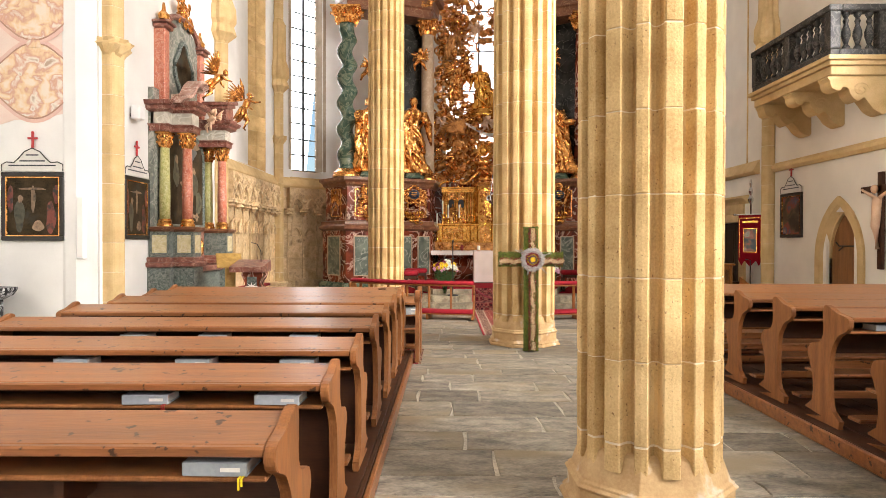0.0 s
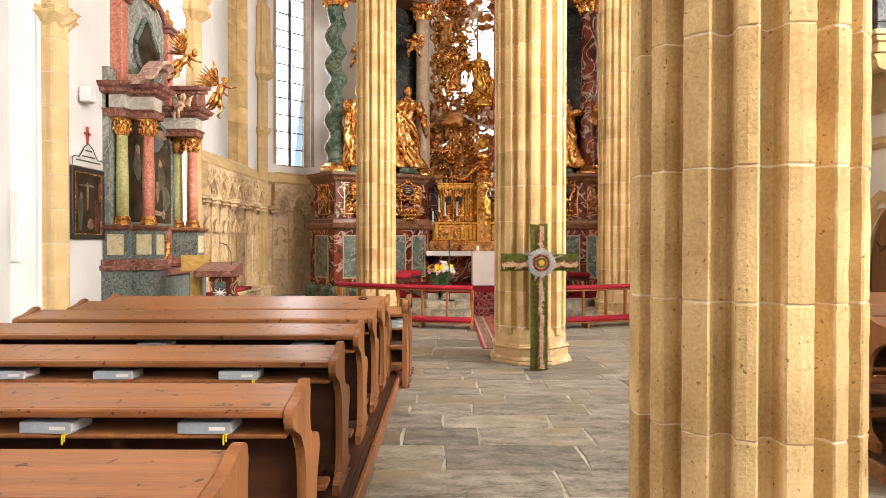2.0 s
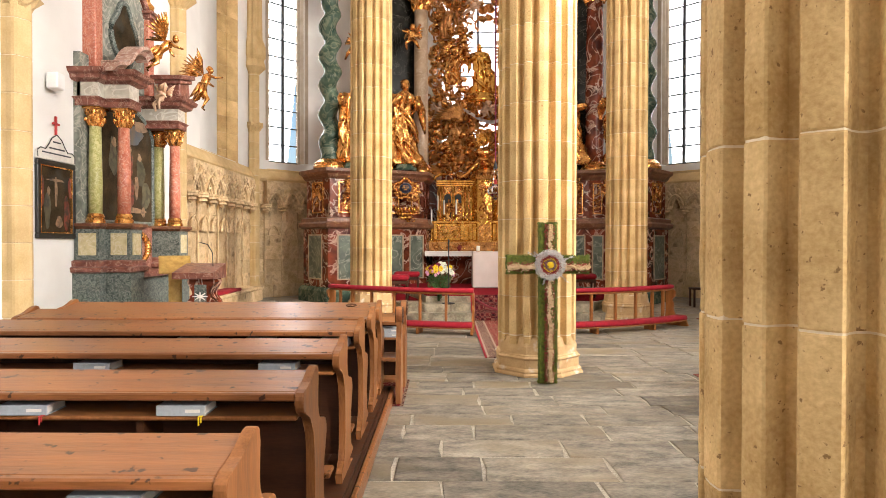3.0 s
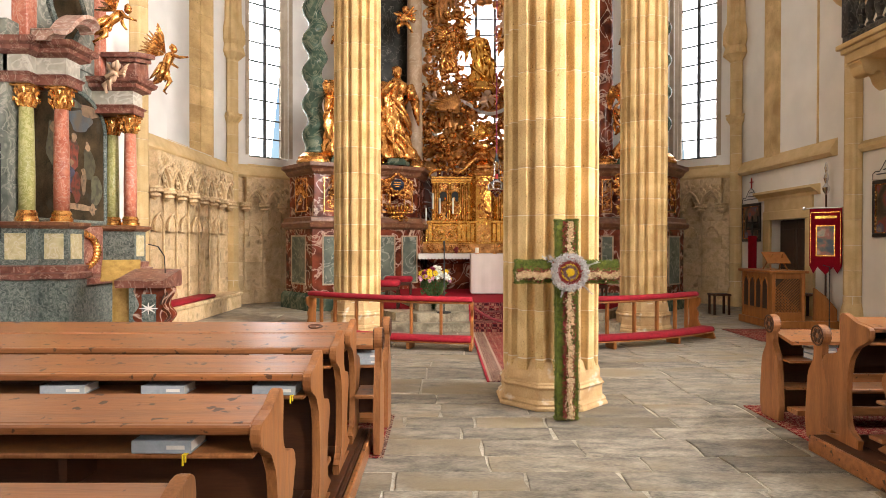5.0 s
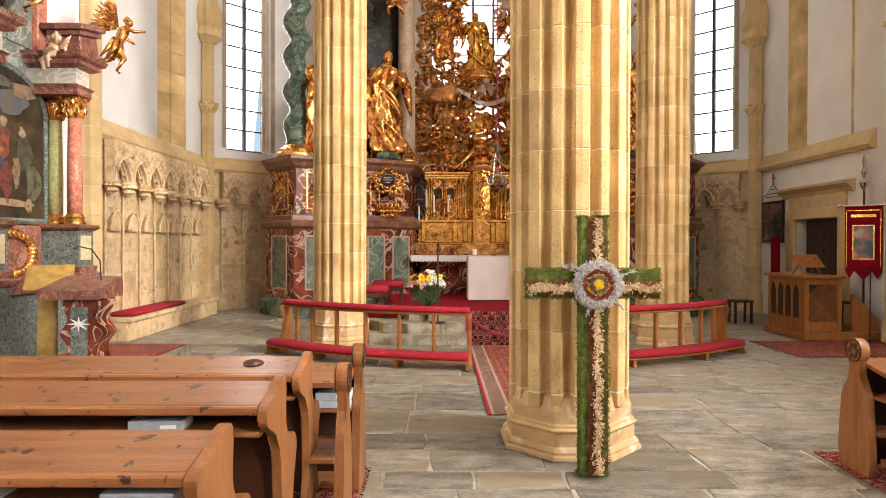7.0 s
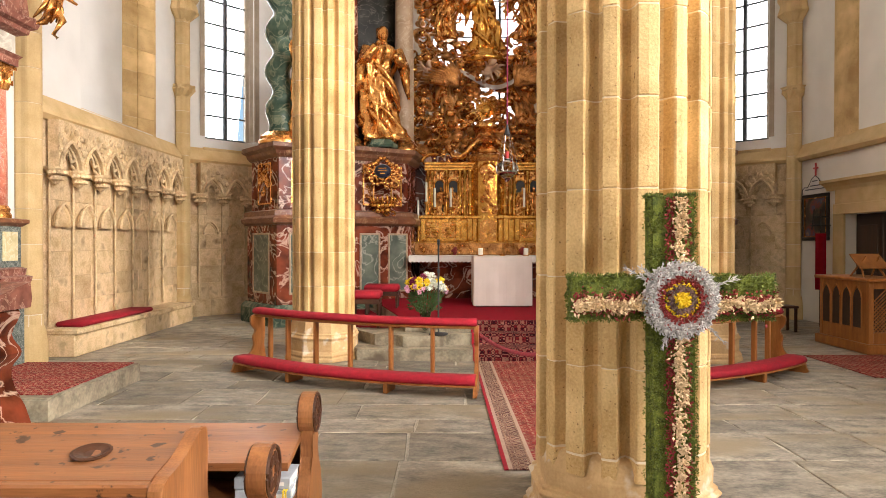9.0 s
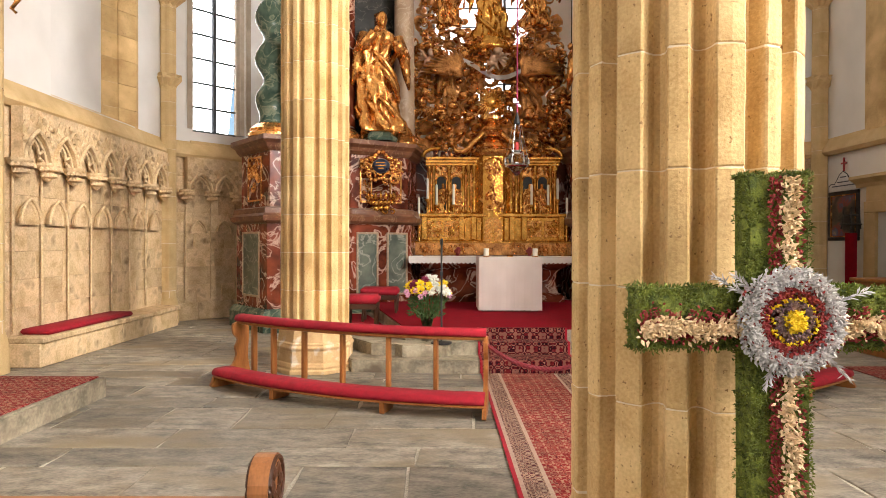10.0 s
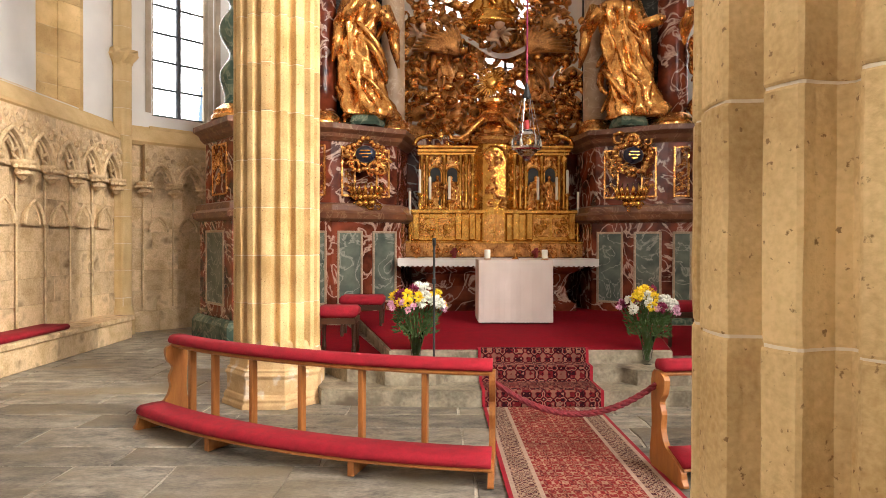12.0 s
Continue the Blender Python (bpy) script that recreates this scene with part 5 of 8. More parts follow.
def robed_figure(name, at, h, seed, label, mat, rz=0, arms=True, wings=False, lean=0.0, child=False, group="gilded figures", slim=1.0):
    """A plain carved figure in swirling drapery, one mesh."""
    rng = random.Random(seed)
    b = B()
    seg, rows = 64, 70
    ph = rng.uniform(0, 6)
    prof = [(0.0, 0.175), (0.05, 0.18), (0.18, 0.15), (0.35, 0.135), (0.5, 0.128), (0.6, 0.112), (0.68, 0.115), (0.76, 0.135), (0.8, 0.125), (0.83, 0.075), (0.855, 0.04), (0.88, 0.034)]
    rings = []
    for i in range(rows + 1):
        f = 0.88 * i / rows
        for (z0, r0), (z1, r1) in zip(prof, prof[1:]):
            if z0 <= f <= z1 + 1e-6:
                r = r0 + (r1 - r0) * (f - z0) / (z1 - z0)
        fold = 0.27 * max(0.0, min(1, (0.84 - f) * 5))
        ring = []
        for k in range(seg):
            a = 2 * math.pi * k / seg
            w = 1 + fold * (1.5 * (0.6 - abs(math.sin(3.5 * a + 4 * f + ph))) + 0.7 * (0.6 - abs(math.sin(5.5 * a - 7 * f + 2 * ph)))) - 0.5 * fold * abs(noise.noise(Vector((4.2 * math.cos(a), 4.2 * math.sin(a), 3.2 * f + seed)))) - 0.35 * fold * abs(noise.noise(Vector((8 * math.cos(a), 8 * math.sin(a), 9 * f + seed)))) + 0.2 * fold / 0.17 * noise.noise(Vector((2.4 * math.cos(a), 2.4 * math.sin(a), 7 * f + seed)))
            sway = 0.06 * math.sin(4.2 * f + ph) * h + lean * f * f * h
            ring.append((slim * r * h * w * math.cos(a) * 1.05 + sway, slim * r * h * w * math.sin(a) * 0.8, f * h))
        rings.append(ring)
    loft(b, rings)
    sx = 0.06 * math.sin(4.2 * 0.85 + ph) * h + lean * 0.8 * h
    blob(b, (sx, -0.015 * h, 0.925 * h), (0.05 * h, 0.058 * h, 0.07 * h), 0.05, 2)
    blob(b, (sx, 0.022 * h, 0.94 * h), (0.055 * h, 0.05 * h, 0.062 * h), 0.35, 2, freq=4)
    blob(b, (sx, -0.073 * h, 0.92 * h), (0.009 * h, 0.012 * h, 0.018 * h), 0, 1)
    if rng.random() < 0.6:
        blob(b, (sx, -0.055 * h, 0.885 * h), (0.03 * h, 0.025 * h, 0.045 * h), 0.3, 1)
    if arms:
        for s in (-1, 1):
            up = rng.uniform(-0.1, 0.1)
            open_ = rng.random() < 0.3
            sh = Vector((sx + s * 0.13 * h, 0, 0.79 * h))
            el = sh + Vector((s * 0.06 * h, -0.03 * h, -0.16 * h))
            ha = el + Vector((s * (0.1 if open_ else -0.1) * h, -0.12 * h, (0.06 + up) * h))
            tube(b, [sh, el, ha], [0.055 * h, 0.055 * h, 0.04 * h], 8)
            blob(b, ha + (ha - el) * 0.15, 0.026 * h, 0.2, 1)
            tube(b, [el, el + Vector((s * 0.02 * h, 0, -0.14 * h)), el + Vector((s * 0.05 * h, 0.02 * h, -0.26 * h))], [0.05 * h, 0.035 * h, 0.01 * h], 6)
    for k in range(9):
        a = rng.uniform(0, 6.28)
        z = rng.uniform(0.25, 0.75) * h
        r = 0.15 * h * slim
        tube(b, [(sx * z / h + r * math.cos(a + q * 0.35), r * 0.8 * math.sin(a + q * 0.35), z - 0.05 * q * h + 0.02 * h * math.sin(q)) for q in range(7)], [0.01 * h + 0.018 * h * math.sin(math.pi * q / 6) for q in range(7)], 6)
    if wings:
        for s in (-1, 1):
            for k in range(9):
                a = radians(20 + 13 * k)
                root = Vector((sx + s * 0.08 * h, 0.08 * h, 0.72 * h))
                tip = root + Vector((s * (0.42 - 0.018 * k) * h * math.sin(a), 0.1 * h, 0.42 * h * math.cos(a)))
                tube(b, [root, root.lerp(tip, 0.5) + Vector((0, 0.03 * h, 0.02 * h)), tip], [0.03 * h, 0.05 * h, 0.012 * h], 6)
    ob = part(name, b, mat, smooth=True)
    ob.matrix_basis = pose(*at, 0, 0, rz)
    return tagged(ob, label, "statue", group)


def cherub(name, at, size, seed, label, mat, group="carved cherubs"):
    """A small plump carved figure, one mesh."""
    rng = random.Random(seed)
    b = B()
    k = size
    blob(b, (0, 0, 0), (0.2 * k, 0.17 * k, 0.27 * k), 0.1, 2)
    blob(b, (0.03 * k, -0.05 * k, 0.4 * k), 0.15 * k, 0.1, 2)
    blob(b, (0.03 * k, -0.02 * k, 0.44 * k), (0.16 * k, 0.15 * k, 0.14 * k), 0.4, 2, freq=5)
    for s in (-1, 1):
        a = rng.uniform(-0.3, 0.9)
        tube(b, [(s * 0.14 * k, 0, 0.18 * k), (s * 0.32 * k, -0.08 * k, (0.18 + 0.25 * a) * k), (s * 0.46 * k, -0.16 * k, (0.2 + 0.5 * a) * k)], [0.08 * k, 0.065 * k, 0.05 * k], 7)
        l = rng.uniform(-0.25, 0.3)
        tube(b, [(s * 0.1 * k, 0, -0.2 * k), (s * (0.2 + l * 0.4) * k, -0.14 * k, -0.42 * k), (s * (0.16 + l) * k, 0.02 * k, -0.68 * k)], [0.12 * k, 0.09 * k, 0.05 * k], 7)
        for q in range(4):
            tube(b, [(s * 0.06 * k, 0.12 * k, 0.15 * k), (s * (0.3 + 0.05 * q) * k, 0.22 * k, (0.42 - 0.14 * q) * k), (s * (0.5 - 0.03 * q) * k, 0.24 * k, (0.5 - 0.2 * q) * k)], [0.04 * k, 0.06 * k, 0.015 * k], 5)
    tube(b, [(-0.2 * k, -0.1 * k, -0.1 * k), (0, -0.2 * k, -0.16 * k), (0.24 * k, -0.06 * k, -0.02 * k), (0.45 * k, 0.05 * k, -0.2 * k)], [0.05 * k, 0.09 * k, 0.07 * k, 0.02 * k], 7)
    ob = part(name, b, mat, smooth=True)
    ob.matrix_basis = pose(*at, rng.uniform(-25, 25), rng.uniform(-35, 35), rng.uniform(-60, 60))
    return tagged(ob, label, "statue", group)


def cloud_mass(name, field, count, seed, size, label, mat, y0=20.3):
    """Carved clouds with curls, filled where field(x, z) allows."""
    rng = random.Random(seed)
    b = B()
    n = 0
    tries = 0
    while n < count and tries < count * 30:
        tries += 1
        x, z = rng.uniform(-0.9, 3.2), rng.uniform(3.2, 9.4)
        if not field(x, z):
            continue
        n += 1
        y = y0 + rng.uniform(-0.25, 0.25)
        r = rng.uniform(0.6, 1.2) * size
        if rng.random() < 0.72:
            blob(b, (x, y, z), (r, r * 0.8, r * 0.75), 0.45, 2, freq=2.5)
        else:
            a0, sgn = rng.uniform(0, 6.28), rng.choice((-1, 1))
            path, rad = [], []
            for k in range(11):
                q = r * 1.3 * (1 - k / 13)
                a = a0 + sgn * k * 0.62
                path.append((x + q * math.cos(a), y - 0.02 * k, z + q * math.sin(a)))
                rad.append(r * 0.32 * (1 - k / 14))
            tube(b, path, rad, 7)
    o = part(name, b, mat, smooth=True)
    return tagged(o, label, "carved clouds", "carved clouds")


for s in (-1, 1):
    f = lambda x: x if s < 0 else 2 * AXIS - x
    base = wing(s)
    cartouche((f(-0.98), 18.5, 2.95), s)
    gilt_crown((f(-0.98), 18.58, 2.3), base)
    gilt_crown((f(-2.15), 18.12, 2.3), base)
    cartouche((f(-2.15), 18.05, 2.95), s)
    altar_column((f(-2.95), 18.4), 3.46, 8.35, 0.29, M_GREEN_MARBLE, True, "twisted dark green marble column with gilded base and capital")
    altar_column((f(-1.75), 18.85), 3.46, 8.35, 0.25, M_RED_MARBLE, False, "smooth red marble column with gilded base and capital")
    altar_column((f(-0.62), 19.45), 3.46, 8.35, 0.21, M_BEIGE_MARBLE, False, "smooth tan marble column with gilded capital")
    b = B()
    prism(b, flip([(-1.95, 19.2), (-0.75, 19.8), (-0.5, 19.95), (-0.6, 20.15), (-2.0, 19.5)], s), 3.46, 8.4)
    tagged(part("altar_back_panel", b, M_DARK_MARBLE), "dark veined marble backing panel of the altar", "panel", "altar panels")
    b = bands(flip([(-3.3, 18.8), (-2.9, 18.05), (-1.9, 18.5), (-0.5, 19.1), (-0.35, 19.9), (-1.9, 19.4)], s), [(0, 8.35), (0, 8.6), (0.06, 8.64), (0.06, 8.95), (0.16, 9.05), (0.2, 9.2), (-0.05, 9.25)])
    tagged(part("altar_entablature", b, M_TAN_MARBLE), "tan marble entablature with gilt ornament above the columns", "entablature", "altar entablatures")
    b = B()
    acanthus(b, (f(-2.9), 17.97, 8.8), 0.7, 0.3, 5, 0.05, 14)
    acanthus(b, (f(-1.75), 18.5, 8.8), 0.6, 0.3, 6, 0.05, 14)
    acanthus(b, (f(-0.6), 18.95, 8.8), 0.5, 0.3, 7, 0.05, 14)
    tagged(part("gilt_frieze", b, M_GOLD), "gilded leafwork on the altar entablature", "ornament", "gilt friezes")
    b = B()
    lathe(b, [(0.3, 0), (0.32, 0.05), (0.28, 0.14), (0.22, 0.18)], 14, wobble=lambda a, z: 1 + 0.08 * math.sin(5 * a))
    o = tagged(part("statue_base", b, M_GREEN_MARBLE), "low green marble base under a gilded statue", "base", "statue bases")
    o.matrix_basis = pose(f(-1.02), 18.78, 3.46)
    o2 = o.copy()
    scene.collection.objects.link(o2)
    o2.matrix_basis = pose(f(-2.3), 18.4, 3.46)
robed_figure("gilded_statue", (-1.02, 18.78, 3.62), 2.3, 11, "large gilded statue in swirling drapery on a green base", M_GOLD, 20)
robed_figure("gilded_statue", (-2.3, 18.4, 3.62), 2.2, 12, "large gilded statue beside a twisted column", M_GOLD, 40)
robed_figure("gilded_statue", (2 * AXIS + 1.0, 18.78, 3.62), 2.35, 13, "large gilded statue with bare shoulder on a green base", M_GOLD, -15, lean=-0.05)
robed_figure("gilded_statue", (2 * AXIS + 2.3, 18.4, 3.62), 2.2, 14, "large gilded statue beside a twisted column", M_GOLD, -40)
robed_figure("gilded_statue", (AXIS - 0.02, 20.2, 5.85), 1.45, 21, "gilded seated central figure above the clouds", M_GOLD_BRIGHT, 0, slim=1.35)
b = B()
lathe(b, [(0.5, -0.25), (0.46, -0.15), (0.34, -0.05), (0.36, 0.0), (0.2, 0.03)], 16, wobble=lambda a, z: 1 + 0.1 * math.sin(6 * a))
o = tagged(part("cloud_pedestal", b, M_GOLD_BRIGHT, smooth=True), "gilded pedestal of carved clouds under the central figure", "pedestal")
o.matrix_basis = pose(AXIS - 0.02, 20.2, 5.82)
# Rear cloud masses take the darker gilding, the scrolls before them the brighter.
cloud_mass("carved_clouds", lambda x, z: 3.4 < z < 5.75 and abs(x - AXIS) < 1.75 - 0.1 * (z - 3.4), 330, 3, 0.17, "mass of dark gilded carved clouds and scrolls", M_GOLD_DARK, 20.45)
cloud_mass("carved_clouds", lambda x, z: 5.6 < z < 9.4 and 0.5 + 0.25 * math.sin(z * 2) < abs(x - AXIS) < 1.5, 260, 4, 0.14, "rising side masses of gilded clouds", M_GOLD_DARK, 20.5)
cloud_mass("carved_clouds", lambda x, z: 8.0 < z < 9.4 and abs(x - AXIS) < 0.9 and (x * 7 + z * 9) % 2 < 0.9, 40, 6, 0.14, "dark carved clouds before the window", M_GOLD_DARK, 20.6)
cloud_mass("carved_clouds", lambda x, z: 5.7 < z < 9.3 and 0.55 + 0.2 * math.sin(z * 2) < abs(x - AXIS) < 1.45, 200, 10, 0.1, "bright gilded scrolls on the side masses", M_GOLD, 20.2)
cloud_mass("carved_clouds", lambda x, z: 3.4 < z < 5.75 and abs(x - AXIS) < 1.7, 330, 9, 0.105, "bright gilded scrolls among the clouds", M_GOLD, 20.1)
for i, (x, z, k, m) in enumerate(((0.3, 6.5, 1.35, 0), (2.05, 6.5, 1.35, 0), (0.25, 4.6, 1.3, 1), (2.05, 4.6, 1.3, 1), (0.1, 7.8, 1.0, 1), (2.2, 7.8, 1.0, 1))):
    robed_figure("carved_angel", (x, 20.15, z - 0.4), k, 30 + i, "carved gilded angel with outspread wings among clouds", M_GOLD if m == 0 else M_GOLD_DARK, 25 if x < AXIS else -25, wings=True, lean=0.12 if x < AXIS else -0.12, group="carved angels")
for i, (x, z, k) in enumerate(((1.2, 5.35, 0.55), (0.6, 5.4, 0.45), (1.8, 5.45, 0.45), (-0.15, 5.3, 0.5), (2.5, 5.25, 0.5), (0.6, 7.4, 0.5), (1.75, 7.4, 0.5), (-0.3, 4.5, 0.5), (2.65, 4.5, 0.5), (0.85, 8.3, 0.5), (0.3, 8.6, 0.5), (2.0, 8.6, 0.5))):
    cherub("carved_cherub", (x, 20.0, z), k, 50 + i, "small carved cherub in warm painted and gilded wood", M_FLESH if i % 3 == 0 else M_GOLD)
for i, (x, y, z) in enumerate(((-0.85, 18.9, 7.1), (3.15, 18.9, 7.1), (-2.3, 18.3, 6.6), (4.6, 18.3, 6.6))):
    cherub("carved_cherub", (x, y, z), 0.55, 80 + i, "small carved cherub before an altar column", M_GOLD)
b = B()
for k in range(28):
    a = 2 * math.pi * k / 28
    L = 0.36 if k % 2 else 0.27
    tube(b, [(0.08 * math.cos(a), 0, 0.08 * math.sin(a)), (L * math.cos(a), 0, L * math.sin(a))], [0.022, 0.006], 5)
blob(b, (0, -0.02, 0), (0.12, 0.06, 0.12), 0.2, 2)
o = tagged(part("gilt_sunburst", b, M_GOLD_BRIGHT), "gilded sunburst of pointed rays", "ornament")
o.matrix_basis = pose(AXIS - 0.02, 19.75, 4.45)
for s in (-1, 1):
    b = B()
    root = Vector((AXIS + s * 0.62, 19.85, 5.0))
    for row, (n_, reach) in enumerate(((11, 0.85), (9, 0.55), (7, 0.34))):
        for k in range(n_):
            a = radians(-8 + 9.5 * k) if row == 0 else radians(-5 + 12 * k)
            tip = root + Vector((s * reach * math.cos(a) * (1 - 0.03 * k), 0.05 - 0.03 * row, 0.5 * reach * math.sin(a) + 0.12))
            mid_ = root.lerp(tip, 0.55) + Vector((0, -0.03, 0.05))
            tube(b, [root, mid_, tip], [0.03, 0.06, 0.02], 6)
    tagged(part("carved_wing", b, M_GOLD_DARK, smooth=True), "large carved spread wing of brown gilded feathers", "ornament", "carved wings")
b = B()
loft(b, [[(x, 19.9 - 0.1 * math.sin(x * 4), 5.15 + 0.16 * math.sin(x * 3.4) + dz) for dz in (-0.05, 0.05)] for x in [0.45 + 0.1 * i for i in range(16)]], closed=False, caps=False)
bmesh.ops.solidify(b, geom=b.faces[:], thickness=0.015)
tagged(part("ribbon_scroll", b, M_LINEN), "pale carved ribbon scroll waving among the clouds", "ornament")


def tabernacle():
    t = thing("gilded_tabernacle", (AXIS, 19.7, 1.3), "gilded tabernacle with columns, arched niches and domed centre", "tabernacle")
    def add(nm, bm, m=M_GOLD_BRIGHT, label="", sm=False):
        return part(nm, bm, m, t, label, sm, world_space=True)
    cx = AXIS
    add("gradine", box(B(), cx - 1.62, cx + 1.62, 19.35, 20.1, 1.32, 1.58, 0.015), M_GOLD_DARK)
    add("gradine_moulding", box(B(), cx - 1.64, cx + 1.64, 19.33, 20.1, 1.56, 1.6, 0.012))
    add("gradine", box(B(), cx - 1.5, cx + 1.5, 19.45, 20.1, 1.6, 2.08, 0.015))
    for gx in (-1.2, -0.8, 0.8, 1.2):
        panel_ = add("gradine_panel", box(B(), cx + gx - 0.17, cx + gx + 0.17, 19.435, 19.452, 1.68, 2.0, 0.006), M_GOLD)
        part("gradine_relief", acanthus(B(), (cx + gx, 19.43, 1.84), 0.28, 0.26, int(gx * 20), 0.03, 18), M_GOLD_BRIGHT, panel_, world_space=True)
    for gx in (-1.3, -0.9, -0.5, 0.5, 0.9, 1.3):
        add("gradine_relief", acanthus(B(), (cx + gx, 19.34, 1.45), 0.34, 0.17, int(gx * 31), 0.03, 16), M_GOLD)
    add("ledge", box(B(), cx - 1.54, cx + 1.54, 19.4, 20.1, 2.08, 2.15, 0.015))
    for s in (-1, 1):
        for gx in (0.38, 0.62, 1.36):
            add("bracket", box(B(), cx + s * gx - 0.06, cx + s * gx + 0.06, 19.36, 19.46, 1.62, 2.09, 0.015))
        x0, x1 = sorted((cx + s * 0.3, cx + s * 1.32))
        add("side_body", box(B(), x0, x1, 19.7, 20.1, 2.15, 3.16), M_GOLD)
        b = B()
        box(b, x0 - 0.03, x1 + 0.03, 19.56, 20.1, 3.12, 3.17, 0.01)
        box(b, x0 - 0.03, x1 + 0.05, 19.53, 20.1, 3.17, 3.23, 0.012)
        box(b, x0 - 0.03, x1 + 0.09, 19.48, 20.1, 3.23, 3.29, 0.018)
        add("side_cornice", b)
        for gx, gy in ((0.37, 19.52), (0.48, 19.56), (0.58, 19.62), (0.87, 19.63), (1.18, 19.63), (1.27, 19.63)):
            b = B()
            lathe(b, [(0.05, 0), (0.05, 0.06), (0.034, 0.09), (0.038, 0.3), (0.03, 0.8), (0.045, 0.84), (0.055, 0.95), (0.055, 0.98)], 12, (cx + s * gx, gy, 2.15), wobble=lambda a, z: 1 + (0.12 * math.sin(6 * a) if z > 0.82 else 0))
            add("small_column", b, sm=True)
        for gx in (0.725, 1.025):
            xm, w = cx + s * gx, 0.21
            arch = [(xm + w / 2 * math.cos(math.pi * i / 10), 2.82 + w / 2 * math.sin(math.pi * i / 10)) for i in range(11)]
            b = B()
            # No real recess: a flat black plate paints the niche's shade.
            prism(b, arch + [(xm - w / 2, 2.2), (xm + w / 2, 2.2)], 19.685, 19.698, "y")
            add("niche", b, M_BLACKFRAME_SHADE, "flat black arched plate for a niche's shade")
            b = B()
            tube(b, [(px, 19.68, pz) for px, pz in [(xm + w / 2, 2.2)] + arch + [(xm - w / 2, 2.2)]], 0.018, 6)
            add("niche_frame", b)
            add("niche_carving", acanthus(B(), (xm, 19.66, 3.02), 0.24, 0.13, int(gx * 40) + s, 0.03, 10), M_GOLD)
            robed_figure("small_gilded_figure", (xm, 19.62, 2.15), 0.62, 60 + s + int(gx * 10), "small gilded figure in a tabernacle niche", M_GOLD)
        b = B()
        tube(b, [(cx + s * (1.12 + 0.28 * math.cos(math.pi * i / 12)), 19.56, 3.29 + 0.17 * math.sin(math.pi * i / 12)) for i in range(8)], [0.05 - 0.002 * i for i in range(8)], 6)
        add("curved_pediment", b, sm=True)
        add("scroll_top", acanthus(B(), (cx + s * 0.85, 19.6, 3.36), 0.7, 0.2, 3 + s, 0.05, 18), M_GOLD)
    b = B()
    prof = [(-0.34, 19.7), (-0.32, 19.52), (-0.2, 19.42), (0.0, 19.38), (0.2, 19.42), (0.32, 19.52), (0.34, 19.7), (0.34, 20.1), (-0.34, 20.1)]
    prism(b, [(cx + x, y) for x, y in prof], 1.32, 3.35)
    add("centre_body", b)
    loc = [(cx + x * 1.1, y - 0.05 if y < 20 else y) for x, y in prof]
    b = bands(loc, [(0, 3.3), (0.05, 3.36), (0.06, 3.42), (-0.1, 3.5), (-0.18, 3.62), (-0.28, 3.72)])
    add("centre_dome", b, M_GOLD)
    add("door_relief", acanthus(B(), (cx, 19.37, 2.7), 0.34, 1.0, 8, 0.03, 26), M_GOLD, "gilded relief")
    b = B()
    arch = [(cx + 0.17 * math.cos(math.pi * i / 10), 1.95 + 0.12 * math.sin(math.pi * i / 10)) for i in range(11)] + [(cx - 0.17, 1.4), (cx + 0.17, 1.4)]
    prism(b, arch, 19.36, 19.38, "y")
    d = add("tabernacle_door", b, M_GOLD, "arched gilded door with a small cross")
    b = B()
    box(b, cx - 0.012, cx + 0.012, 19.345, 19.36, 1.55, 1.88)
    box(b, cx - 0.07, cx + 0.07, 19.345, 19.36, 1.74, 1.765)
    part("door_cross", b, M_GOLD_BRIGHT, d, world_space=True)
    b = B()
    for i in range(21):
        a = math.pi * i / 20
        blob(b, (cx + 0.2 * math.cos(a), 19.37, 3.1 + 0.16 * math.sin(a)), (0.022, 0.02, 0.022), 0.2, 1)
    add("door_rim", b, M_GOLD_BRIGHT, sm=True)
    b = B()
    lathe(b, [(0.3, 3.7), (0.34, 3.76), (0.22, 3.86), (0.16, 3.98), (0.3, 4.05), (0.3, 4.1), (0.1, 4.13)], 20, (cx, 19.75, 0))
    add("top_pedestal", b, M_GOLD)
    for s in (-1, 1):
        b = B()
        path = [(cx + s * 0.1, 19.55, 3.78), (cx + s * 0.2, 19.52, 3.74), (cx + s * 0.34, 19.5, 3.62), (cx + s * 0.48, 19.48, 3.46), (cx + s * 0.62, 19.48, 3.38), (cx + s * 0.74, 19.48, 3.4), (cx + s * 0.79, 19.48, 3.47), (cx + s * 0.75, 19.48, 3.52), (cx + s * 0.7, 19.48, 3.48)]
        tube(b, path, [0.05, 0.055, 0.055, 0.05, 0.05, 0.045, 0.04, 0.03, 0.02], 8)
        add("volute", b, M_GOLD, sm=True)
    return t


tabernacle()


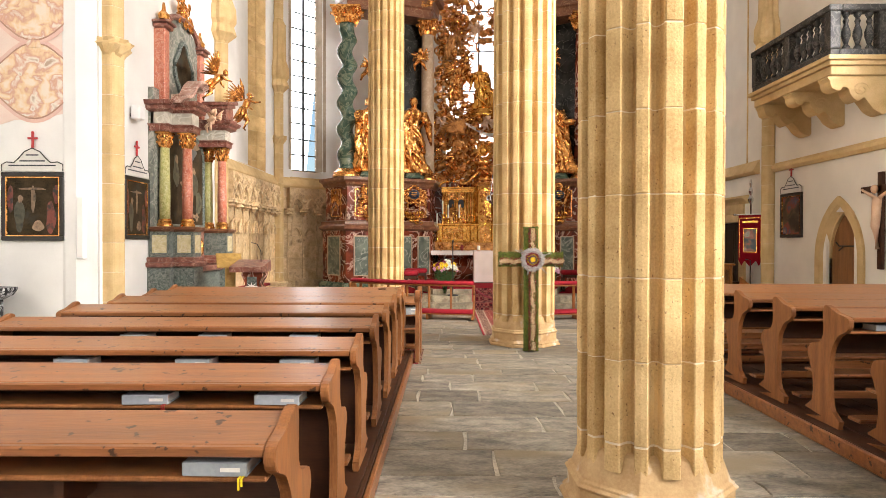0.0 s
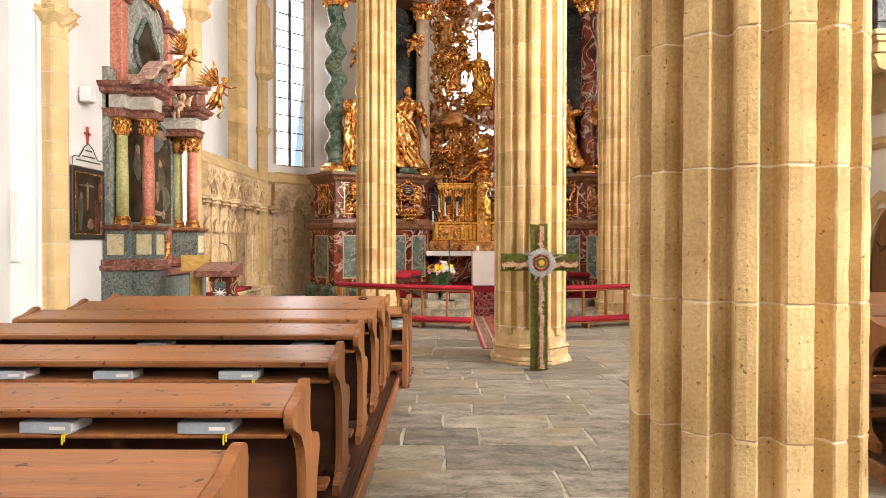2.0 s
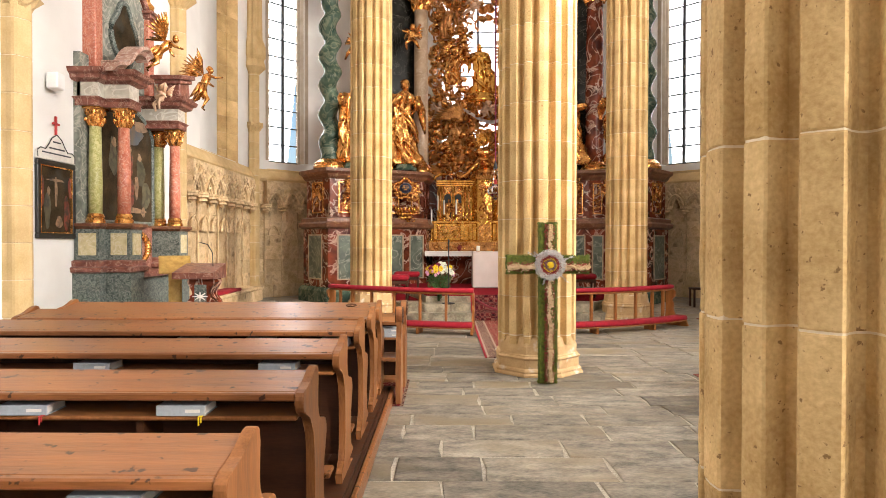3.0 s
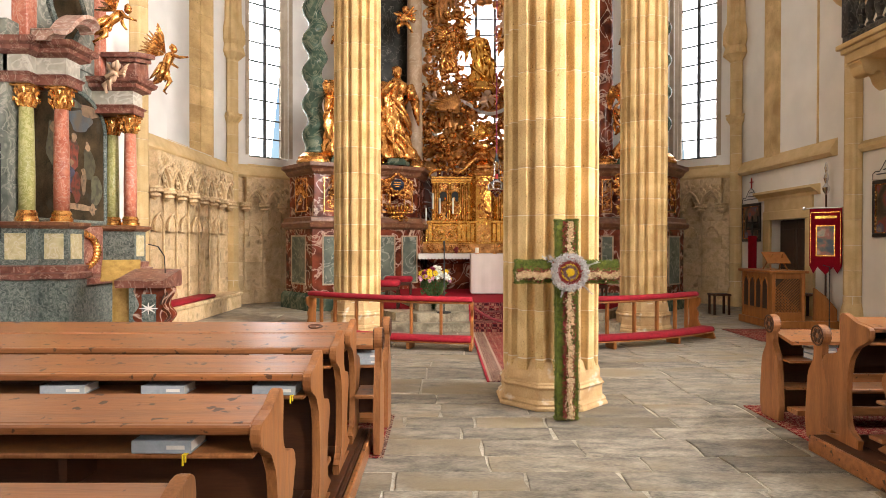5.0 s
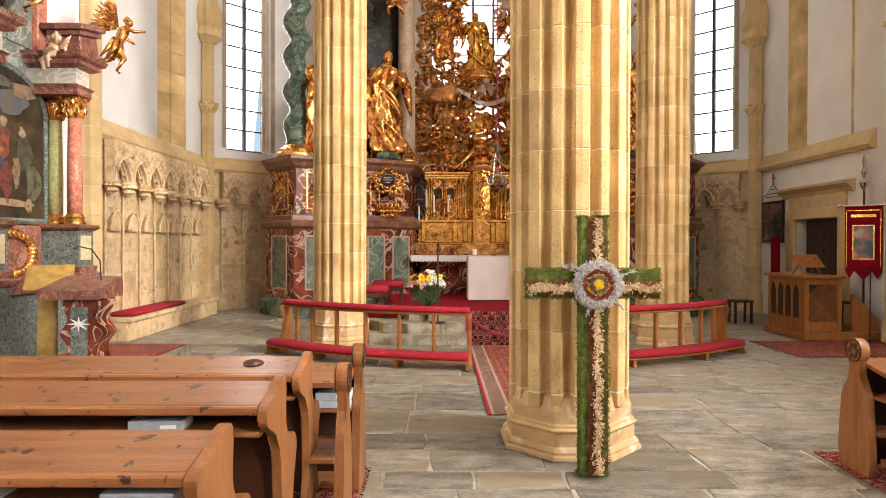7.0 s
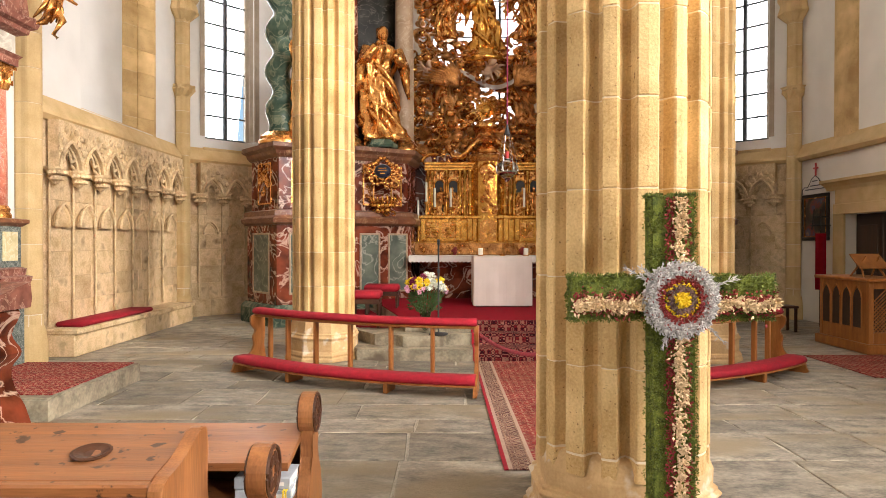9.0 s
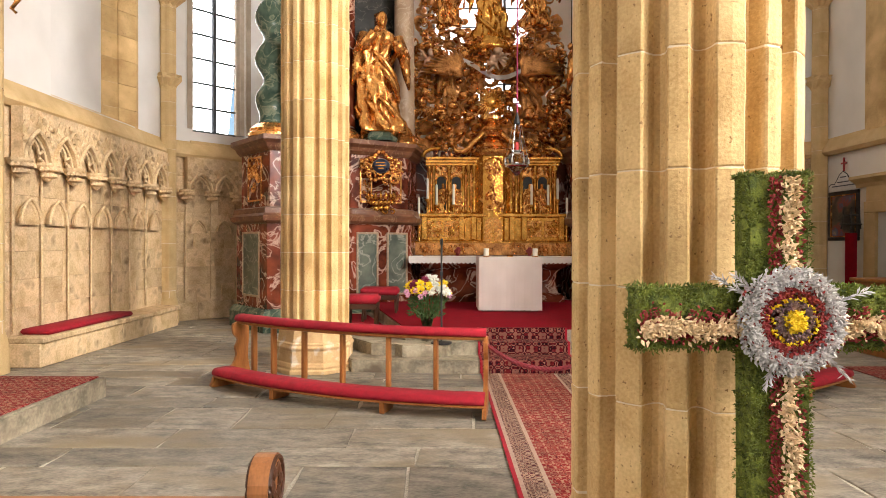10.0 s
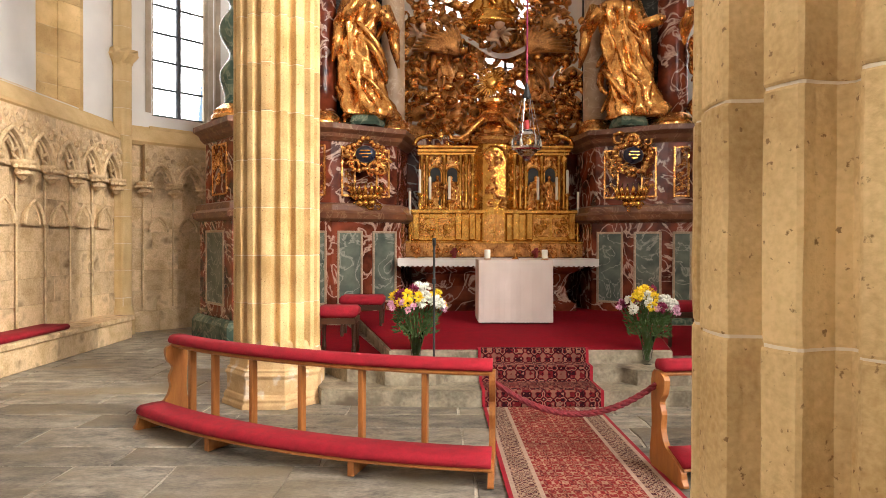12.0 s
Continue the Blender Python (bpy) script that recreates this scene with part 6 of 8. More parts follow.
def mensa():
    t = thing("high_altar_table", (AXIS, 19.0, 0.44), "red brown marble altar table with a white lace-edged cloth", "altar table")
    b = bands([(AXIS - 1.2, 18.85), (AXIS + 1.2, 18.85), (AXIS + 1.2, 19.6), (AXIS - 1.2, 19.6)], [(0.1, 0.44), (0.1, 0.56), (0.0, 0.62), (-0.06, 0.85), (0.0, 1.05), (0.2, 1.16), (0.22, 1.22)])
    part("body", b, M_RED_MARBLE, t, world_space=True)
    part("slab", box(B(), AXIS - 1.6, AXIS + 1.6, 18.62, 19.7, 1.22, 1.3, 0.01), M_TAN_MARBLE, t, world_space=True)
    b = B()
    pts = []
    n = 120
    for i in range(n + 1):
        x = AXIS - 1.63 + 3.26 * i / n
        pts.append((x, 1.2 - 0.022 * abs(math.sin(i * math.pi / 3))))
    prism(b, pts + [(AXIS + 1.63, 1.31), (AXIS - 1.63, 1.31)], 18.592, 18.6, "y")
    box(b, AXIS - 1.63, AXIS + 1.63, 18.6, 19.4, 1.303, 1.312)
    part("altar_cloth", b, M_LINEN, t, "white linen cloth with scalloped lace edge", world_space=True)


mensa()
b = B()
box(b, AXIS - 1.75, AXIS + 1.75, 20.12, 20.2, 0.44, 3.5)
tagged(part("altar_rear_wall", b, M_RED_MARBLE), "dark red marble wall behind the tabernacle", "panel", "altar panels")


def table_altar():
    t = thing("celebration_altar", (1.24, 17.4, 0.452), "small free-standing altar draped in a cream cloth", "altar table")
    b = B()
    box(b, 0.78, 1.7, 17.1, 17.75, 0.452, 1.3)
    part("frame", b, M_WOOD_DARK_SHADE, t, world_space=True)
    b = B()
    loop = [(0.73, 17.05), (1.75, 17.05), (1.75, 17.8), (0.73, 17.8)]
    rings = []
    for z in (0.475, 0.7, 1.0, 1.3, 1.335):
        ring = []
        for i in range(4):
            a, c = Vector(loop[i]), Vector(loop[(i + 1) % 4])
            for k in range(14):
                p = a.lerp(c, k / 14)
                d = (c - a).normalized()
                w = 0.006 * math.sin(k * 1.7 + i) * (1.35 - z)
                ring.append((p.x + d.y * w, p.y - d.x * w, z))
        rings.append(ring)
    loft(b, rings)
    part("tablecloth", b, M_TABLECLOTH, t, "cream cloth hanging to the ground", world_space=True)


table_altar()

# ---------- side altar on the north wall ----------
UC = 12.2


def side_altar():
    t = thing("side_altar", (WL, UC, 0), "marble side altar with salmon and green columns and dark painting", "altar")
    def add(nm, bm, m, label="", parent=None, sm=False):
        return part(nm, bm, m, parent or t, label, sm, world_space=True)
    def P(points):
        return [(WL + d, u) for u, d in points]
    near = [(11.0, 0.0), (11.0, 0.4), (11.16, 0.4), (11.16, 0.77), (11.56, 0.77), (11.56, 0.0)]
    far = [(2 * UC - u, d) for u, d in near]
    for plan in (near, far):
        pl = P(plan)
        add("plinth", bands(pl, [(0, 0), (0, 1.1)]), M_SLATE_MARBLE)
        add("plinth_moulding", bands(pl, [(0, 1.1), (0.05, 1.12), (0.06, 1.18), (0.01, 1.2), (0.02, 1.27), (-0.02, 1.29)]), M_PINK_DARK)
        add("pedestal", bands(pl, [(-0.02, 1.29), (-0.02, 1.74)]), M_SLATE_MARBLE)
        add("pedestal_cap", bands(pl, [(-0.01, 1.74), (0.04, 1.78), (0.04, 1.82), (-0.03, 1.83)]), M_TAN_MARBLE)
        u0 = min(u for u, d in plan)
        for x0, x1, yy in ((WL + 0.08, WL + 0.34, 11.0 if plan is near else None), (WL + 0.46, WL + 0.7, 11.16 if plan is near else None)):
            if yy:
                add("inset_panel", box(B(), x0, x1, yy - 0.006 + 0.02, yy + 0.03, 1.36, 1.68, 0.004), M_CREAM_MARBLE)
        uy = (plan[3][0] + plan[4][0]) / 2
        add("inset_panel", box(B(), WL + 0.74, WL + 0.76, uy - 0.12, uy + 0.12, 1.36, 1.68, 0.004), M_CREAM_MARBLE)
        add("architrave", bands(pl, [(-0.03, 3.52), (-0.03, 3.6), (0.0, 3.64), (-0.04, 3.66)]), M_PINK_DARK)
        add("frieze", bands(pl, [(-0.05, 3.66), (-0.05, 3.86)]), M_PALE_MARBLE, "pale grey marble frieze")
        add("cornice", bands(pl, [(-0.04, 3.86), (0.04, 3.9), (0.05, 3.95), (0.1, 3.98), (0.12, 4.04), (-0.05, 4.07)]), M_PINK_DARK)
        for (u, d), m_, lab in (((11.22 if plan is near else 2 * UC - 11.14, 0.22), M_OLIVE_MARBLE, "yellow green marble shaft"), ((11.36 if plan is near else 2 * UC - 11.29, 0.57), M_PINK_MARBLE, "salmon marble shaft")):
            b = B()
            lathe(b, [(0.13, 1.83), (0.13, 1.87), (0.112, 1.9), (0.12, 1.93), (0.096, 1.97)], 20, (WL + d, u, 0))
            c = add("column_base", b, M_GOLD)
            b = B()
            lathe(b, [(0.092, 1.97), (0.094, 2.4), (0.08, 3.26)], 24, (WL + d, u, 0))
            add("column_shaft", b, m_, lab, sm=True)
            b = B()
            lathe(b, [(0.08, 3.24), (0.095, 3.3), (0.11, 3.42), (0.135, 3.5)], 16, (WL + d, u, 0), wobble=lambda a, z: 1 + 0.12 * math.sin(8 * a))
            for ring, hh in enumerate((3.34, 3.44)):
                for i in range(8):
                    a = 2 * math.pi * (i + 0.5 * ring) / 8
                    tube(b, [(WL + d + r * math.cos(a), u + r * math.sin(a), z) for r, z in ((0.08, hh - 0.08), (0.11, hh), (0.135, hh + 0.02), (0.14, hh - 0.03))], [0.024, 0.024, 0.02, 0.008], 5)
            box(b, WL + d - 0.13, WL + d + 0.13, u - 0.13, u + 0.13, 3.49, 3.52)
            add("column_capital", b, M_GOLD, "gilded leaf capital")
    add("altar_block", box(B(), WL, WL + 0.62, 11.57, 2 * UC - 11.57, 0, 1.0), M_SLATE_MARBLE)
    add("altar_slab", box(B(), WL, WL + 0.72, 11.57, 2 * UC - 11.57, 1.0, 1.1, 0.015), M_PINK_DARK)
    add("predella", box(B(), WL, WL + 0.3, 11.57, 2 * UC - 11.57, 1.1, 1.8, 0.01), M_PINK_DARK)
    b = B()
    for i in range(30):
        a = 2 * math.pi * i / 30
        blob(b, (WL + 0.33, UC + 0.42 * math.cos(a), 1.45 + 0.24 * math.sin(a)), (0.05, 0.07, 0.06), 0.5, 1)
    add("gilt_frame", b, M_GOLD, "gilded scrolled frame", sm=True)
    add("back_panel", box(B(), WL, WL + 0.1, 11.05, 2 * UC - 11.05, 1.8, 4.3), M_GREY_MARBLE)
    arch = [(UC + 0.92 * math.cos(math.pi * i / 14), 3.25 + 0.5 * math.sin(math.pi * i / 14)) for i in range(15)]
    b = B()
    prism(b, arch + [(UC - 0.92, 1.88), (UC + 0.92, 1.88)], WL + 0.13, WL + 0.16, "x")
    pic = add("painting", b, M_CANVAS, "dark painting in reds, blue and brown")
    group_ = ((0.12, 3.32, 0.24, 0.16, M_OLD_SKY), (0.3, 3.5, 0.2, 0.1, M_OLD_PALE), (-0.1, 3.55, 0.22, 0.08, M_OLD_GREEN), (-0.38, 2.9, 0.1, 0.3, M_OLD_GREEN), (-0.36, 3.12, 0.055, 0.075, M_OLD_PALE), (-0.02, 2.82, 0.13, 0.2, M_OLD_RED), (-0.12, 2.68, 0.12, 0.07, M_OLD_PALE), (0.0, 3.06, 0.05, 0.075, M_OLD_PALE), (0.28, 2.72, 0.12, 0.26, M_OLD_GREEN), (0.26, 2.98, 0.05, 0.07, M_OLD_PALE), (-0.06, 2.46, 0.12, 0.17, M_OLD_BLUE), (0.04, 2.36, 0.09, 0.2, M_OLD_RED), (0.18, 2.44, 0.055, 0.17, M_OLD_PALE), (0.17, 2.6, 0.04, 0.05, M_OLD_PALE), (0.42, 2.35, 0.12, 0.26, M_OLD_GREEN), (0.1, 2.08, 0.3, 0.05, M_OLD_PALE), (-0.42, 2.3, 0.12, 0.32, M_CANVAS), (0.35, 2.06, 0.06, 0.08, M_OLD_PALE))
    for k, (u, z, su, sz, m_) in enumerate(group_):
        b = B()
        prism(b, [(UC + 0.12 + u * 1.3 + su * 1.25 * math.cos(a) * (1 + 0.25 * math.sin(3 * a + k)), z + sz * math.sin(a) * (1 + 0.15 * math.sin(2 * a + k))) for a in [2 * math.pi * i / 20 for i in range(20)]], WL + 0.1603 + 0.0006 * k, WL + 0.1607 + 0.0006 * k, "x")
        add("painted_shape", b, m_, parent=pic)
    b = B()
    tube(b, [(WL + 0.15, u, z) for u, z in [(UC + 0.94, 1.86)] + [(UC + (u - UC) * 1.02, 3.25 + (z - 3.25) * 1.04) for u, z in arch] + [(UC - 0.94, 1.86), (UC + 0.94, 1.86)]], 0.045, 6)
    add("painting_frame", b, M_SLATE_MARBLE, "grey marble picture frame")
    for s in (-1, 1):
        b = B()
        if s < 0:
            path = smooth_line([(1.25, 4.09), (1.06, 4.12), (0.9, 4.21), (0.76, 4.36), (0.55, 4.5), (0.34, 4.54), (0.24, 4.48), (0.36, 4.42)], 3)[:-4]
            loft(b, [[(WL + 0.46, UC + s * u, z - 0.08), (WL + 0.64, UC + s * u, z - 0.08), (WL + 0.68, UC + s * u, z - 0.03), (WL + 0.74, UC + s * u, z), (WL + 0.72, UC + s * u, z + 0.05), (WL + 0.46, UC + s * u, z + 0.05)] for u, z in path])
            # Paler than the dark rose block: the light on its top is in the colour.
            add("pediment_scroll", b, M_ROSE_LIT, "rose marble swan-neck pediment, coloured pale as lit")
        else:
            m_ = pose(WL + 0.5, UC + 1.03, 4.32, 12, 0, 0)
            for w0, w1, z0, z1, d in ((-0.26, 0.26, -0.3, -0.2, 0.24), (-0.2, 0.22, -0.2, 0.05, 0.19), (-0.24, 0.28, 0.05, 0.12, 0.23), (-0.28, 0.32, 0.12, 0.2, 0.28)):
                box(b, -d, d, w0, w1, z0, z1, 0.012, m=m_)
            add("pediment_block", b, M_PINK_DARK, "tilted dark rose pediment block")
        add("upper_pilaster", box(B(), WL, WL + 0.2, UC + s * 0.83 - 0.1, UC + s * 0.83 + 0.1, 4.1, 5.42, 0.01), M_PINK_MARBLE)
        b = B()
        box(b, WL, WL + 0.26, UC + s * 0.83 - 0.15, UC + s * 0.83 + 0.15, 5.42, 5.5, 0.015)
        box(b, WL, WL + 0.3, UC + s * 0.83 - 0.18, UC + s * 0.83 + 0.18, 5.5, 5.55, 0.01)
        add("upper_capital", b, M_PINK_DARK)
        b = B()
        lathe(b, [(0.02, 5.55), (0.09, 5.6), (0.1, 5.68), (0.04, 5.75), (0.02, 5.9)], 12, (WL + 0.14, UC + s * 0.83, 0), wobble=lambda a, z: 1 + 0.15 * math.sin(5 * a))
        add("urn", b, M_GOLD)
    oute = [(UC - 0.73, 4.1), (UC + 0.73, 4.1), (UC + 0.73, 5.4)] + [(UC + 0.73 * math.cos(math.pi * i / 12), 5.4 + 0.42 * math.sin(math.pi * i / 12)) for i in range(1, 12)] + [(UC - 0.73, 5.4)]
    b = B()
    prism(b, oute, WL, WL + 0.12, "x")
    add("upper_panel", b, M_GREY_MARBLE)
    b = B()
    tube(b, [(WL + 0.16, UC + 0.78 * math.cos(math.pi * i / 16), 5.42 + 0.45 * math.sin(math.pi * i / 16)) for i in range(17)], 0.06, 6)
    add("upper_arch", b, M_PINK_DARK)
    quat = [(UC + (0.36 + 0.05 * math.cos(4 * a)) * math.cos(a), 4.85 + (0.52 + 0.05 * math.cos(4 * a)) * math.sin(a)) for a in [2 * math.pi * i / 40 for i in range(40)]]
    b = B()
    prism(b, quat, WL + 0.12, WL + 0.15, "x")
    add("upper_painting", b, M_CANVAS, "small dark oval painting")
    b = B()
    tube(b, [(WL + 0.15, u, z) for u, z in quat + quat[:1]], 0.045, 6)
    add("upper_painting_frame", b, M_SLATE_MARBLE)
    b = B()
    acanthus(b, (WL + 0.16, UC, 5.98), 0.7, 0.45, 77, 0.06, 30, face=(1, 0))
    add("gilt_crest", b, M_GOLD, "gilded openwork crest")
    return t


M_PALE_MARBLE = marble("pale grey marble", (0.36, 0.33, 0.27), (0.62, 0.58, 0.5), (0.52, 0.48, 0.4), 3, 0.3, 0.05)
M_CREAM_MARBLE = marble("cream panel marble", (0.42, 0.35, 0.19), (0.62, 0.55, 0.4), (0.55, 0.47, 0.28), 7, 0.3, 0.04)
# Rose marble lightened in colour for the lit top of the scroll.
M_ROSE_LIT = marble("lit pale rose marble", (0.3, 0.15, 0.11), (0.6, 0.48, 0.4), (0.45, 0.29, 0.23), 5, 0.3, 0.04)
M_PINK_DARK = marble("dark rose marble", (0.13, 0.042, 0.03), (0.4, 0.26, 0.2), (0.25, 0.1, 0.07), 6, 0.3, 0.03)
side_altar()


def flying_angel(at, k, rz, tilt, label):
    """A leaping carved angel with spread feathered wings and fluttering cloth, one mesh."""
    b = B()
    tube(b, [(0, 0, -0.12 * k), (0.04 * k, 0, 0.06 * k), (0.1 * k, 0, 0.26 * k), (0.13 * k, 0, 0.34 * k)], [0.1 * k, 0.085 * k, 0.1 * k, 0.04 * k], 10)
    blob(b, (0.17 * k, 0, 0.42 * k), (0.07 * k, 0.065 * k, 0.08 * k), 0.05, 2)
    blob(b, (0.15 * k, 0, 0.46 * k), (0.08 * k, 0.075 * k, 0.06 * k), 0.5, 2, freq=5)
    tube(b, [(0.1 * k, -0.09 * k, 0.28 * k), (0.24 * k, -0.16 * k, 0.24 * k), (0.42 * k, -0.14 * k, 0.3 * k)], [0.04 * k, 0.034 * k, 0.02 * k], 7)
    tube(b, [(0.1 * k, 0.09 * k, 0.28 * k), (0.2 * k, 0.16 * k, 0.16 * k), (0.32 * k, 0.12 * k, 0.1 * k)], [0.04 * k, 0.034 * k, 0.02 * k], 7)
    tube(b, [(0, -0.05 * k, -0.1 * k), (0.12 * k, -0.09 * k, -0.28 * k), (0.02 * k, -0.1 * k, -0.52 * k), (0.08 * k, -0.1 * k, -0.56 * k)], [0.075 * k, 0.06 * k, 0.03 * k, 0.025 * k], 7)
    tube(b, [(0, 0.05 * k, -0.1 * k), (-0.08 * k, 0.1 * k, -0.3 * k), (-0.26 * k, 0.08 * k, -0.42 * k), (-0.28 * k, 0.08 * k, -0.48 * k)], [0.075 * k, 0.055 * k, 0.03 * k, 0.025 * k], 7)
    for q in range(7):
        a = q * 0.9
        tube(b, [(0.06 * k * math.cos(a), 0.09 * k * math.sin(a), 0.08 * k), (0.12 * k * math.cos(a) - 0.02 * k, 0.12 * k * math.sin(a), -0.12 * k), ((0.15 * math.cos(a) - 0.1) * k, 0.15 * k * math.sin(a), -0.3 * k)], [0.03 * k, 0.045 * k, 0.012 * k], 6)
    for s in (-1, 1):
        for row, (count, reach) in enumerate(((8, 0.5), (6, 0.32))):
            for q in range(count):
                a = radians(62 - 11 * q)
                root = Vector((-0.02 * k, s * 0.06 * k, 0.28 * k))
                tip = root + Vector(((-0.25 - 0.02 * q) * k, s * reach * math.cos(a) * k, reach * math.sin(a) * k + 0.04 * k))
                tube(b, [root, root.lerp(tip, 0.55) + Vector((0.03 * k, 0, 0.03 * k)), tip], [0.02 * k, 0.036 * k, 0.012 * k], 6)
    ob = part("carved_angel", b, M_GOLD, smooth=True)
    ob.matrix_basis = pose(*at, 0, tilt, rz)
    return tagged(ob, label, "statue", "carved angels")


flying_angel((-4.62, 12.26, 4.68), 0.72, 25, 30, "carved gilded angel leaping from the side altar's scroll")
flying_angel((-4.5, 13.76, 4.46), 0.8, 40, 5, "carved gilded angel with spread wings on the side altar")
cherub("carved_cherub", (-4.8, 12.75, 4.05), 0.4, 93, "small carved cherub on the side altar's cornice", M_FLESH)
slab("altar_step", [(WL, 11.62), (-3.25, 11.62), (-3.25, 13.28), (WL, 13.28)], 0, 0.2, M_STEP, "low stone step before the side altar", "step")
slab("step_rug", [(-4.5, 11.75), (-3.3, 11.75), (-3.3, 13.24), (-4.5, 13.24)], 0.202, 0.215, M_RUG, "red patterned rug on the side altar's step", "rug", "", 0.004)
t = thing("stone_bench", (-5.04, 16.7, 0), "long worn stone wall bench with a jutting seat slab", "bench")
for i in range(4):
    y0, y1 = 14.7 + 1.0125 * i, 14.7 + 1.0125 * (i + 1)
    part("front_block", box(B(), WL + 0.02, -4.82, y0 + 0.003, y1 - 0.003, 0, 0.3, 0.012), M_GREYSTONE, t, world_space=True)
    part("seat_slab", box(B(), WL + 0.02, -4.77, y0 + 0.002, y1 - 0.002, 0.301, 0.38, 0.016), M_GREYSTONE, t, world_space=True)
b = B()
box(b, WL + 0.08, -4.82, 14.9, 17.05, 0.382, 0.455, 0.03)
tagged(part("bench_cushion", b, M_RED, smooth=True), "long red velvet cushion on the stone bench", "cushion")

# lectern, book stand and small things near the side altar


def marble_lectern():
    t = thing("marble_lectern", (-3.42, 11.08, 0), "red and green marble lectern with a white star and sloping top", "lectern")
    out = smooth_line([(-0.24, 0.0), (-0.24, 0.2), (-0.14, 0.4), (-0.12, 0.55), (-0.2, 0.68), (-0.12, 0.82), (-0.18, 1.02), (0.18, 1.02), (0.12, 0.82), (0.2, 0.68), (0.12, 0.55), (0.14, 0.4), (0.24, 0.2), (0.24, 0.0)], 4)
    b = B()
    prism(b, [(x, max(0, z)) for x, z in out], -0.16, 0.16, "y")
    part("body", b, M_RED_MARBLE, t)
    part("front_panel", box(B(), -0.085, 0.085, -0.175, -0.16, 0.1, 0.95, 0.005), M_SLATE_MARBLE, t)
    b = B()
    for k in range(8):
        a = math.pi * k / 4
        tube(b, [(0, -0.18, 0.78), (0.11 * math.cos(a), -0.182, 0.78 + 0.07 * math.sin(a))], [0.014, 0.004], 5)
    part("star", b, M_LINEN, t, "white marble star")
    b = B()
    prism(b, [(-0.26, 1.03), (0.24, 1.03), (0.26, 1.1), (0.24, 1.24), (-0.28, 1.12)], -0.36, 0.22, "x")
    part("sloping_top", b, M_PINK_DARK, t)
    b = B()
    tube(b, [(0.1, 0.05, 1.2), (0.1, 0.03, 1.4), (0.06, -0.05, 1.52), (-0.02, -0.14, 1.55)], 0.007, 6)
    part("microphone", b, M_BLACK, t, "thin black gooseneck microphone")


marble_lectern()
t = thing("book_stand", (-3.95, 11.3, 0), "gilded book stand with a sloping board", "stand")
M_BROCADE = material("golden brocade cloth", (0.3, 0.17, 0.035), (0.5, 0.32, 0.09), 0.55, scale=16, fine=90, bump=0.4, vary=0.0)
part("board", box(B(), -0.22, 0.22, -0.2, 0.2, -0.015, 0.015, 0.008, m=pose(0, 0, 1.22, 38, 0, 25)), M_BROCADE, t)
b = B()
loft(b, [[(-0.09 + 0.045 * k, -0.13 - 0.012 * math.sin(k * 2.2 + z * 5) - 0.05 * (1 - abs(z - 0.7)), z) for k in range(5)] + [(-0.09 + 0.045 * k, -0.118 - 0.05 * (1 - abs(z - 0.7)), z) for k in range(4, -1, -1)] for z in (0.35, 0.55, 0.75, 0.95, 1.1)])
bmesh.ops.transform(b, matrix=pose(0, 0, 0, 0, 0, 25), verts=b.verts)
part("hanging_cloth", b, M_BROCADE, t, "narrow golden cloth hanging from the board", smooth=True)
part("pole", tube(B(), [(0, 0, 0), (0, 0, 1.2)], 0.035, 10), M_GOLD, t)
part("foot", lathe(B(), [(0.2, 0), (0.2, 0.04), (0.06, 0.1), (0.035, 0.14)], 16), M_GOLD, t)
t = thing("marble_font", (-6.85, 8.9, 0), "black and white marble pedestal beside the end wall", "pedestal")
part("block", box(B(), -0.3, 0.3, -0.3, 0.3, 0, 0.7, 0.02), M_BLACK_MARBLE, t)
part("top", bands([(-0.3, -0.3), (0.3, -0.3), (0.3, 0.3), (-0.3, 0.3)], [(0, 0.7), (0.08, 0.76), (0.12, 0.84), (0.12, 0.88), (-0.05, 0.9)]), M_BLACK_MARBLE, t)
t = thing("column_speaker", (-5.52, 9.4, 1.3), "slim white loudspeaker column on the wall", "loudspeaker")
part("case", box(B(), -0.06, 0.06, -0.04, 0.06, 0, 0.95, 0.012), M_WHITE_PAINT, t)
part("grille", box(B(), -0.045, 0.045, -0.045, -0.038, 0.03, 0.92, 0.004), M_LINEN, t)
t = thing("wall_lamp_box", (WL + 0.12, 10.45, 3.6), "small white lamp box on the wall", "lamp")
part("box", box(B(), -0.08, 0.08, -0.09, 0.09, 0.0, 0.22, 0.015), M_WHITE_PAINT, t)
part("arm", box(B(), -0.12, -0.07, -0.02, 0.02, 0.04, 0.1), M_BLACK, t)

# ---------- pictures ----------


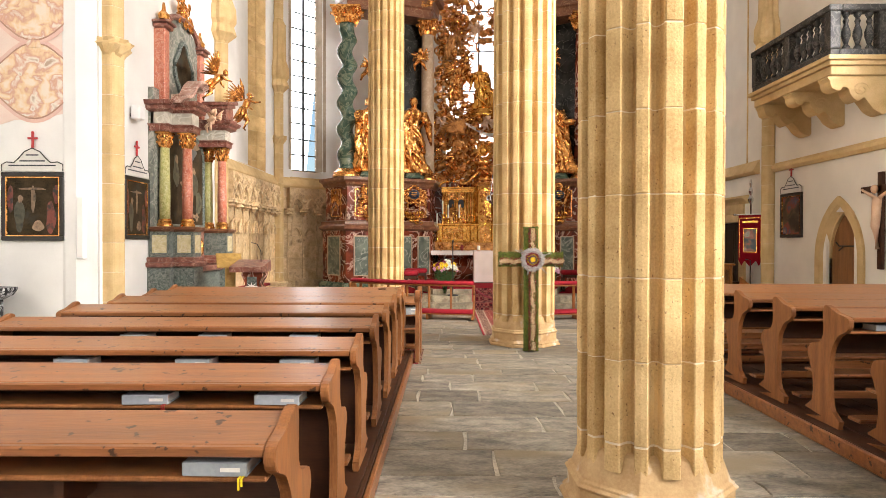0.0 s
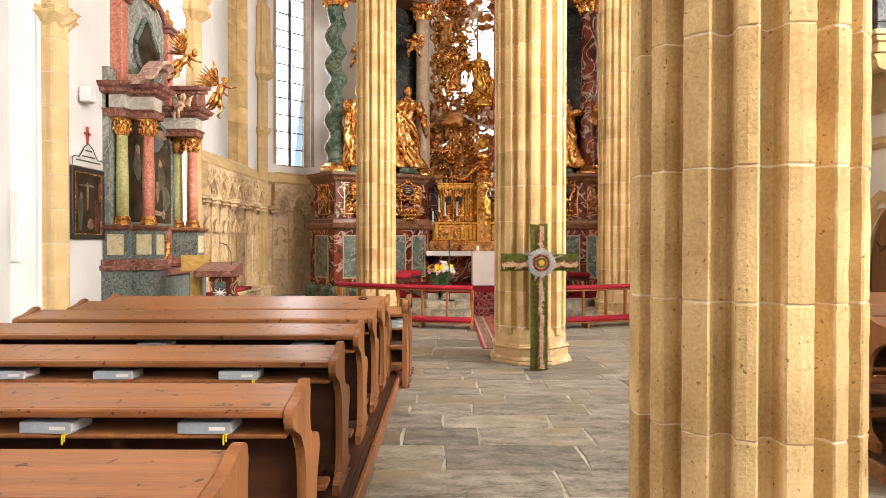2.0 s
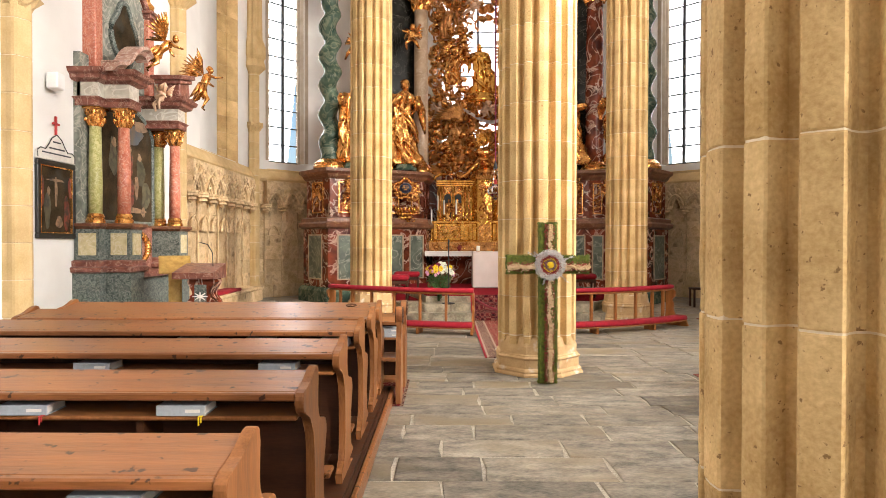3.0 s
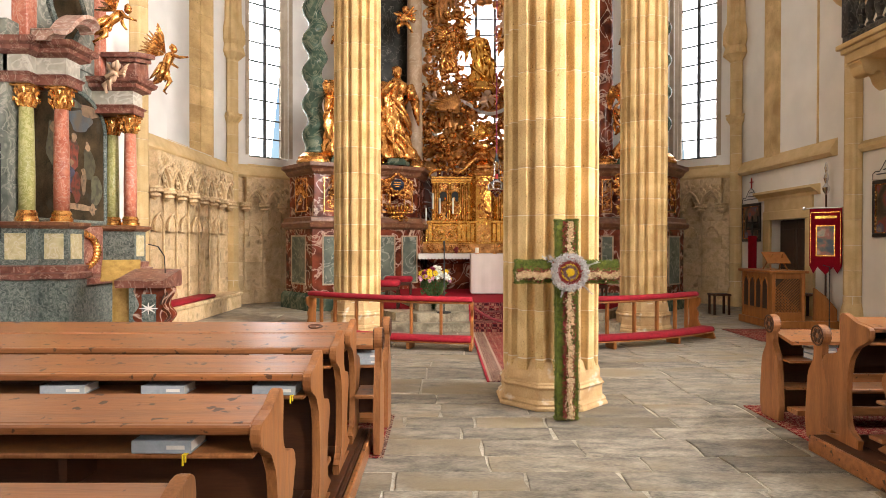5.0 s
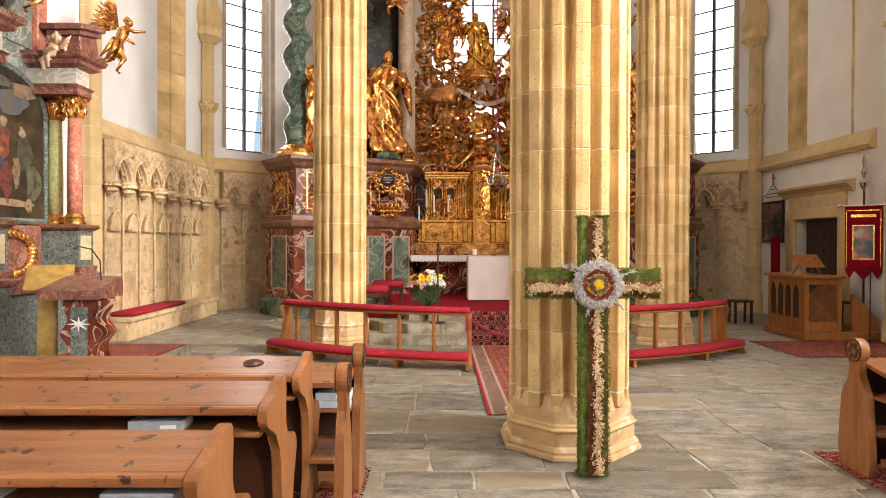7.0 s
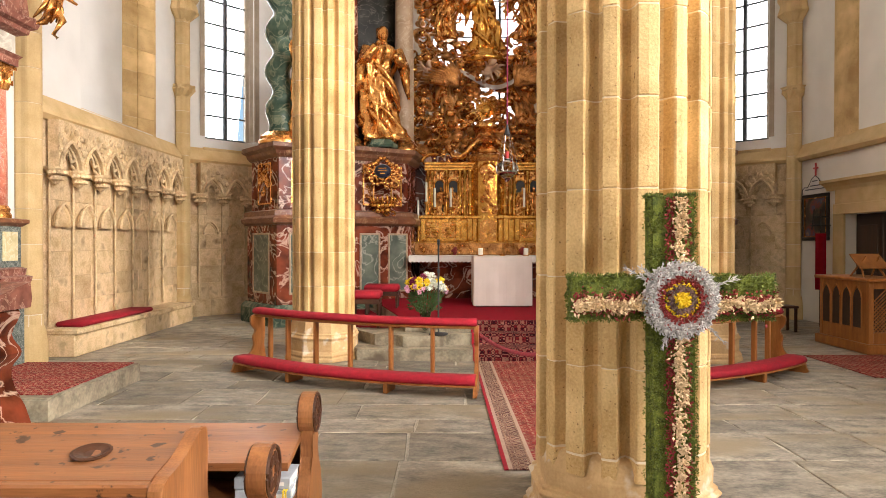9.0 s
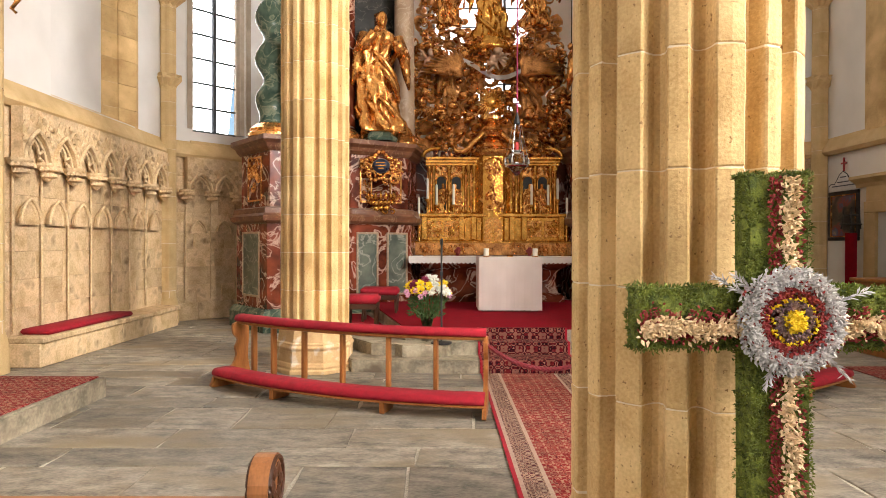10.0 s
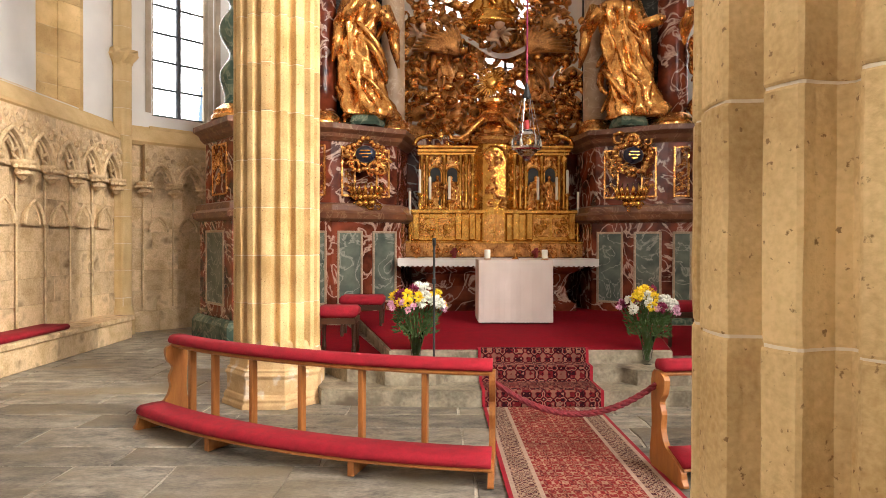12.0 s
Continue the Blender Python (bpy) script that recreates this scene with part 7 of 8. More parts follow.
def station(at, rz, w, h, seed, label, paint):
    """A black-framed picture under a white scalloped board with unreadable lines and a small cross."""
    t = thing("framed_picture", at, label, "picture", "framed pictures", rz=rz)
    b = B()
    for x0, x1, z0, z1 in ((-w / 2, w / 2, 0, 0.07), (-w / 2, w / 2, h - 0.07, h), (-w / 2, -w / 2 + 0.07, 0.07, h - 0.07), (w / 2 - 0.07, w / 2, 0.07, h - 0.07)):
        box(b, x0, x1, -0.05, 0, z0, z1, 0.01)
    part("frame", b, M_BLACKFRAME_SHADE, t)
    b = B()
    for x0, x1, z0, z1 in ((-w / 2 + 0.07, w / 2 - 0.07, 0.07, 0.085), (-w / 2 + 0.07, w / 2 - 0.07, h - 0.085, h - 0.07), (-w / 2 + 0.07, -w / 2 + 0.085, 0.085, h - 0.085), (w / 2 - 0.085, w / 2 - 0.07, 0.085, h - 0.085)):
        box(b, x0, x1, -0.045, -0.02, z0, z1)
    part("gilt_slip", b, M_GOLD, t)
    c = part("canvas", box(B(), -w / 2 + 0.085, w / 2 - 0.085, -0.022, -0.01, 0.085, h - 0.085), paint, t)
    if seed < 5:
        rng = random.Random(seed)
        for k, (x, z, sx, sz, m) in enumerate(((-0.22, 0.3, 0.08, 0.24, M_OLD_GREEN), (0.0, 0.55, 0.035, 0.2, M_OLD_PALE), (0.28, 0.28, 0.075, 0.24, M_OLD_RED), (0.08, 0.16, 0.09, 0.08, M_OLD_PALE), (0.0, 0.7, 0.22, 0.018, M_OLD_PALE), (-0.36, 0.55, 0.05, 0.2, M_OLD_RED), (0.37, 0.62, 0.05, 0.14, M_OLD_RED), (-0.2, 0.55, 0.04, 0.06, M_OLD_PALE))):
            b = B()
            prism(b, [(x * w + sx * w * math.cos(a) * (1 + 0.2 * math.sin(3 * a + k)), z * h + 0.06 + sz * h * math.sin(a)) for a in [2 * math.pi * i / 18 for i in range(18)]], -0.0245 - 0.0008 * k, -0.0225 - 0.0008 * k, "y")
            part("painted_shape", b, m, c)
    top = [(-w / 2, 0.0), (-w / 2, 0.1), (-w * 0.42, 0.14), (-w * 0.3, 0.13), (-w * 0.22, 0.2), (-w * 0.13, 0.3), (0, 0.36), (w * 0.13, 0.3), (w * 0.22, 0.2), (w * 0.3, 0.13), (w * 0.42, 0.14), (w / 2, 0.1), (w / 2, 0.0)]
    b = B()
    prism(b, [(x, h + 0.01 + z) for x, z in top], -0.04, -0.01, "y")
    hd = part("header_board", b, M_SIGN, t, "white scalloped header board")
    b = B()
    tube(b, [(x * 0.97, -0.04, h + 0.02 + z * 0.96) for x, z in top], 0.009, 5)
    part("rim", b, M_BLACKFRAME_SHADE, hd)
    for z, q in ((0.22, 0.2), (0.13, 0.4), (0.06, 0.75)):
        part("lettering_bar", box(B(), -q * w / 2, q * w / 2, -0.044, -0.04, h + 0.03 + z, h + 0.05 + z), M_INK, hd)
    b = B()
    box(b, -0.016, 0.016, -0.04, -0.015, h + 0.36, h + 0.62, 0.004)
    box(b, -0.075, 0.075, -0.04, -0.015, h + 0.5, h + 0.53, 0.004)
    part("small_cross", b, M_CROSSRED, t, "small red cross")
    return t


station((-6.3, 9.5, 1.57), 0, 0.96, 1.04, 1, "black-framed painting in faded reds and greens on the end wall", M_CANVAS)
station((WL, 10.6, 1.6), 90, 0.84, 1.05, 2, "black-framed painting in faded reds beside the side altar", M_CANVAS)
station((WR, 13.85, 1.68), -90, 0.86, 0.98, 7, "black-framed dark painting on the cream side wall", M_PAINT_DARK)
station((WR, 18.55, 1.62), -90, 0.86, 0.92, 8, "black-framed dark painting beside the sacristy door", M_PAINT_DARK)


M_FRESCO_LINE = material("brown fresco line", (0.42, 0.24, 0.17), (0.58, 0.38, 0.28), 0.9, scale=6, bump=0.0, vary=0.0)


def fresco():
    t = thing("wall_fresco", (-6.4, 9.5, 3.2), "faded pink and ochre fresco of two ringed scenes, broken off below", "fresco")
    rng = random.Random(4)
    low = [(-9.0, 2.95)] + [(-8.6 + 0.2 * i, 3.05 + 0.035 * i + rng.uniform(-0.05, 0.05)) for i in range(15)] + [(-5.62, 3.75)]
    b = B()
    prism(b, low + [(-5.6, 6.6), (-9.0, 6.6)], 9.494, 9.4985, "y")
    part("ground", b, M_FRESCO_FIELD, t, world_space=True)
    for z, rx, rz_, fwd in ((4.0, 0.62, 0.54, 0.0), (5.25, 0.68, 0.6, 0.012)):
        lob = [(-6.28 + rx * (1 + 0.06 * math.cos(4 * a)) * math.cos(a), z + rz_ * (1 + 0.06 * math.cos(4 * a)) * math.sin(a)) for a in [2 * math.pi * i / 40 for i in range(40)]]
        b = B()
        prism(b, [(-6.28 + (x + 6.28) * 1.12, z + (zz - z) * 1.12) for x, zz in lob], 9.4895 - fwd, 9.4935 - fwd, "y")
        o = part("band", b, M_FRESCO_RING, t, world_space=True)
        b = B()
        prism(b, lob, 9.4855 - fwd, 9.489 - fwd, "y")
        part("scene", b, M_FRESCO, t, world_space=True)
        b = B()
        tube(b, [(x, 9.487 - fwd, zz) for x, zz in lob + lob[:1]], 0.012, 4)
        part("outline", b, M_FRESCO_LINE, t, world_space=True)
    b = B()
    prism(b, [(-6.4, 4.5), (-6.16, 4.5), (-6.2, 4.65), (-6.14, 4.7), (-6.42, 4.7), (-6.36, 4.65)], 9.468, 9.472, "y")
    part("link", b, M_FRESCO, t, world_space=True)


fresco()

# ---------- south wall: balcony, doors, ambo ----------


def balcony():
    t = thing("balcony", (7.1, 12.2, 4.45), "cream stone balcony on scrolled brackets with a dark balustrade", "balcony")
    def add(nm, bm, m, label="", parent=None):
        return part(nm, bm, m, parent or t, label, world_space=True)
    x0, x1, y0, y1 = 6.6, WR - 0.002, 10.85, 13.55
    b = B()
    for d, za, zb in ((0.0, 4.46, 4.62), (0.05, 4.62, 4.7), (0.1, 4.7, 4.78)):
        box(b, x0 - d, x1, y0 - d, y1 + d, za, zb, 0.012)
    add("slab", b, M_TRIM)
    prof = smooth_line([(WR - 0.002, 4.46), (6.66, 4.46), (6.62, 4.36), (6.66, 4.24), (6.78, 4.2), (6.84, 4.26), (6.93, 4.24), (6.98, 4.12), (7.1, 4.02), (7.2, 4.08), (7.28, 4.0), (7.4, 3.86), (WR - 0.002, 3.84)], 4)
    prof = [(min(x, WR - 0.002), min(z, 4.458)) for x, z in prof]
    for y in (11.05, 12.2, 13.3):
        b = B()
        prism(b, prof, y - 0.15, y + 0.15, "y")
        br = add("bracket", b, M_TRIM, "scrolled stone bracket")
        for s in (-1, 1):
            b = B()
            tube(b, [(7.15 + 0.15 * (1 - k / 18) * math.cos(k * 0.7), y + s * 0.15, 4.22 + 0.13 * (1 - k / 18) * math.sin(k * 0.7)) for k in range(17)], 0.012, 5)
            add("spiral", b, M_TRIM, parent=br)
    b = B()
    box(b, x0 - 0.03, x0 + 0.13, y0 - 0.03, y1 + 0.03, 4.785, 4.9, 0.01)
    box(b, x0 + 0.13, x1, y0 - 0.03, y0 + 0.13, 4.785, 4.9, 0.01)
    add("bottom_rail", b, M_DARKSTONE, "dark stone rail")
    b = B()
    box(b, x0 - 0.06, x0 + 0.16, y0 - 0.06, y1 + 0.06, 5.54, 5.66, 0.02)
    box(b, x0 + 0.16, x1, y0 - 0.06, y0 + 0.16, 5.54, 5.66, 0.02)
    add("top_rail", b, M_DARKSTONE, "dark stone rail")
    for x, y in ((x0 + 0.05, y0 + 0.05), (x0 + 0.05, 12.2), (x0 + 0.05, y1 - 0.05), (x1 - 0.1, y0 + 0.05)):
        add("post", box(B(), x - 0.09, x + 0.09, y - 0.09, y + 0.09, 4.9, 5.54, 0.01), M_DARKSTONE)
    bal = None
    spots = [(x0 + 0.05, y0 + 0.3 + 0.2 * i) for i in range(5)] + [(x0 + 0.05, 12.42 + 0.2 * i) for i in range(5)] + [(x0 + 0.28 + 0.2 * i, y0 + 0.05) for i in range(4)]
    for x, y in spots:
        if bal is None:
            b = B()
            lathe(b, [(0.06, 0), (0.06, 0.05), (0.03, 0.09), (0.075, 0.24), (0.07, 0.32), (0.032, 0.44), (0.05, 0.5), (0.03, 0.54), (0.06, 0.6), (0.06, 0.64)], 12)
            bal = part("baluster", b, M_DARKSTONE, t)
            bal.matrix_basis = t.matrix_basis.inverted() @ pose(x, y, 4.9)
        else:
            again(bal, t, t.matrix_basis.inverted() @ pose(x, y, 4.9))
    return t


balcony()


def gothic_door():
    yc = 12.17
    t = thing("door_1", (WR, yc, 0), "low brown plank door in a pointed stone surround", "door", kind="structure")
    outer = [(yc + x, 1.25 + z) for x, z in pointed_arch(1.5, 1.22, 10)]
    inner = [(yc + x, 1.25 + z) for x, z in pointed_arch(0.86, 0.9, 10)]
    b = B()
    ro = [(yc - 0.75, 0.0)] + outer + [(yc + 0.75, 0.0)]
    ri = [(yc - 0.43, 0.0)] + inner + [(yc + 0.43, 0.0)]
    mid = [((a[0] + c[0]) / 2, (a[1] + c[1]) / 2) for a, c in zip(ro, ri)]
    loft(b, [[(WR - 0.002, y, z) for y, z in ro], [(WR - 0.05, y, z) for y, z in ro], [(WR - 0.05, y, z) for y, z in mid], [(WR + 0.06, y * 0.7 + m_[0] * 0.3, z * 0.7 + m_[1] * 0.3) for (y, z), m_ in zip(ri, mid)], [(WR + 0.06, y, z) for y, z in ri], [(WR + 0.3, y, z) for y, z in ri]], closed=False, caps=False)
    part("surround", b, M_TRIM, t, "pointed ochre stone surround", world_space=True)
    for i in range(4):
        y = yc - 0.47 + 0.235 * i
        part("plank", box(B(), WR + 0.12, WR + 0.16, y + 0.003, y + 0.232, 0.0, 2.2), M_BROWN_DOOR, t, world_space=True)
    for z in (0.6, 1.5):
        b = B()
        tube(b, [(WR + 0.11, yc - 0.42, z), (WR + 0.11, yc + 0.2, z), (WR + 0.11, yc + 0.3, z + 0.08)], 0.014, 5)
        tube(b, [(WR + 0.11, yc + 0.05, z), (WR + 0.11, yc + 0.2, z - 0.09)], 0.012, 5)
        part("strap_hinge", b, M_BLACK, t, world_space=True)


gothic_door()


def sacristy_door():
    t = thing("door_2", (WR, 16.97, 0), "dark panelled sacristy door in an ochre stone frame with cornice", "door", kind="structure")
    def add(nm, bm, m, label=""):
        return part(nm, bm, m, t, label, world_space=True)
    b = B()
    box(b, WR - 0.06, WR + 0.02, 15.98, 16.27, 0, 2.1, 0.012)
    box(b, WR - 0.06, WR + 0.02, 17.67, 17.96, 0, 2.1, 0.012)
    box(b, WR - 0.06, WR + 0.02, 15.98, 17.96, 2.1, 2.3, 0.012)
    add("stone_frame", b, M_TRIM)
    add("frieze", box(B(), WR - 0.05, WR + 0.0, 16.05, 17.9, 2.3, 2.58), M_TRIM)
    b = B()
    moulding(b, [(WR, 18.15), (WR, 15.83)], [(-0.01, 2.56), (0.06, 2.56), (0.08, 2.62), (0.16, 2.68), (0.2, 2.7), (0.2, 2.75), (-0.01, 2.78)])
    add("cornice", b, M_TRIM)
    for y0, y1 in ((16.27, 16.96), (16.98, 17.67)):
        leaf = add("door_leaf", box(B(), WR + 0.2, WR + 0.25, y0, y1, 0.0, 2.1, 0.006), M_WOOD_BLACK, "dark brown door leaf")
        for z0, z1 in ((0.2, 0.9), (1.05, 1.9)):
            part("panel", box(B(), WR + 0.185, WR + 0.2, y0 + 0.1, y1 - 0.1, z0, z1, 0.01), M_WOOD_BLACK, leaf, world_space=True)


M_WOOD_BLACK = material("nearly black oak", (0.03, 0.017, 0.01), (0.06, 0.035, 0.02), 0.45, scale=5, bump=0.15, stretch=(3, 3, 0.3))
sacristy_door()


def ambo():
    t = thing("wooden_ambo", (6.5, 15.5, 0), "golden oak ambo with lattice front and carved side", "ambo")
    def add(nm, bm, m=M_OAK, label="", parent=None):
        return part(nm, bm, m, parent or t, label, world_space=True)
    x0, x1, y0, y1 = 6.18, 6.8, 14.95, 16.1
    add("base", box(B(), x0 - 0.05, 7.42, y0 - 0.05, y1 + 0.05, 0, 0.14, 0.015))
    for x, y in ((x0, y0), (x1 - 0.07, y0), (x0, y1 - 0.07), (x1 - 0.07, y1 - 0.07)):
        add("corner_post", box(B(), x, x + 0.07, y, y + 0.07, 0.14, 1.02, 0.006))
    add("front_frame", box(B(), x0 + 0.07, x1 - 0.07, y0 + 0.01, y0 + 0.05, 0.14, 0.3, 0.004))
    add("front_frame", box(B(), x0 + 0.07, x1 - 0.07, y0 + 0.01, y0 + 0.05, 0.92, 1.02, 0.004))
    b = B()
    n = 9
    for i in range(-8, 10):
        for sg in (-1, 1):
            p0 = x0 + 0.07 + (x1 - x0 - 0.14) * i / n
            xa, za, xb, zb = p0, 0.3, p0 + sg * 0.62, 0.92
            ts = []
            for lim in (x0 + 0.08, x1 - 0.08):
                ts.append((lim - xa) / (xb - xa))
            ta, tb = max(0, min(ts)), min(1, max(ts))
            if tb - ta > 0.05:
                y = y0 + (0.025 if sg > 0 else 0.037)
                tube(b, [(xa + (xb - xa) * ta, y, za + (zb - za) * ta), (xa + (xb - xa) * tb, y, za + (zb - za) * tb)], 0.009, 4)
    add("lattice", b, M_OAK, "diagonal wooden lattice")
    add("front_back", box(B(), x0 + 0.07, x1 - 0.07, y0 + 0.08, y0 + 0.1, 0.3, 0.92), M_WOOD_BLACK)
    add("side_panel", box(B(), x0 + 0.015, x0 + 0.04, y0 + 0.07, y1 - 0.07, 0.14, 1.02))
    for i in range(4):
        y = y0 + 0.15 + 0.24 * i
        b = B()
        prism(b, [(y + 0.12 + px, 0.75 + pz) for px, pz in pointed_arch(0.17, 0.17, 5)] + [(y + 0.205, 0.35), (y + 0.035, 0.35)], x0 + 0.008, x0 + 0.014, "x")
        add("tracery_light", b, M_WOOD_BLACK)
        b = B()
        tube(b, [(x0 + 0.01, y + 0.02, 0.33)] + [(x0 + 0.01, y + 0.12 + px, 0.75 + pz) for px, pz in pointed_arch(0.2, 0.2, 5)] + [(x0 + 0.01, y + 0.22, 0.33)], 0.012, 5)
        add("tracery", b)
    add("far_panel", box(B(), x0 + 0.07, x1 - 0.07, y1 - 0.05, y1 - 0.01, 0.14, 1.02))
    b = B()
    box(b, x0 - 0.06, x1 + 0.04, y0 - 0.06, y1 + 0.06, 1.02, 1.07, 0.012)
    add("top", b)
    b = B()
    for q in (-0.16, 0.16):
        tube(b, [(6.5 + q, 15.3, 1.07), (6.5 + q * 0.6, 15.5, 1.34)], 0.014, 6)
        tube(b, [(6.5 + q, 15.6, 1.07), (6.5 + q * 0.6, 15.35, 1.38)], 0.014, 6)
    box(b, -0.22, 0.22, -0.16, 0.16, -0.008, 0.008, m=pose(6.5, 15.42, 1.3, 40, 0, 0))
    add("book_rest", b, M_OAK, "folding wooden book rest")
    b = B()
    prism(b, [(7.0, 0.14), (7.42, 0.14), (7.42, 0.35), (7.2, 0.6), (7.0, 0.75)], 15.0, 15.06, "y")
    add("stair_side", b)
    return t


ambo()
t = thing("music_stand", (7.12, 14.75, 0), "thin black stand beside the ambo", "stand")
part("pole", tube(B(), [(0, 0, 0.02), (0, 0, 1.15), (-0.12, 0, 1.18)], 0.011, 8), M_BLACK, t)
part("base", lathe(B(), [(0.14, 0), (0.14, 0.02), (0.02, 0.04)], 16), M_BLACK, t)
t = thing("chair", (7.15, 15.6, 0.142), "dark wooden chair behind the ambo", "chair")
part("seat", box(B(), -0.2, 0.2, -0.2, 0.2, 0.42, 0.46, 0.01), M_WOOD_DARK_SHADE, t)
for x, y in ((-0.17, -0.17), (0.17, -0.17), (-0.17, 0.17), (0.17, 0.17)):
    part("leg", box(B(), x - 0.02, x + 0.02, y - 0.02, y + 0.02, 0, 0.42), M_WOOD_DARK_SHADE, t)
t = thing("stool", (6.25, 17.3, 0), "small dark wooden stool", "stool")
part("seat", box(B(), -0.2, 0.2, -0.17, 0.17, 0.42, 0.46, 0.01), M_WOOD_DARK_SHADE, t)
for x, y in ((-0.16, -0.13), (0.16, -0.13), (-0.16, 0.13), (0.16, 0.13)):
    part("leg", box(B(), x - 0.02, x + 0.02, y - 0.02, y + 0.02, 0, 0.42), M_WOOD_DARK_SHADE, t)


def banner():
    t = thing("procession_banner", (7.38, 15.3, 0), "red fringed procession banner with a framed picture on a pole", "banner", rz=-42)
    part("pole", tube(B(), [(0, 0.03, 0), (0, 0.03, 2.55)], 0.018, 8), M_WOOD_DARK_SHADE, t)
    b = B()
    tube(b, [(-0.34, 0, 2.25), (0.34, 0, 2.25)], 0.018, 8)
    for s in (-1, 1):
        blob(b, (s * 0.36, 0, 2.25), 0.04, 0.1, 1)
    part("crossbar", b, M_SILVERMETAL, t)
    b = B()
    pts = [(-0.27, 2.24), (0.27, 2.24), (0.27, 1.15), (0.2, 1.0), (0.13, 1.13), (0.0, 0.98), (-0.13, 1.13), (-0.2, 1.0), (-0.27, 1.15)]
    prism(b, pts, -0.012, 0.0, "y")
    cl = part("cloth", b, M_CARPET, t, "deep red cloth with cut lower edge")
    part("picture", box(B(), -0.14, 0.14, -0.02, -0.013, 1.35, 1.9, 0.003), M_PAINT_CRUC, cl)
    b = B()
    for x0, x1, z0, z1 in ((-0.16, 0.16, 1.9, 1.92), (-0.16, 0.16, 1.33, 1.35), (-0.16, -0.14, 1.35, 1.9), (0.14, 0.16, 1.35, 1.9), (-0.24, 0.24, 2.16, 2.175), (-0.25, -0.24, 1.2, 2.16), (0.24, 0.25, 1.2, 2.16)):
        box(b, x0, x1, -0.022, -0.012, z0, z1)
    part("gold_braid", b, M_GOLD_BRIGHT, cl)
    part("lettering_bar", box(B(), -0.18, 0.18, -0.016, -0.012, 2.05, 2.1), M_GOLD_BRIGHT, cl)
    b = B()
    lathe(b, [(0.015, 2.5), (0.06, 2.58), (0.07, 2.64), (0.02, 2.72), (0.05, 2.82), (0.02, 2.92), (0.035, 3.02), (0.01, 3.12)], 12, (0, 0.03, 0))
    part("finial", b, M_SILVERMETAL, t, "silver finial")


banner()
t = thing("wall_candle_ring", (WR - 0.35, 17.85, 1.9), "black wrought iron candle ring by the door", "candle holder")
b = B()
tube(b, [(0.16 * math.cos(2 * math.pi * i / 20), 0.16 * math.sin(2 * math.pi * i / 20), 0) for i in range(21)], 0.012, 5)
tube(b, [(0.12 * math.cos(2 * math.pi * i / 20), 0.12 * math.sin(2 * math.pi * i / 20), 0.16) for i in range(21)], 0.012, 5)
for i in range(6):
    a = math.pi * i / 3
    tube(b, [(0.16 * math.cos(a), 0.16 * math.sin(a), -0.08), (0.12 * math.cos(a), 0.12 * math.sin(a), 0.3)], 0.012, 5)
tube(b, [(0.0, 0, -1.9), (0.0, 0, 0.1)], 0.016, 6)
tube(b, [(-0.15, 0, 0), (0.15, 0, 0)], 0.012, 5)
part("iron_work", b, M_BLACK, t)
b = B()
prism(b, [(-0.06 + 0.03 * math.sin(i), -0.05 + 0.1 * i / 8) for i in range(9)] + [(0.06 + 0.02 * math.sin(i), 0.05 - 0.1 * i / 8) for i in range(9)], -1.2, -0.15)
part("cloth", b, M_CARPET, t, "narrow dark red cloth")
t = thing("crucifix", (WR - 0.02, 10.95, 1.1), "dark wooden wall crucifix with a pale carved figure", "crucifix")
b = B()
box(b, -0.06, 0.0, -0.06, 0.06, 0, 1.7, 0.006)
box(b, -0.06, 0.0, -0.5, 0.5, 1.36, 1.47, 0.006)
part("cross", b, M_WOOD_DARK_SHADE, t)
b = B()
tube(b, [(-0.09, 0, 0.35), (-0.12, 0.02, 0.75), (-0.1, 0, 1.25)], [0.04, 0.07, 0.08], 8)
blob(b, (-0.13, 0.03, 1.4), (0.06, 0.06, 0.08), 0.1, 2)
for s in (-1, 1):
    tube(b, [(-0.1, 0, 1.22), (-0.09, s * 0.42, 1.42)], [0.035, 0.02], 6)
part("carved_figure", b, M_FLESH, t, smooth=True)
t = thing("iron_candle_stand", (4.75, 17.4, 0), "tall black wrought iron candle stand", "candle stand")
part("pole", tube(B(), [(0, 0, 0), (0, 0, 1.75)], 0.02, 8), M_BLACK, t)
b = B()
for z, r in ((1.5, 0.1), (1.62, 0.14), (1.75, 0.1)):
    tube(b, [(r * math.cos(2 * math.pi * i / 14), r * math.sin(2 * math.pi * i / 14), z) for i in range(15)], 0.012, 5)
part("rings", b, M_BLACK, t)
part("foot", lathe(B(), [(0.2, 0), (0.2, 0.03), (0.03, 0.12)], 12), M_BLACK, t)

# ---------- the flower cross ----------


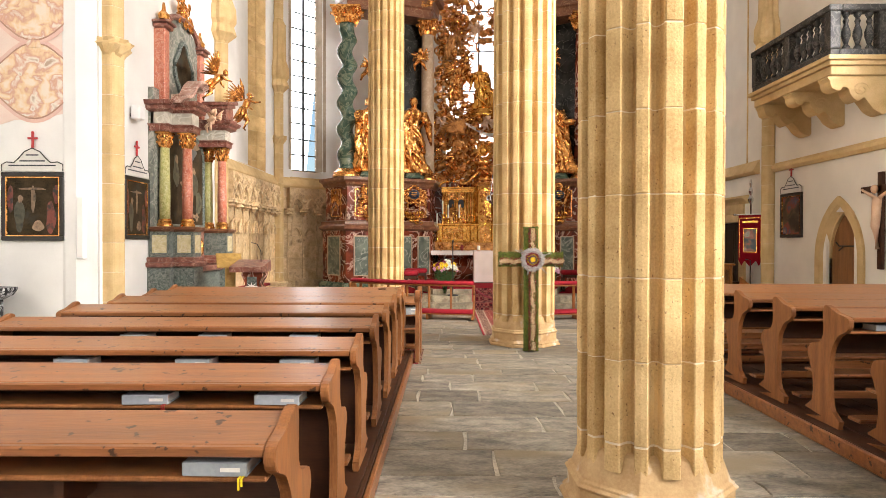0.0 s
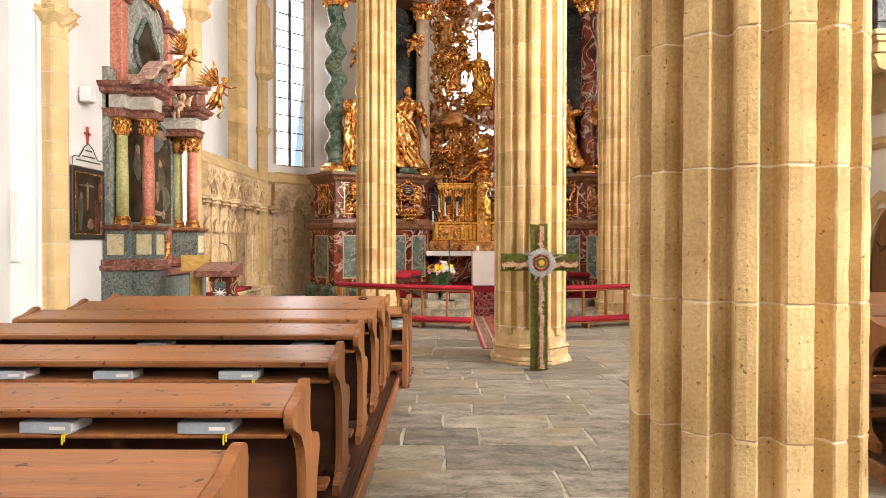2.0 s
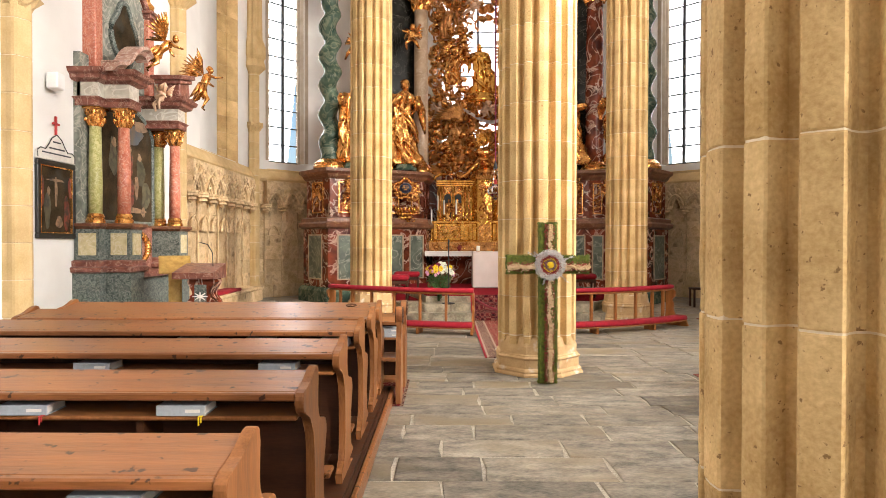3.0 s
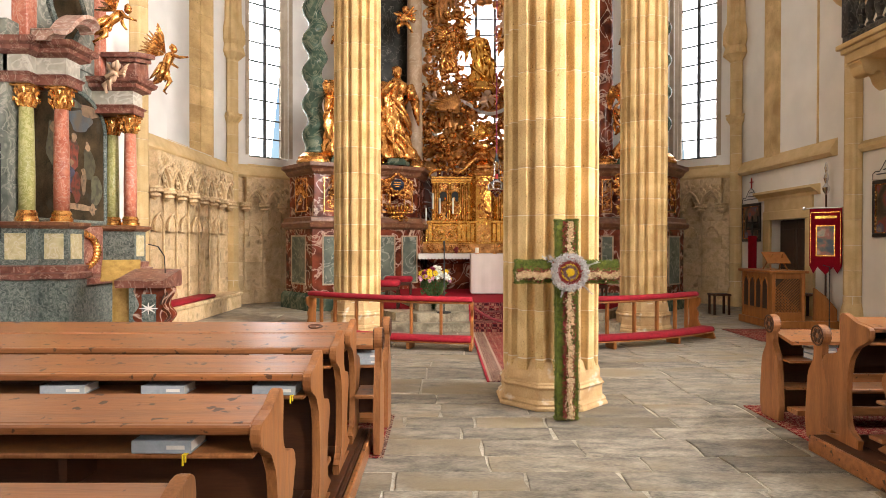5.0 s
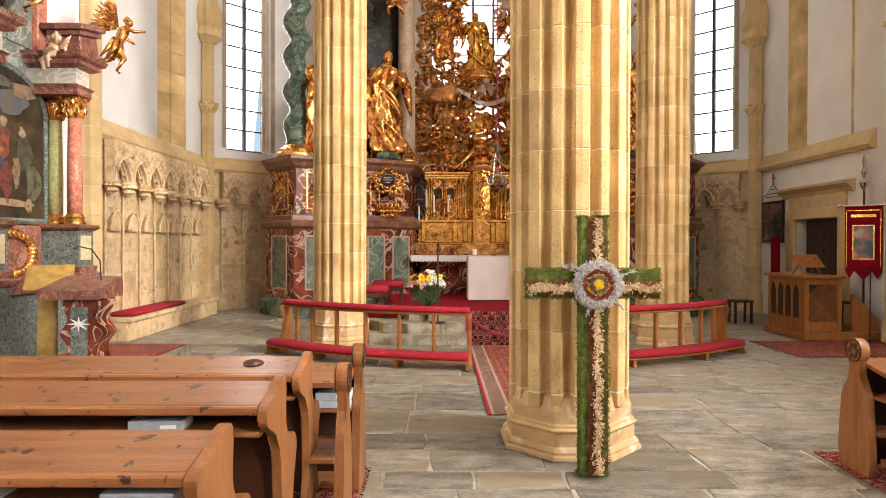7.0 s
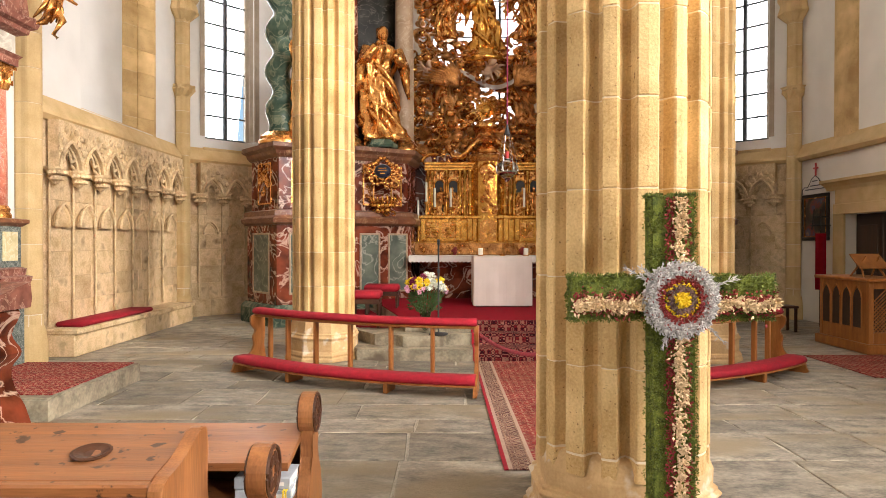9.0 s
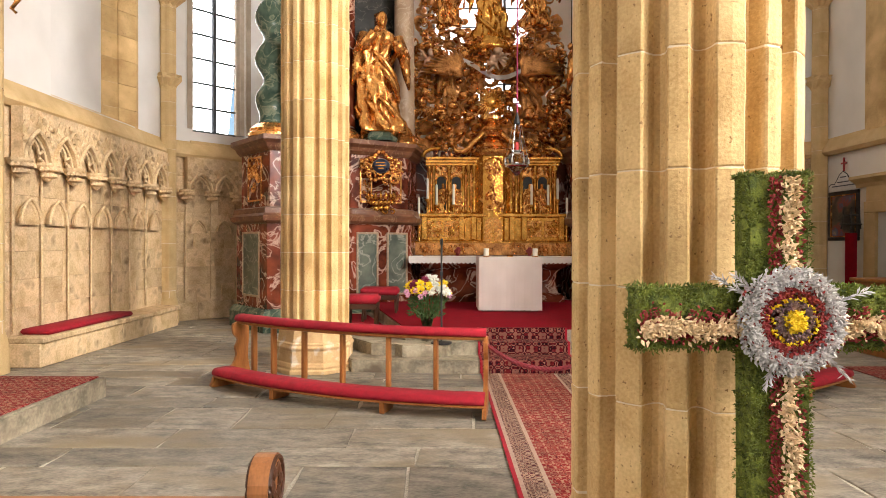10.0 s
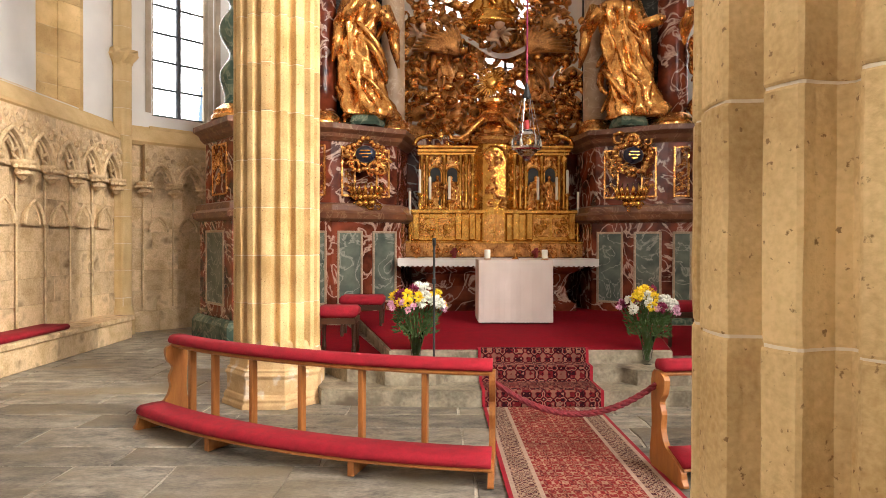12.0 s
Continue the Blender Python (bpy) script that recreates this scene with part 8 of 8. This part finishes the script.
def spindles(name, spots, mat, parent, label="", seed=1):
    """Many small pointed petals or blades: spots of (place, direction, length, thickness), joined."""
    rng = np.random.RandomState(seed)
    n = len(spots)
    P = np.array([s[0] for s in spots], float)
    D = np.array([s[1] for s in spots], float)
    L = np.array([s[2] for s in spots], float)
    T = np.array([s[3] for s in spots], float)
    D /= np.linalg.norm(D, axis=1)[:, None] + 1e-9
    R = rng.normal(size=(n, 3))
    A = np.cross(D, R)
    A /= np.linalg.norm(A, axis=1)[:, None] + 1e-9
    C = np.cross(D, A)
    mid = P + D * L[:, None] * 0.45
    V = np.stack([P, mid + A * T[:, None], mid + (-0.5 * A + 0.87 * C) * T[:, None], mid + (-0.5 * A - 0.87 * C) * T[:, None], P + D * L[:, None]], 1).reshape(-1, 3)
    base = np.arange(n)[:, None] * 5
    F = np.concatenate([base + np.array(f) for f in ((0, 2, 1), (0, 3, 2), (0, 1, 3), (4, 1, 2), (4, 2, 3), (4, 3, 1))], 0)
    me = bpy.data.meshes.new(name)
    me.from_pydata(V.tolist(), [], F.tolist())
    me.materials.append(mat)
    ob = new(name, me)
    ob.parent = parent
    if label:
        ob["label"] = label
    return tagged(ob, kind="stuff")


def flower_cross():
    t = thing("flower_cross", (1.2, 8.97, 0), "cross of green moss and straw flowers with a grey wreath", "cross")
    t.matrix_basis = pose(1.2, 8.97, 0, -1.2, 0, 1.5)
    bars = [(-0.105, 0.105, 0.0, 1.78), (-0.465, -0.105, 1.21, 1.42), (0.105, 0.465, 1.21, 1.42)]
    b = B()
    for x0, x1, z0, z1 in bars:
        box(b, x0 + 0.012, x1 - 0.012, -0.04, 0.06, z0 + 0.012, z1 - 0.012)
    part("core", b, M_MOSS, t)
    rng = random.Random(9)
    moss, straw, berry = [], [], []
    for x0, x1, z0, z1 in bars:
        w, h = x1 - x0, z1 - z0
        upright = h > w
        for _ in range(int(36000 * w * h)):
            f = rng.random()
            if f < 0.6:
                p, nrm = Vector((rng.uniform(x0, x1), -0.045, rng.uniform(z0, z1))), Vector((0, -1, 0))
            elif f < 0.8:
                p, nrm = (Vector((rng.choice((x0 + 0.005, x1 - 0.005)), rng.uniform(-0.045, 0.06), rng.uniform(z0, z1))), None)
                nrm = Vector((1 if p.x > (x0 + x1) / 2 else -1, 0, 0))
            else:
                p = Vector((rng.uniform(x0, x1), rng.uniform(-0.045, 0.06), rng.choice((z0 + 0.005, z1 - 0.005))))
                nrm = Vector((0, 0, 1 if p.z > (z0 + z1) / 2 else -1))
            p = p + nrm * (0.014 * noise.noise(p * 14) + 0.01 * noise.noise(p * 31))
            d = nrm + Vector((rng.gauss(0, 0.7), rng.gauss(0, 0.5), rng.gauss(0.1, 0.7)))
            moss.append((p - nrm * 0.008, d, rng.uniform(0.009, 0.021), rng.uniform(0.002, 0.0038)))
    def strip(spots, p, k):
        d = Vector((rng.gauss(0, 0.8), -1, rng.gauss(0, 0.8)))
        spots.append((p, d, rng.uniform(0.016, 0.03) * k, rng.uniform(0.004, 0.007) * k))
    for i in range(1500):
        z = rng.uniform(0.02, 1.76)
        strip(straw, Vector((0.016 + rng.gauss(0, 0.014) + 0.008 * math.sin(z * 23), -0.055 - rng.random() * 0.018, z)), 1.15)
    for i in range(1500):
        z = rng.uniform(0.02, 1.76)
        strip(berry, Vector((rng.choice((-1, -1, 1)) * rng.uniform(0.02, 0.056) + 0.014, -0.052, z)), 0.85)
    for i in range(1100):
        x = rng.choice((-1, 1)) * rng.uniform(0.1, 0.455)
        strip(straw, Vector((x, -0.055 - rng.random() * 0.018, 1.285 + rng.gauss(0, 0.014) + 0.008 * math.sin(x * 31))), 1.15)
    for i in range(1300):
        x = rng.choice((-1, 1)) * rng.uniform(0.1, 0.46)
        strip(berry, Vector((x, -0.052, 1.29 + rng.gauss(0, 0.026))), 0.85)
    spindles("moss", moss, M_MOSS, t, "dense green moss")
    spindles("straw_strip", straw, M_STRAW, t, "band of pale straw flowers")
    spindles("blossom_strip", berry, M_BERRY, t, "band of dried dark red blossoms")
    c = Vector((0.012, -0.07, 1.31))
    rings = ((0.1, 0.165, 2600, M_SILVER, "wreath", "wreath of silver grey dried flowers", 0.024), (0.09, 0.16, 260, M_BERRY, "wreath_blossom", "", 0.022), (0.075, 0.108, 600, M_BERRY, "inner_ring", "ring of dark red blossoms", 0.018), (0.03, 0.07, 420, M_VIOLET, "violet_ring", "ring of violet blossoms", 0.016), (0.06, 0.08, 120, M_YELLOW, "yellow_ring", "", 0.012), (0.0, 0.034, 320, M_YELLOW, "yellow_centre", "yellow straw flower", 0.016))
    for r0, r1, n, m, nm, lab, ln in rings:
        spots = []
        for _ in range(n):
            a, r = rng.uniform(0, 6.283), rng.uniform(r0, r1)
            p = c + Vector((r * math.cos(a), -0.03 * math.sin(math.pi * min(1, max(0, (r - r0) / (r1 - r0 + 1e-6)))) - (0.02 if r0 == 0 else 0), r * math.sin(a)))
            spots.append((p, Vector((rng.gauss(0, 0.8), -0.9, rng.gauss(0, 0.8))), rng.uniform(0.7, 1.3) * ln, rng.uniform(0.004, 0.007)))
        spindles(nm, spots, m, t, lab)
    grass = []
    for a0, k in ((2.6, 1), (0.35, 1), (-0.75, 1), (2.45, 0.8), (-1.9, 0.6)):
        for _ in range(60):
            f = rng.uniform(0.12, 0.27) * (1 if k == 1 else 0.8)
            p = c + Vector((f * math.cos(a0), 0.005, f * math.sin(a0)))
            grass.append((p, Vector((math.cos(a0) + rng.gauss(0, 0.4), rng.gauss(0, 0.4), math.sin(a0) + rng.gauss(0, 0.4))), 0.03, 0.0025))
    spindles("grass_plume", grass, M_SILVER, t, "pale dried grass plumes")


flower_cross()

# ---------- flowers, candles and altar furnishings ----------


def bouquet(at, seed, size, label):
    t = thing("flower_vase", at, label, "flowers", "flower vases")
    b = B()
    lathe(b, [(0.05, 0.0), (0.055, 0.02), (0.045, 0.05), (0.06, 0.2), (0.085, 0.34), (0.08, 0.345), (0.055, 0.2), (0.035, 0.05), (0.02, 0.03)], 20)
    part("vase", b, M_GLASS, t, "clear glass vase", smooth=True)
    rng = random.Random(seed)
    b = B()
    heads = []
    for i in range(46):
        a, r = rng.uniform(0, 6.283), rng.random() ** 0.6
        top = Vector((0.24 * size * r * math.cos(a), 0.2 * size * r * math.sin(a), 0.42 + 0.26 * size * (1 - 0.55 * r * r) + rng.uniform(-0.05, 0.05)))
        tube(b, [(rng.uniform(-0.02, 0.02), rng.uniform(-0.02, 0.02), 0.04), (top.x * 0.3, top.y * 0.3, 0.3), top], 0.004, 4)
        heads.append((top, r))
    part("stem", b, M_LEAF, t)
    leaves = []
    for _ in range(420):
        a, r = rng.uniform(0, 6.283), rng.random() ** 0.5
        p = Vector((0.16 * size * r * math.cos(a), 0.14 * size * r * math.sin(a), rng.uniform(0.3, 0.55)))
        leaves.append((p, Vector((math.cos(a), math.sin(a), rng.gauss(0.5, 0.6))), rng.uniform(0.04, 0.08), 0.01))
    spindles("leaves", leaves, M_LEAF, t)
    for i, (p, r) in enumerate(heads):
        m = M_PINK if r > 0.85 else (M_PETALWHITE, M_YELLOW, M_PETALWHITE, M_WINE, M_YELLOW, M_PETALWHITE)[i % 6]
        rad = (0.028 if m is M_PINK else 0.045) * size
        spots = []
        for _ in range(46):
            d = Vector((rng.gauss(0, 1), rng.gauss(0, 1), rng.gauss(0.35, 1)))
            d.normalize()
            spots.append((p + d * rad * 0.25, d, rad * 0.85, rad * 0.22))
        o = spindles("blossom", spots, m, t)
        o["kind"] = ""
        del o["kind"]
    return t


bouquet((-0.06, 15.0, 0.302), 1, 1.35, "glass vase of white, yellow and purple flowers on the altar step")
bouquet((2.36, 15.0, 0.302), 2, 1.3, "glass vase of white and yellow flowers on the altar step")


def candlestick(at, h, label):
    t = thing("candlestick", at, label, "candlestick", "gilt candlesticks")
    b = B()
    lathe(b, [(0.07, 0), (0.07, 0.02), (0.03, 0.06), (0.045, 0.1), (0.02, 0.16), (0.035, 0.24), (0.018, 0.34), (0.03, h - 0.06), (0.06, h - 0.02), (0.06, h)], 14)
    part("stick", b, M_GOLD_BRIGHT, t, smooth=True)
    b = B()
    lathe(b, [(0.023, h), (0.023, h + 0.4), (0.015, h + 0.41), (0.002, h + 0.42)], 10)
    part("candle", b, M_CANDLE, t, "slim ivory candle")


for s in (-1, 1):
    for x, y, z, h in ((1.47, 19.42, 1.552, 0.5), (1.12, 19.55, 1.952, 0.3), (1.3, 19.5, 1.952, 0.42), (0.78, 19.5, 1.952, 0.3)):
        candlestick((AXIS + s * x, y, z + (0.07 if z > 1.6 else 0)), h, "gilded candlestick with slim ivory candle on the high altar")
    for x in (1.0, 0.7, 1.35):
        b = B()
        rng = random.Random(int(x * 10))
        for _ in range(60):
            d = Vector((rng.gauss(0, 1), rng.gauss(0, 1), rng.gauss(0.2, 1))).normalized()
            blob(b, d * 0.07 * rng.random() + Vector((0, 0, 0.1)), 0.018, 0.2, 1)
        lathe(b, [(0.03, 0), (0.03, 0.02), (0.045, 0.07), (0.03, 0.08)], 10)
        o = tagged(part("small_posy", b, M_GOLD if x != 0.7 else M_BERRY), "small gilt pot of dried flowers on the altar", "flowers", "altar posies")
        o.matrix_basis = pose(AXIS + s * x, 19.2, 1.312)
for x in (0.86, 1.66):
    t = thing("pillar_candle", (x, 17.2, 1.337), "short white pillar candle on the cream altar", "candle", "altar candles")
    part("candle", lathe(B(), [(0.042, 0), (0.042, 0.13), (0.036, 0.137), (0.01, 0.133)], 16), M_CANDLE, t)
    part("dish", lathe(B(), [(0.05, -0.001), (0.055, 0.012), (0.042, 0.014)], 16), M_GOLD, t)
t = thing("standing_cross", (1.26, 17.3, 1.337), "small brass standing cross on the altar", "cross")
b = B()
box(b, -0.008, 0.008, -0.008, 0.008, 0.02, 0.22)
box(b, -0.05, 0.05, -0.008, 0.008, 0.13, 0.146)
part("cross", b, M_GOLD, t)
part("foot", lathe(B(), [(0.05, 0), (0.05, 0.012), (0.01, 0.03)], 12), M_GOLD, t)
t = thing("microphone_stand", (0.13, 14.78, 0.302), "black microphone stand on the altar step", "microphone stand")
part("pole", tube(B(), [(0, 0, 0.02), (0, 0, 1.25)], 0.012, 8), M_BLACK, t)
part("base", lathe(B(), [(0.13, 0), (0.13, 0.02), (0.03, 0.035)], 18), M_BLACK, t)
part("microphone", tube(B(), [(0, 0, 1.24), (0, -0.06, 1.3)], 0.018, 8), M_BLACK, t)
b = B()
part("clip", box(b, -0.02, 0.02, -0.02, 0.02, 0.85, 0.9), M_BLACK, t)


def red_stool(at, w, h, label):
    t = thing("upholstered_stool", at, label, "stool", "red stools")
    b = B()
    box(b, -w / 2, w / 2, -0.2, 0.2, h, h + 0.12, 0.035)
    part("cushion", b, M_RED, t, "plump red velvet cushion", smooth=True)
    part("seat_frame", box(B(), -w / 2 + 0.015, w / 2 - 0.015, -0.185, 0.185, h - 0.07, h, 0.006), M_WOOD_DARK_SHADE, t)
    for x in (-w / 2 + 0.04, w / 2 - 0.04):
        for y in (-0.15, 0.15):
            part("leg", lathe(B(), [(0.02, 0), (0.028, 0.06), (0.018, 0.15), (0.028, h - 0.07)], 8, (x, y, 0)), M_WOOD_DARK_SHADE, t)


red_stool((-0.95, 15.55, 0.312), 0.46, 0.42, "dark wooden stool with red velvet cushion")
red_stool((-0.85, 17.0, 0.312), 0.6, 0.42, "low bench with red velvet cushion by the altar")
red_stool((3.2, 16.2, 0.312), 0.5, 0.42, "dark wooden stool with red velvet cushion")


def sanctuary_lamp():
    t = thing("sanctuary_lamp", (1.11, 15.15, 2.5), "hanging silver sanctuary lamp of cut glass with red light glass", "hanging lamp")
    b = B()
    lathe(b, [(0.02, -0.06), (0.05, -0.02), (0.13, 0.06), (0.15, 0.14), (0.13, 0.2), (0.08, 0.24), (0.06, 0.27)], 20, wobble=lambda a, z: 1 + 0.07 * math.sin(10 * a))
    part("bowl", b, M_CRYSTAL, t, "scalloped cut glass bowl")
    b = B()
    lathe(b, [(0.135, 0.05), (0.155, 0.06), (0.16, 0.08), (0.14, 0.09)], 20)
    for i in range(6):
        a = math.pi * i / 3
        blob(b, (0.15 * math.cos(a), 0.15 * math.sin(a), 0.12), (0.02, 0.02, 0.05), 0.3, 1)
        tube(b, [(0.15 * math.cos(a), 0.15 * math.sin(a), 0.15), (0.05 * math.cos(a), 0.05 * math.sin(a), 0.6)], 0.003, 4)
    part("silver_mount", b, M_SILVERMETAL, t)
    part("canopy", lathe(B(), [(0.04, 0.6), (0.045, 0.62), (0.025, 0.7), (0.012, 0.76)], 12), M_BLACK, t)
    part("light_glass", lathe(B(), [(0.02, 0.26), (0.028, 0.3), (0.025, 0.37), (0.02, 0.37)], 14), M_CROSSRED, t, "red light glass")
    part("cord", tube(B(), [(0, 0, 0.75), (0, 0, 8.498)], 0.009, 6), M_WINE, t, "dark red cord")


sanctuary_lamp()

# ---------- books on the pew shelves ----------


def hymn_book(at, rz, group="hymn books"):
    t = thing("hymn_book", at, "thick grey hymn book lying on a pew shelf", "book", group, rz=rz)
    b = B()
    box(b, -0.108, 0.108, -0.075, 0.075, 0.0, 0.005, 0.002)
    box(b, -0.108, 0.108, -0.075, 0.075, 0.041, 0.046, 0.002)
    box(b, -0.108, 0.108, -0.08, -0.073, 0.0, 0.046, 0.003)
    part("cover", b, M_BOOK, t)
    part("page_block", box(B(), -0.103, 0.103, -0.072, 0.071, 0.006, 0.04), M_PAPER, t, "white page block")
    part("lettering_bar", box(B(), 0.02, 0.085, -0.0815, -0.08, 0.016, 0.03), M_PAPER, t)
    b = B()
    for k, m in ((0, 0), (1, 0)):
        box(b, 0.084 + 0.01 * k, 0.09 + 0.01 * k, -0.1, -0.06, 0.001, 0.004)
        box(b, 0.084 + 0.01 * k, 0.09 + 0.01 * k, -0.103, -0.1, -0.035 + 0.012 * k, 0.004)
    part("ribbon", b, (M_CROSSRED, M_YELLOW)[int(abs(at[0] * 10)) % 2], t)
    return t


ROW_BOOKS = [(0, [-0.76]), (1, [-1.43, -0.8]), (2, [-2.31, -1.56, -0.92]), (3, [-2.4, -1.8, -1.1]), (4, [-2.0, -0.92]), (5, [-1.79, -1.29, -0.74]), (6, [-2.3, -1.02]), (7, [-1.75, -1.35, -1.02])]
for row, xs in ROW_BOOKS:
    for x in xs:
        hymn_book((x, LEFT_Y[row] - 0.165, PLAT + (0.8 * 1.02 - 0.155) * LEFT_TALL[row] + 0.0015), 3 * math.sin(x * 17))
RSH = PLAT + 0.8 * 1.15 - 0.155 + 0.0015
for row, xs in ((3, [3.35]), (4, [3.6]), (2, [3.5]), (7, [3.4])):
    for x in xs:
        hymn_book((x, RIGHT_Y[row] - 0.14, RSH), 2)
for k in range(2):
    hymn_book((-0.52, 8.66, 0.5615 + 0.048 * k), 2 - 3 * k)
for k in range(3):
    hymn_book((3.4, 8.88, 0.5615 + 0.051 * k), 1.5 * k)

# ---------- rugs ----------


def rug(x0, x1, y0, y1, label, fringe=False):
    t = thing("rug", ((x0 + x1) / 2, (y0 + y1) / 2, 0), label, "rug", "rugs")
    part("field", box(B(), x0 + 0.1, x1 - 0.1, y0 + 0.1, y1 - 0.1, 0.003, 0.014, 0.003), M_RUG, t, world_space=True)
    for a in ((x0, x1, y0, y0 + 0.1), (x0, x1, y1 - 0.1, y1), (x0, x0 + 0.1, y0 + 0.1, y1 - 0.1), (x1 - 0.1, x1, y0 + 0.1, y1 - 0.1)):
        part("border", box(B(), *a, 0.003, 0.013, 0.003), M_RUG, t, world_space=True)
    if fringe:
        b = B()
        n = int((y1 - y0) / 0.018)
        for i in range(n):
            y = y0 + (i + 0.5) * 0.018
            box(b, x1, x1 + 0.035, y - 0.004, y + 0.004, 0.003, 0.007)
        part("fringe", b, M_RUG_EDGE, t, "pale fringe", world_space=True)


rug(-1.6, -0.37, 7.95, 9.12, "dark red patterned rug with pale fringe under the front bench", True)
rug(2.99, 6.6, 8.0, 9.42, "dark red patterned rug under the front bench")
rug(5.2, 7.5, 13.4, 14.85, "dark red patterned rug before the ambo")

# ---------- flagstones ----------


def flag_mesh(x0, x1, y0, y1, z, rng, V, F):
    g, c = 0.009, 0.006
    k = len(V)
    x0, x1, y0, y1 = x0 + g, x1 - g, y0 + g, y1 - g
    mx, my = (x0 + x1) / 2, (y0 + y1) / 2
    f = rng.uniform(0.3, 0.7)
    low = [(x0, y0), (x0 + f * (x1 - x0), y0), (x1, y0), (x1, my), (x1, y1), (x1 - f * (x1 - x0), y1), (x0, y1), (x0, my)]
    low = [(x + rng.uniform(-0.016, 0.016), y + rng.uniform(-0.008, 0.008)) for x, y in low]
    n8 = len(low)
    for x, y in low:
        V.append((x, y, -0.03))
    for x, y in low:
        V.append((x, y, z - c))
    for x, y in low:
        V.append((x + c * max(-1, min(1, 9 * (mx - x))), y + c * max(-1, min(1, 9 * (my - y))), z))
    for i in range(n8):
        n = (i + 1) % n8
        F.append((k + i, k + n, k + n8 + n, k + n8 + i))
        F.append((k + n8 + i, k + n8 + n, k + 2 * n8 + n, k + 2 * n8 + i))
    F.append(tuple(range(k + 2 * n8, k + 3 * n8)))


rng = random.Random(21)
near_stones, rest_v, rest_f = 0, [], []
y = 1.0
while y < 19.6:
    d = rng.choice((0.32, 0.4, 0.46, 0.52, 0.6)) * (1.25 if y > 9.5 else 1.0)
    x = -5.3 + rng.uniform(-0.5, 0)
    while x < 7.6:
        w = rng.uniform(0.55, 1.25) * (1.2 if y > 9.5 else 1.0)
        xm, ym = x + w / 2, y + d / 2
        hidden = (-3.5 < x and x + w < -0.45 and 1.5 < y < 7.3) or (x > 3.0 and 2 < y < 7.4)
        if not hidden:
            lift = rng.uniform(-0.004, 0.0)
            if -0.6 < x + w and x < 3.1 and 1.8 < y < 14.2 or (-5.3 < x < -0.4 and 9.0 < y < 14.5):
                V, F = [], []
                flag_mesh(x, x + w, y, y + d, lift, rng, V, F)
                me = bpy.data.meshes.new("flagstone")
                me.from_pydata([(a - xm, c - ym, z) for a, c, z in V], [], F)
                me.materials.append(M_FLAG)
                o = new("flagstone", me)
                o.location = (xm, ym, 0)
                o.parent = floor
                near_stones += 1
            else:
                flag_mesh(x, x + w, y, y + d, lift, rng, rest_v, rest_f)
        x += w
    y += d
me = bpy.data.meshes.new("flagstones")
me.from_pydata(rest_v, [], rest_f)
me.materials.append(M_FLAG)
o = new("flagstones", me)
o.parent = floor
tagged(o, kind="stuff")
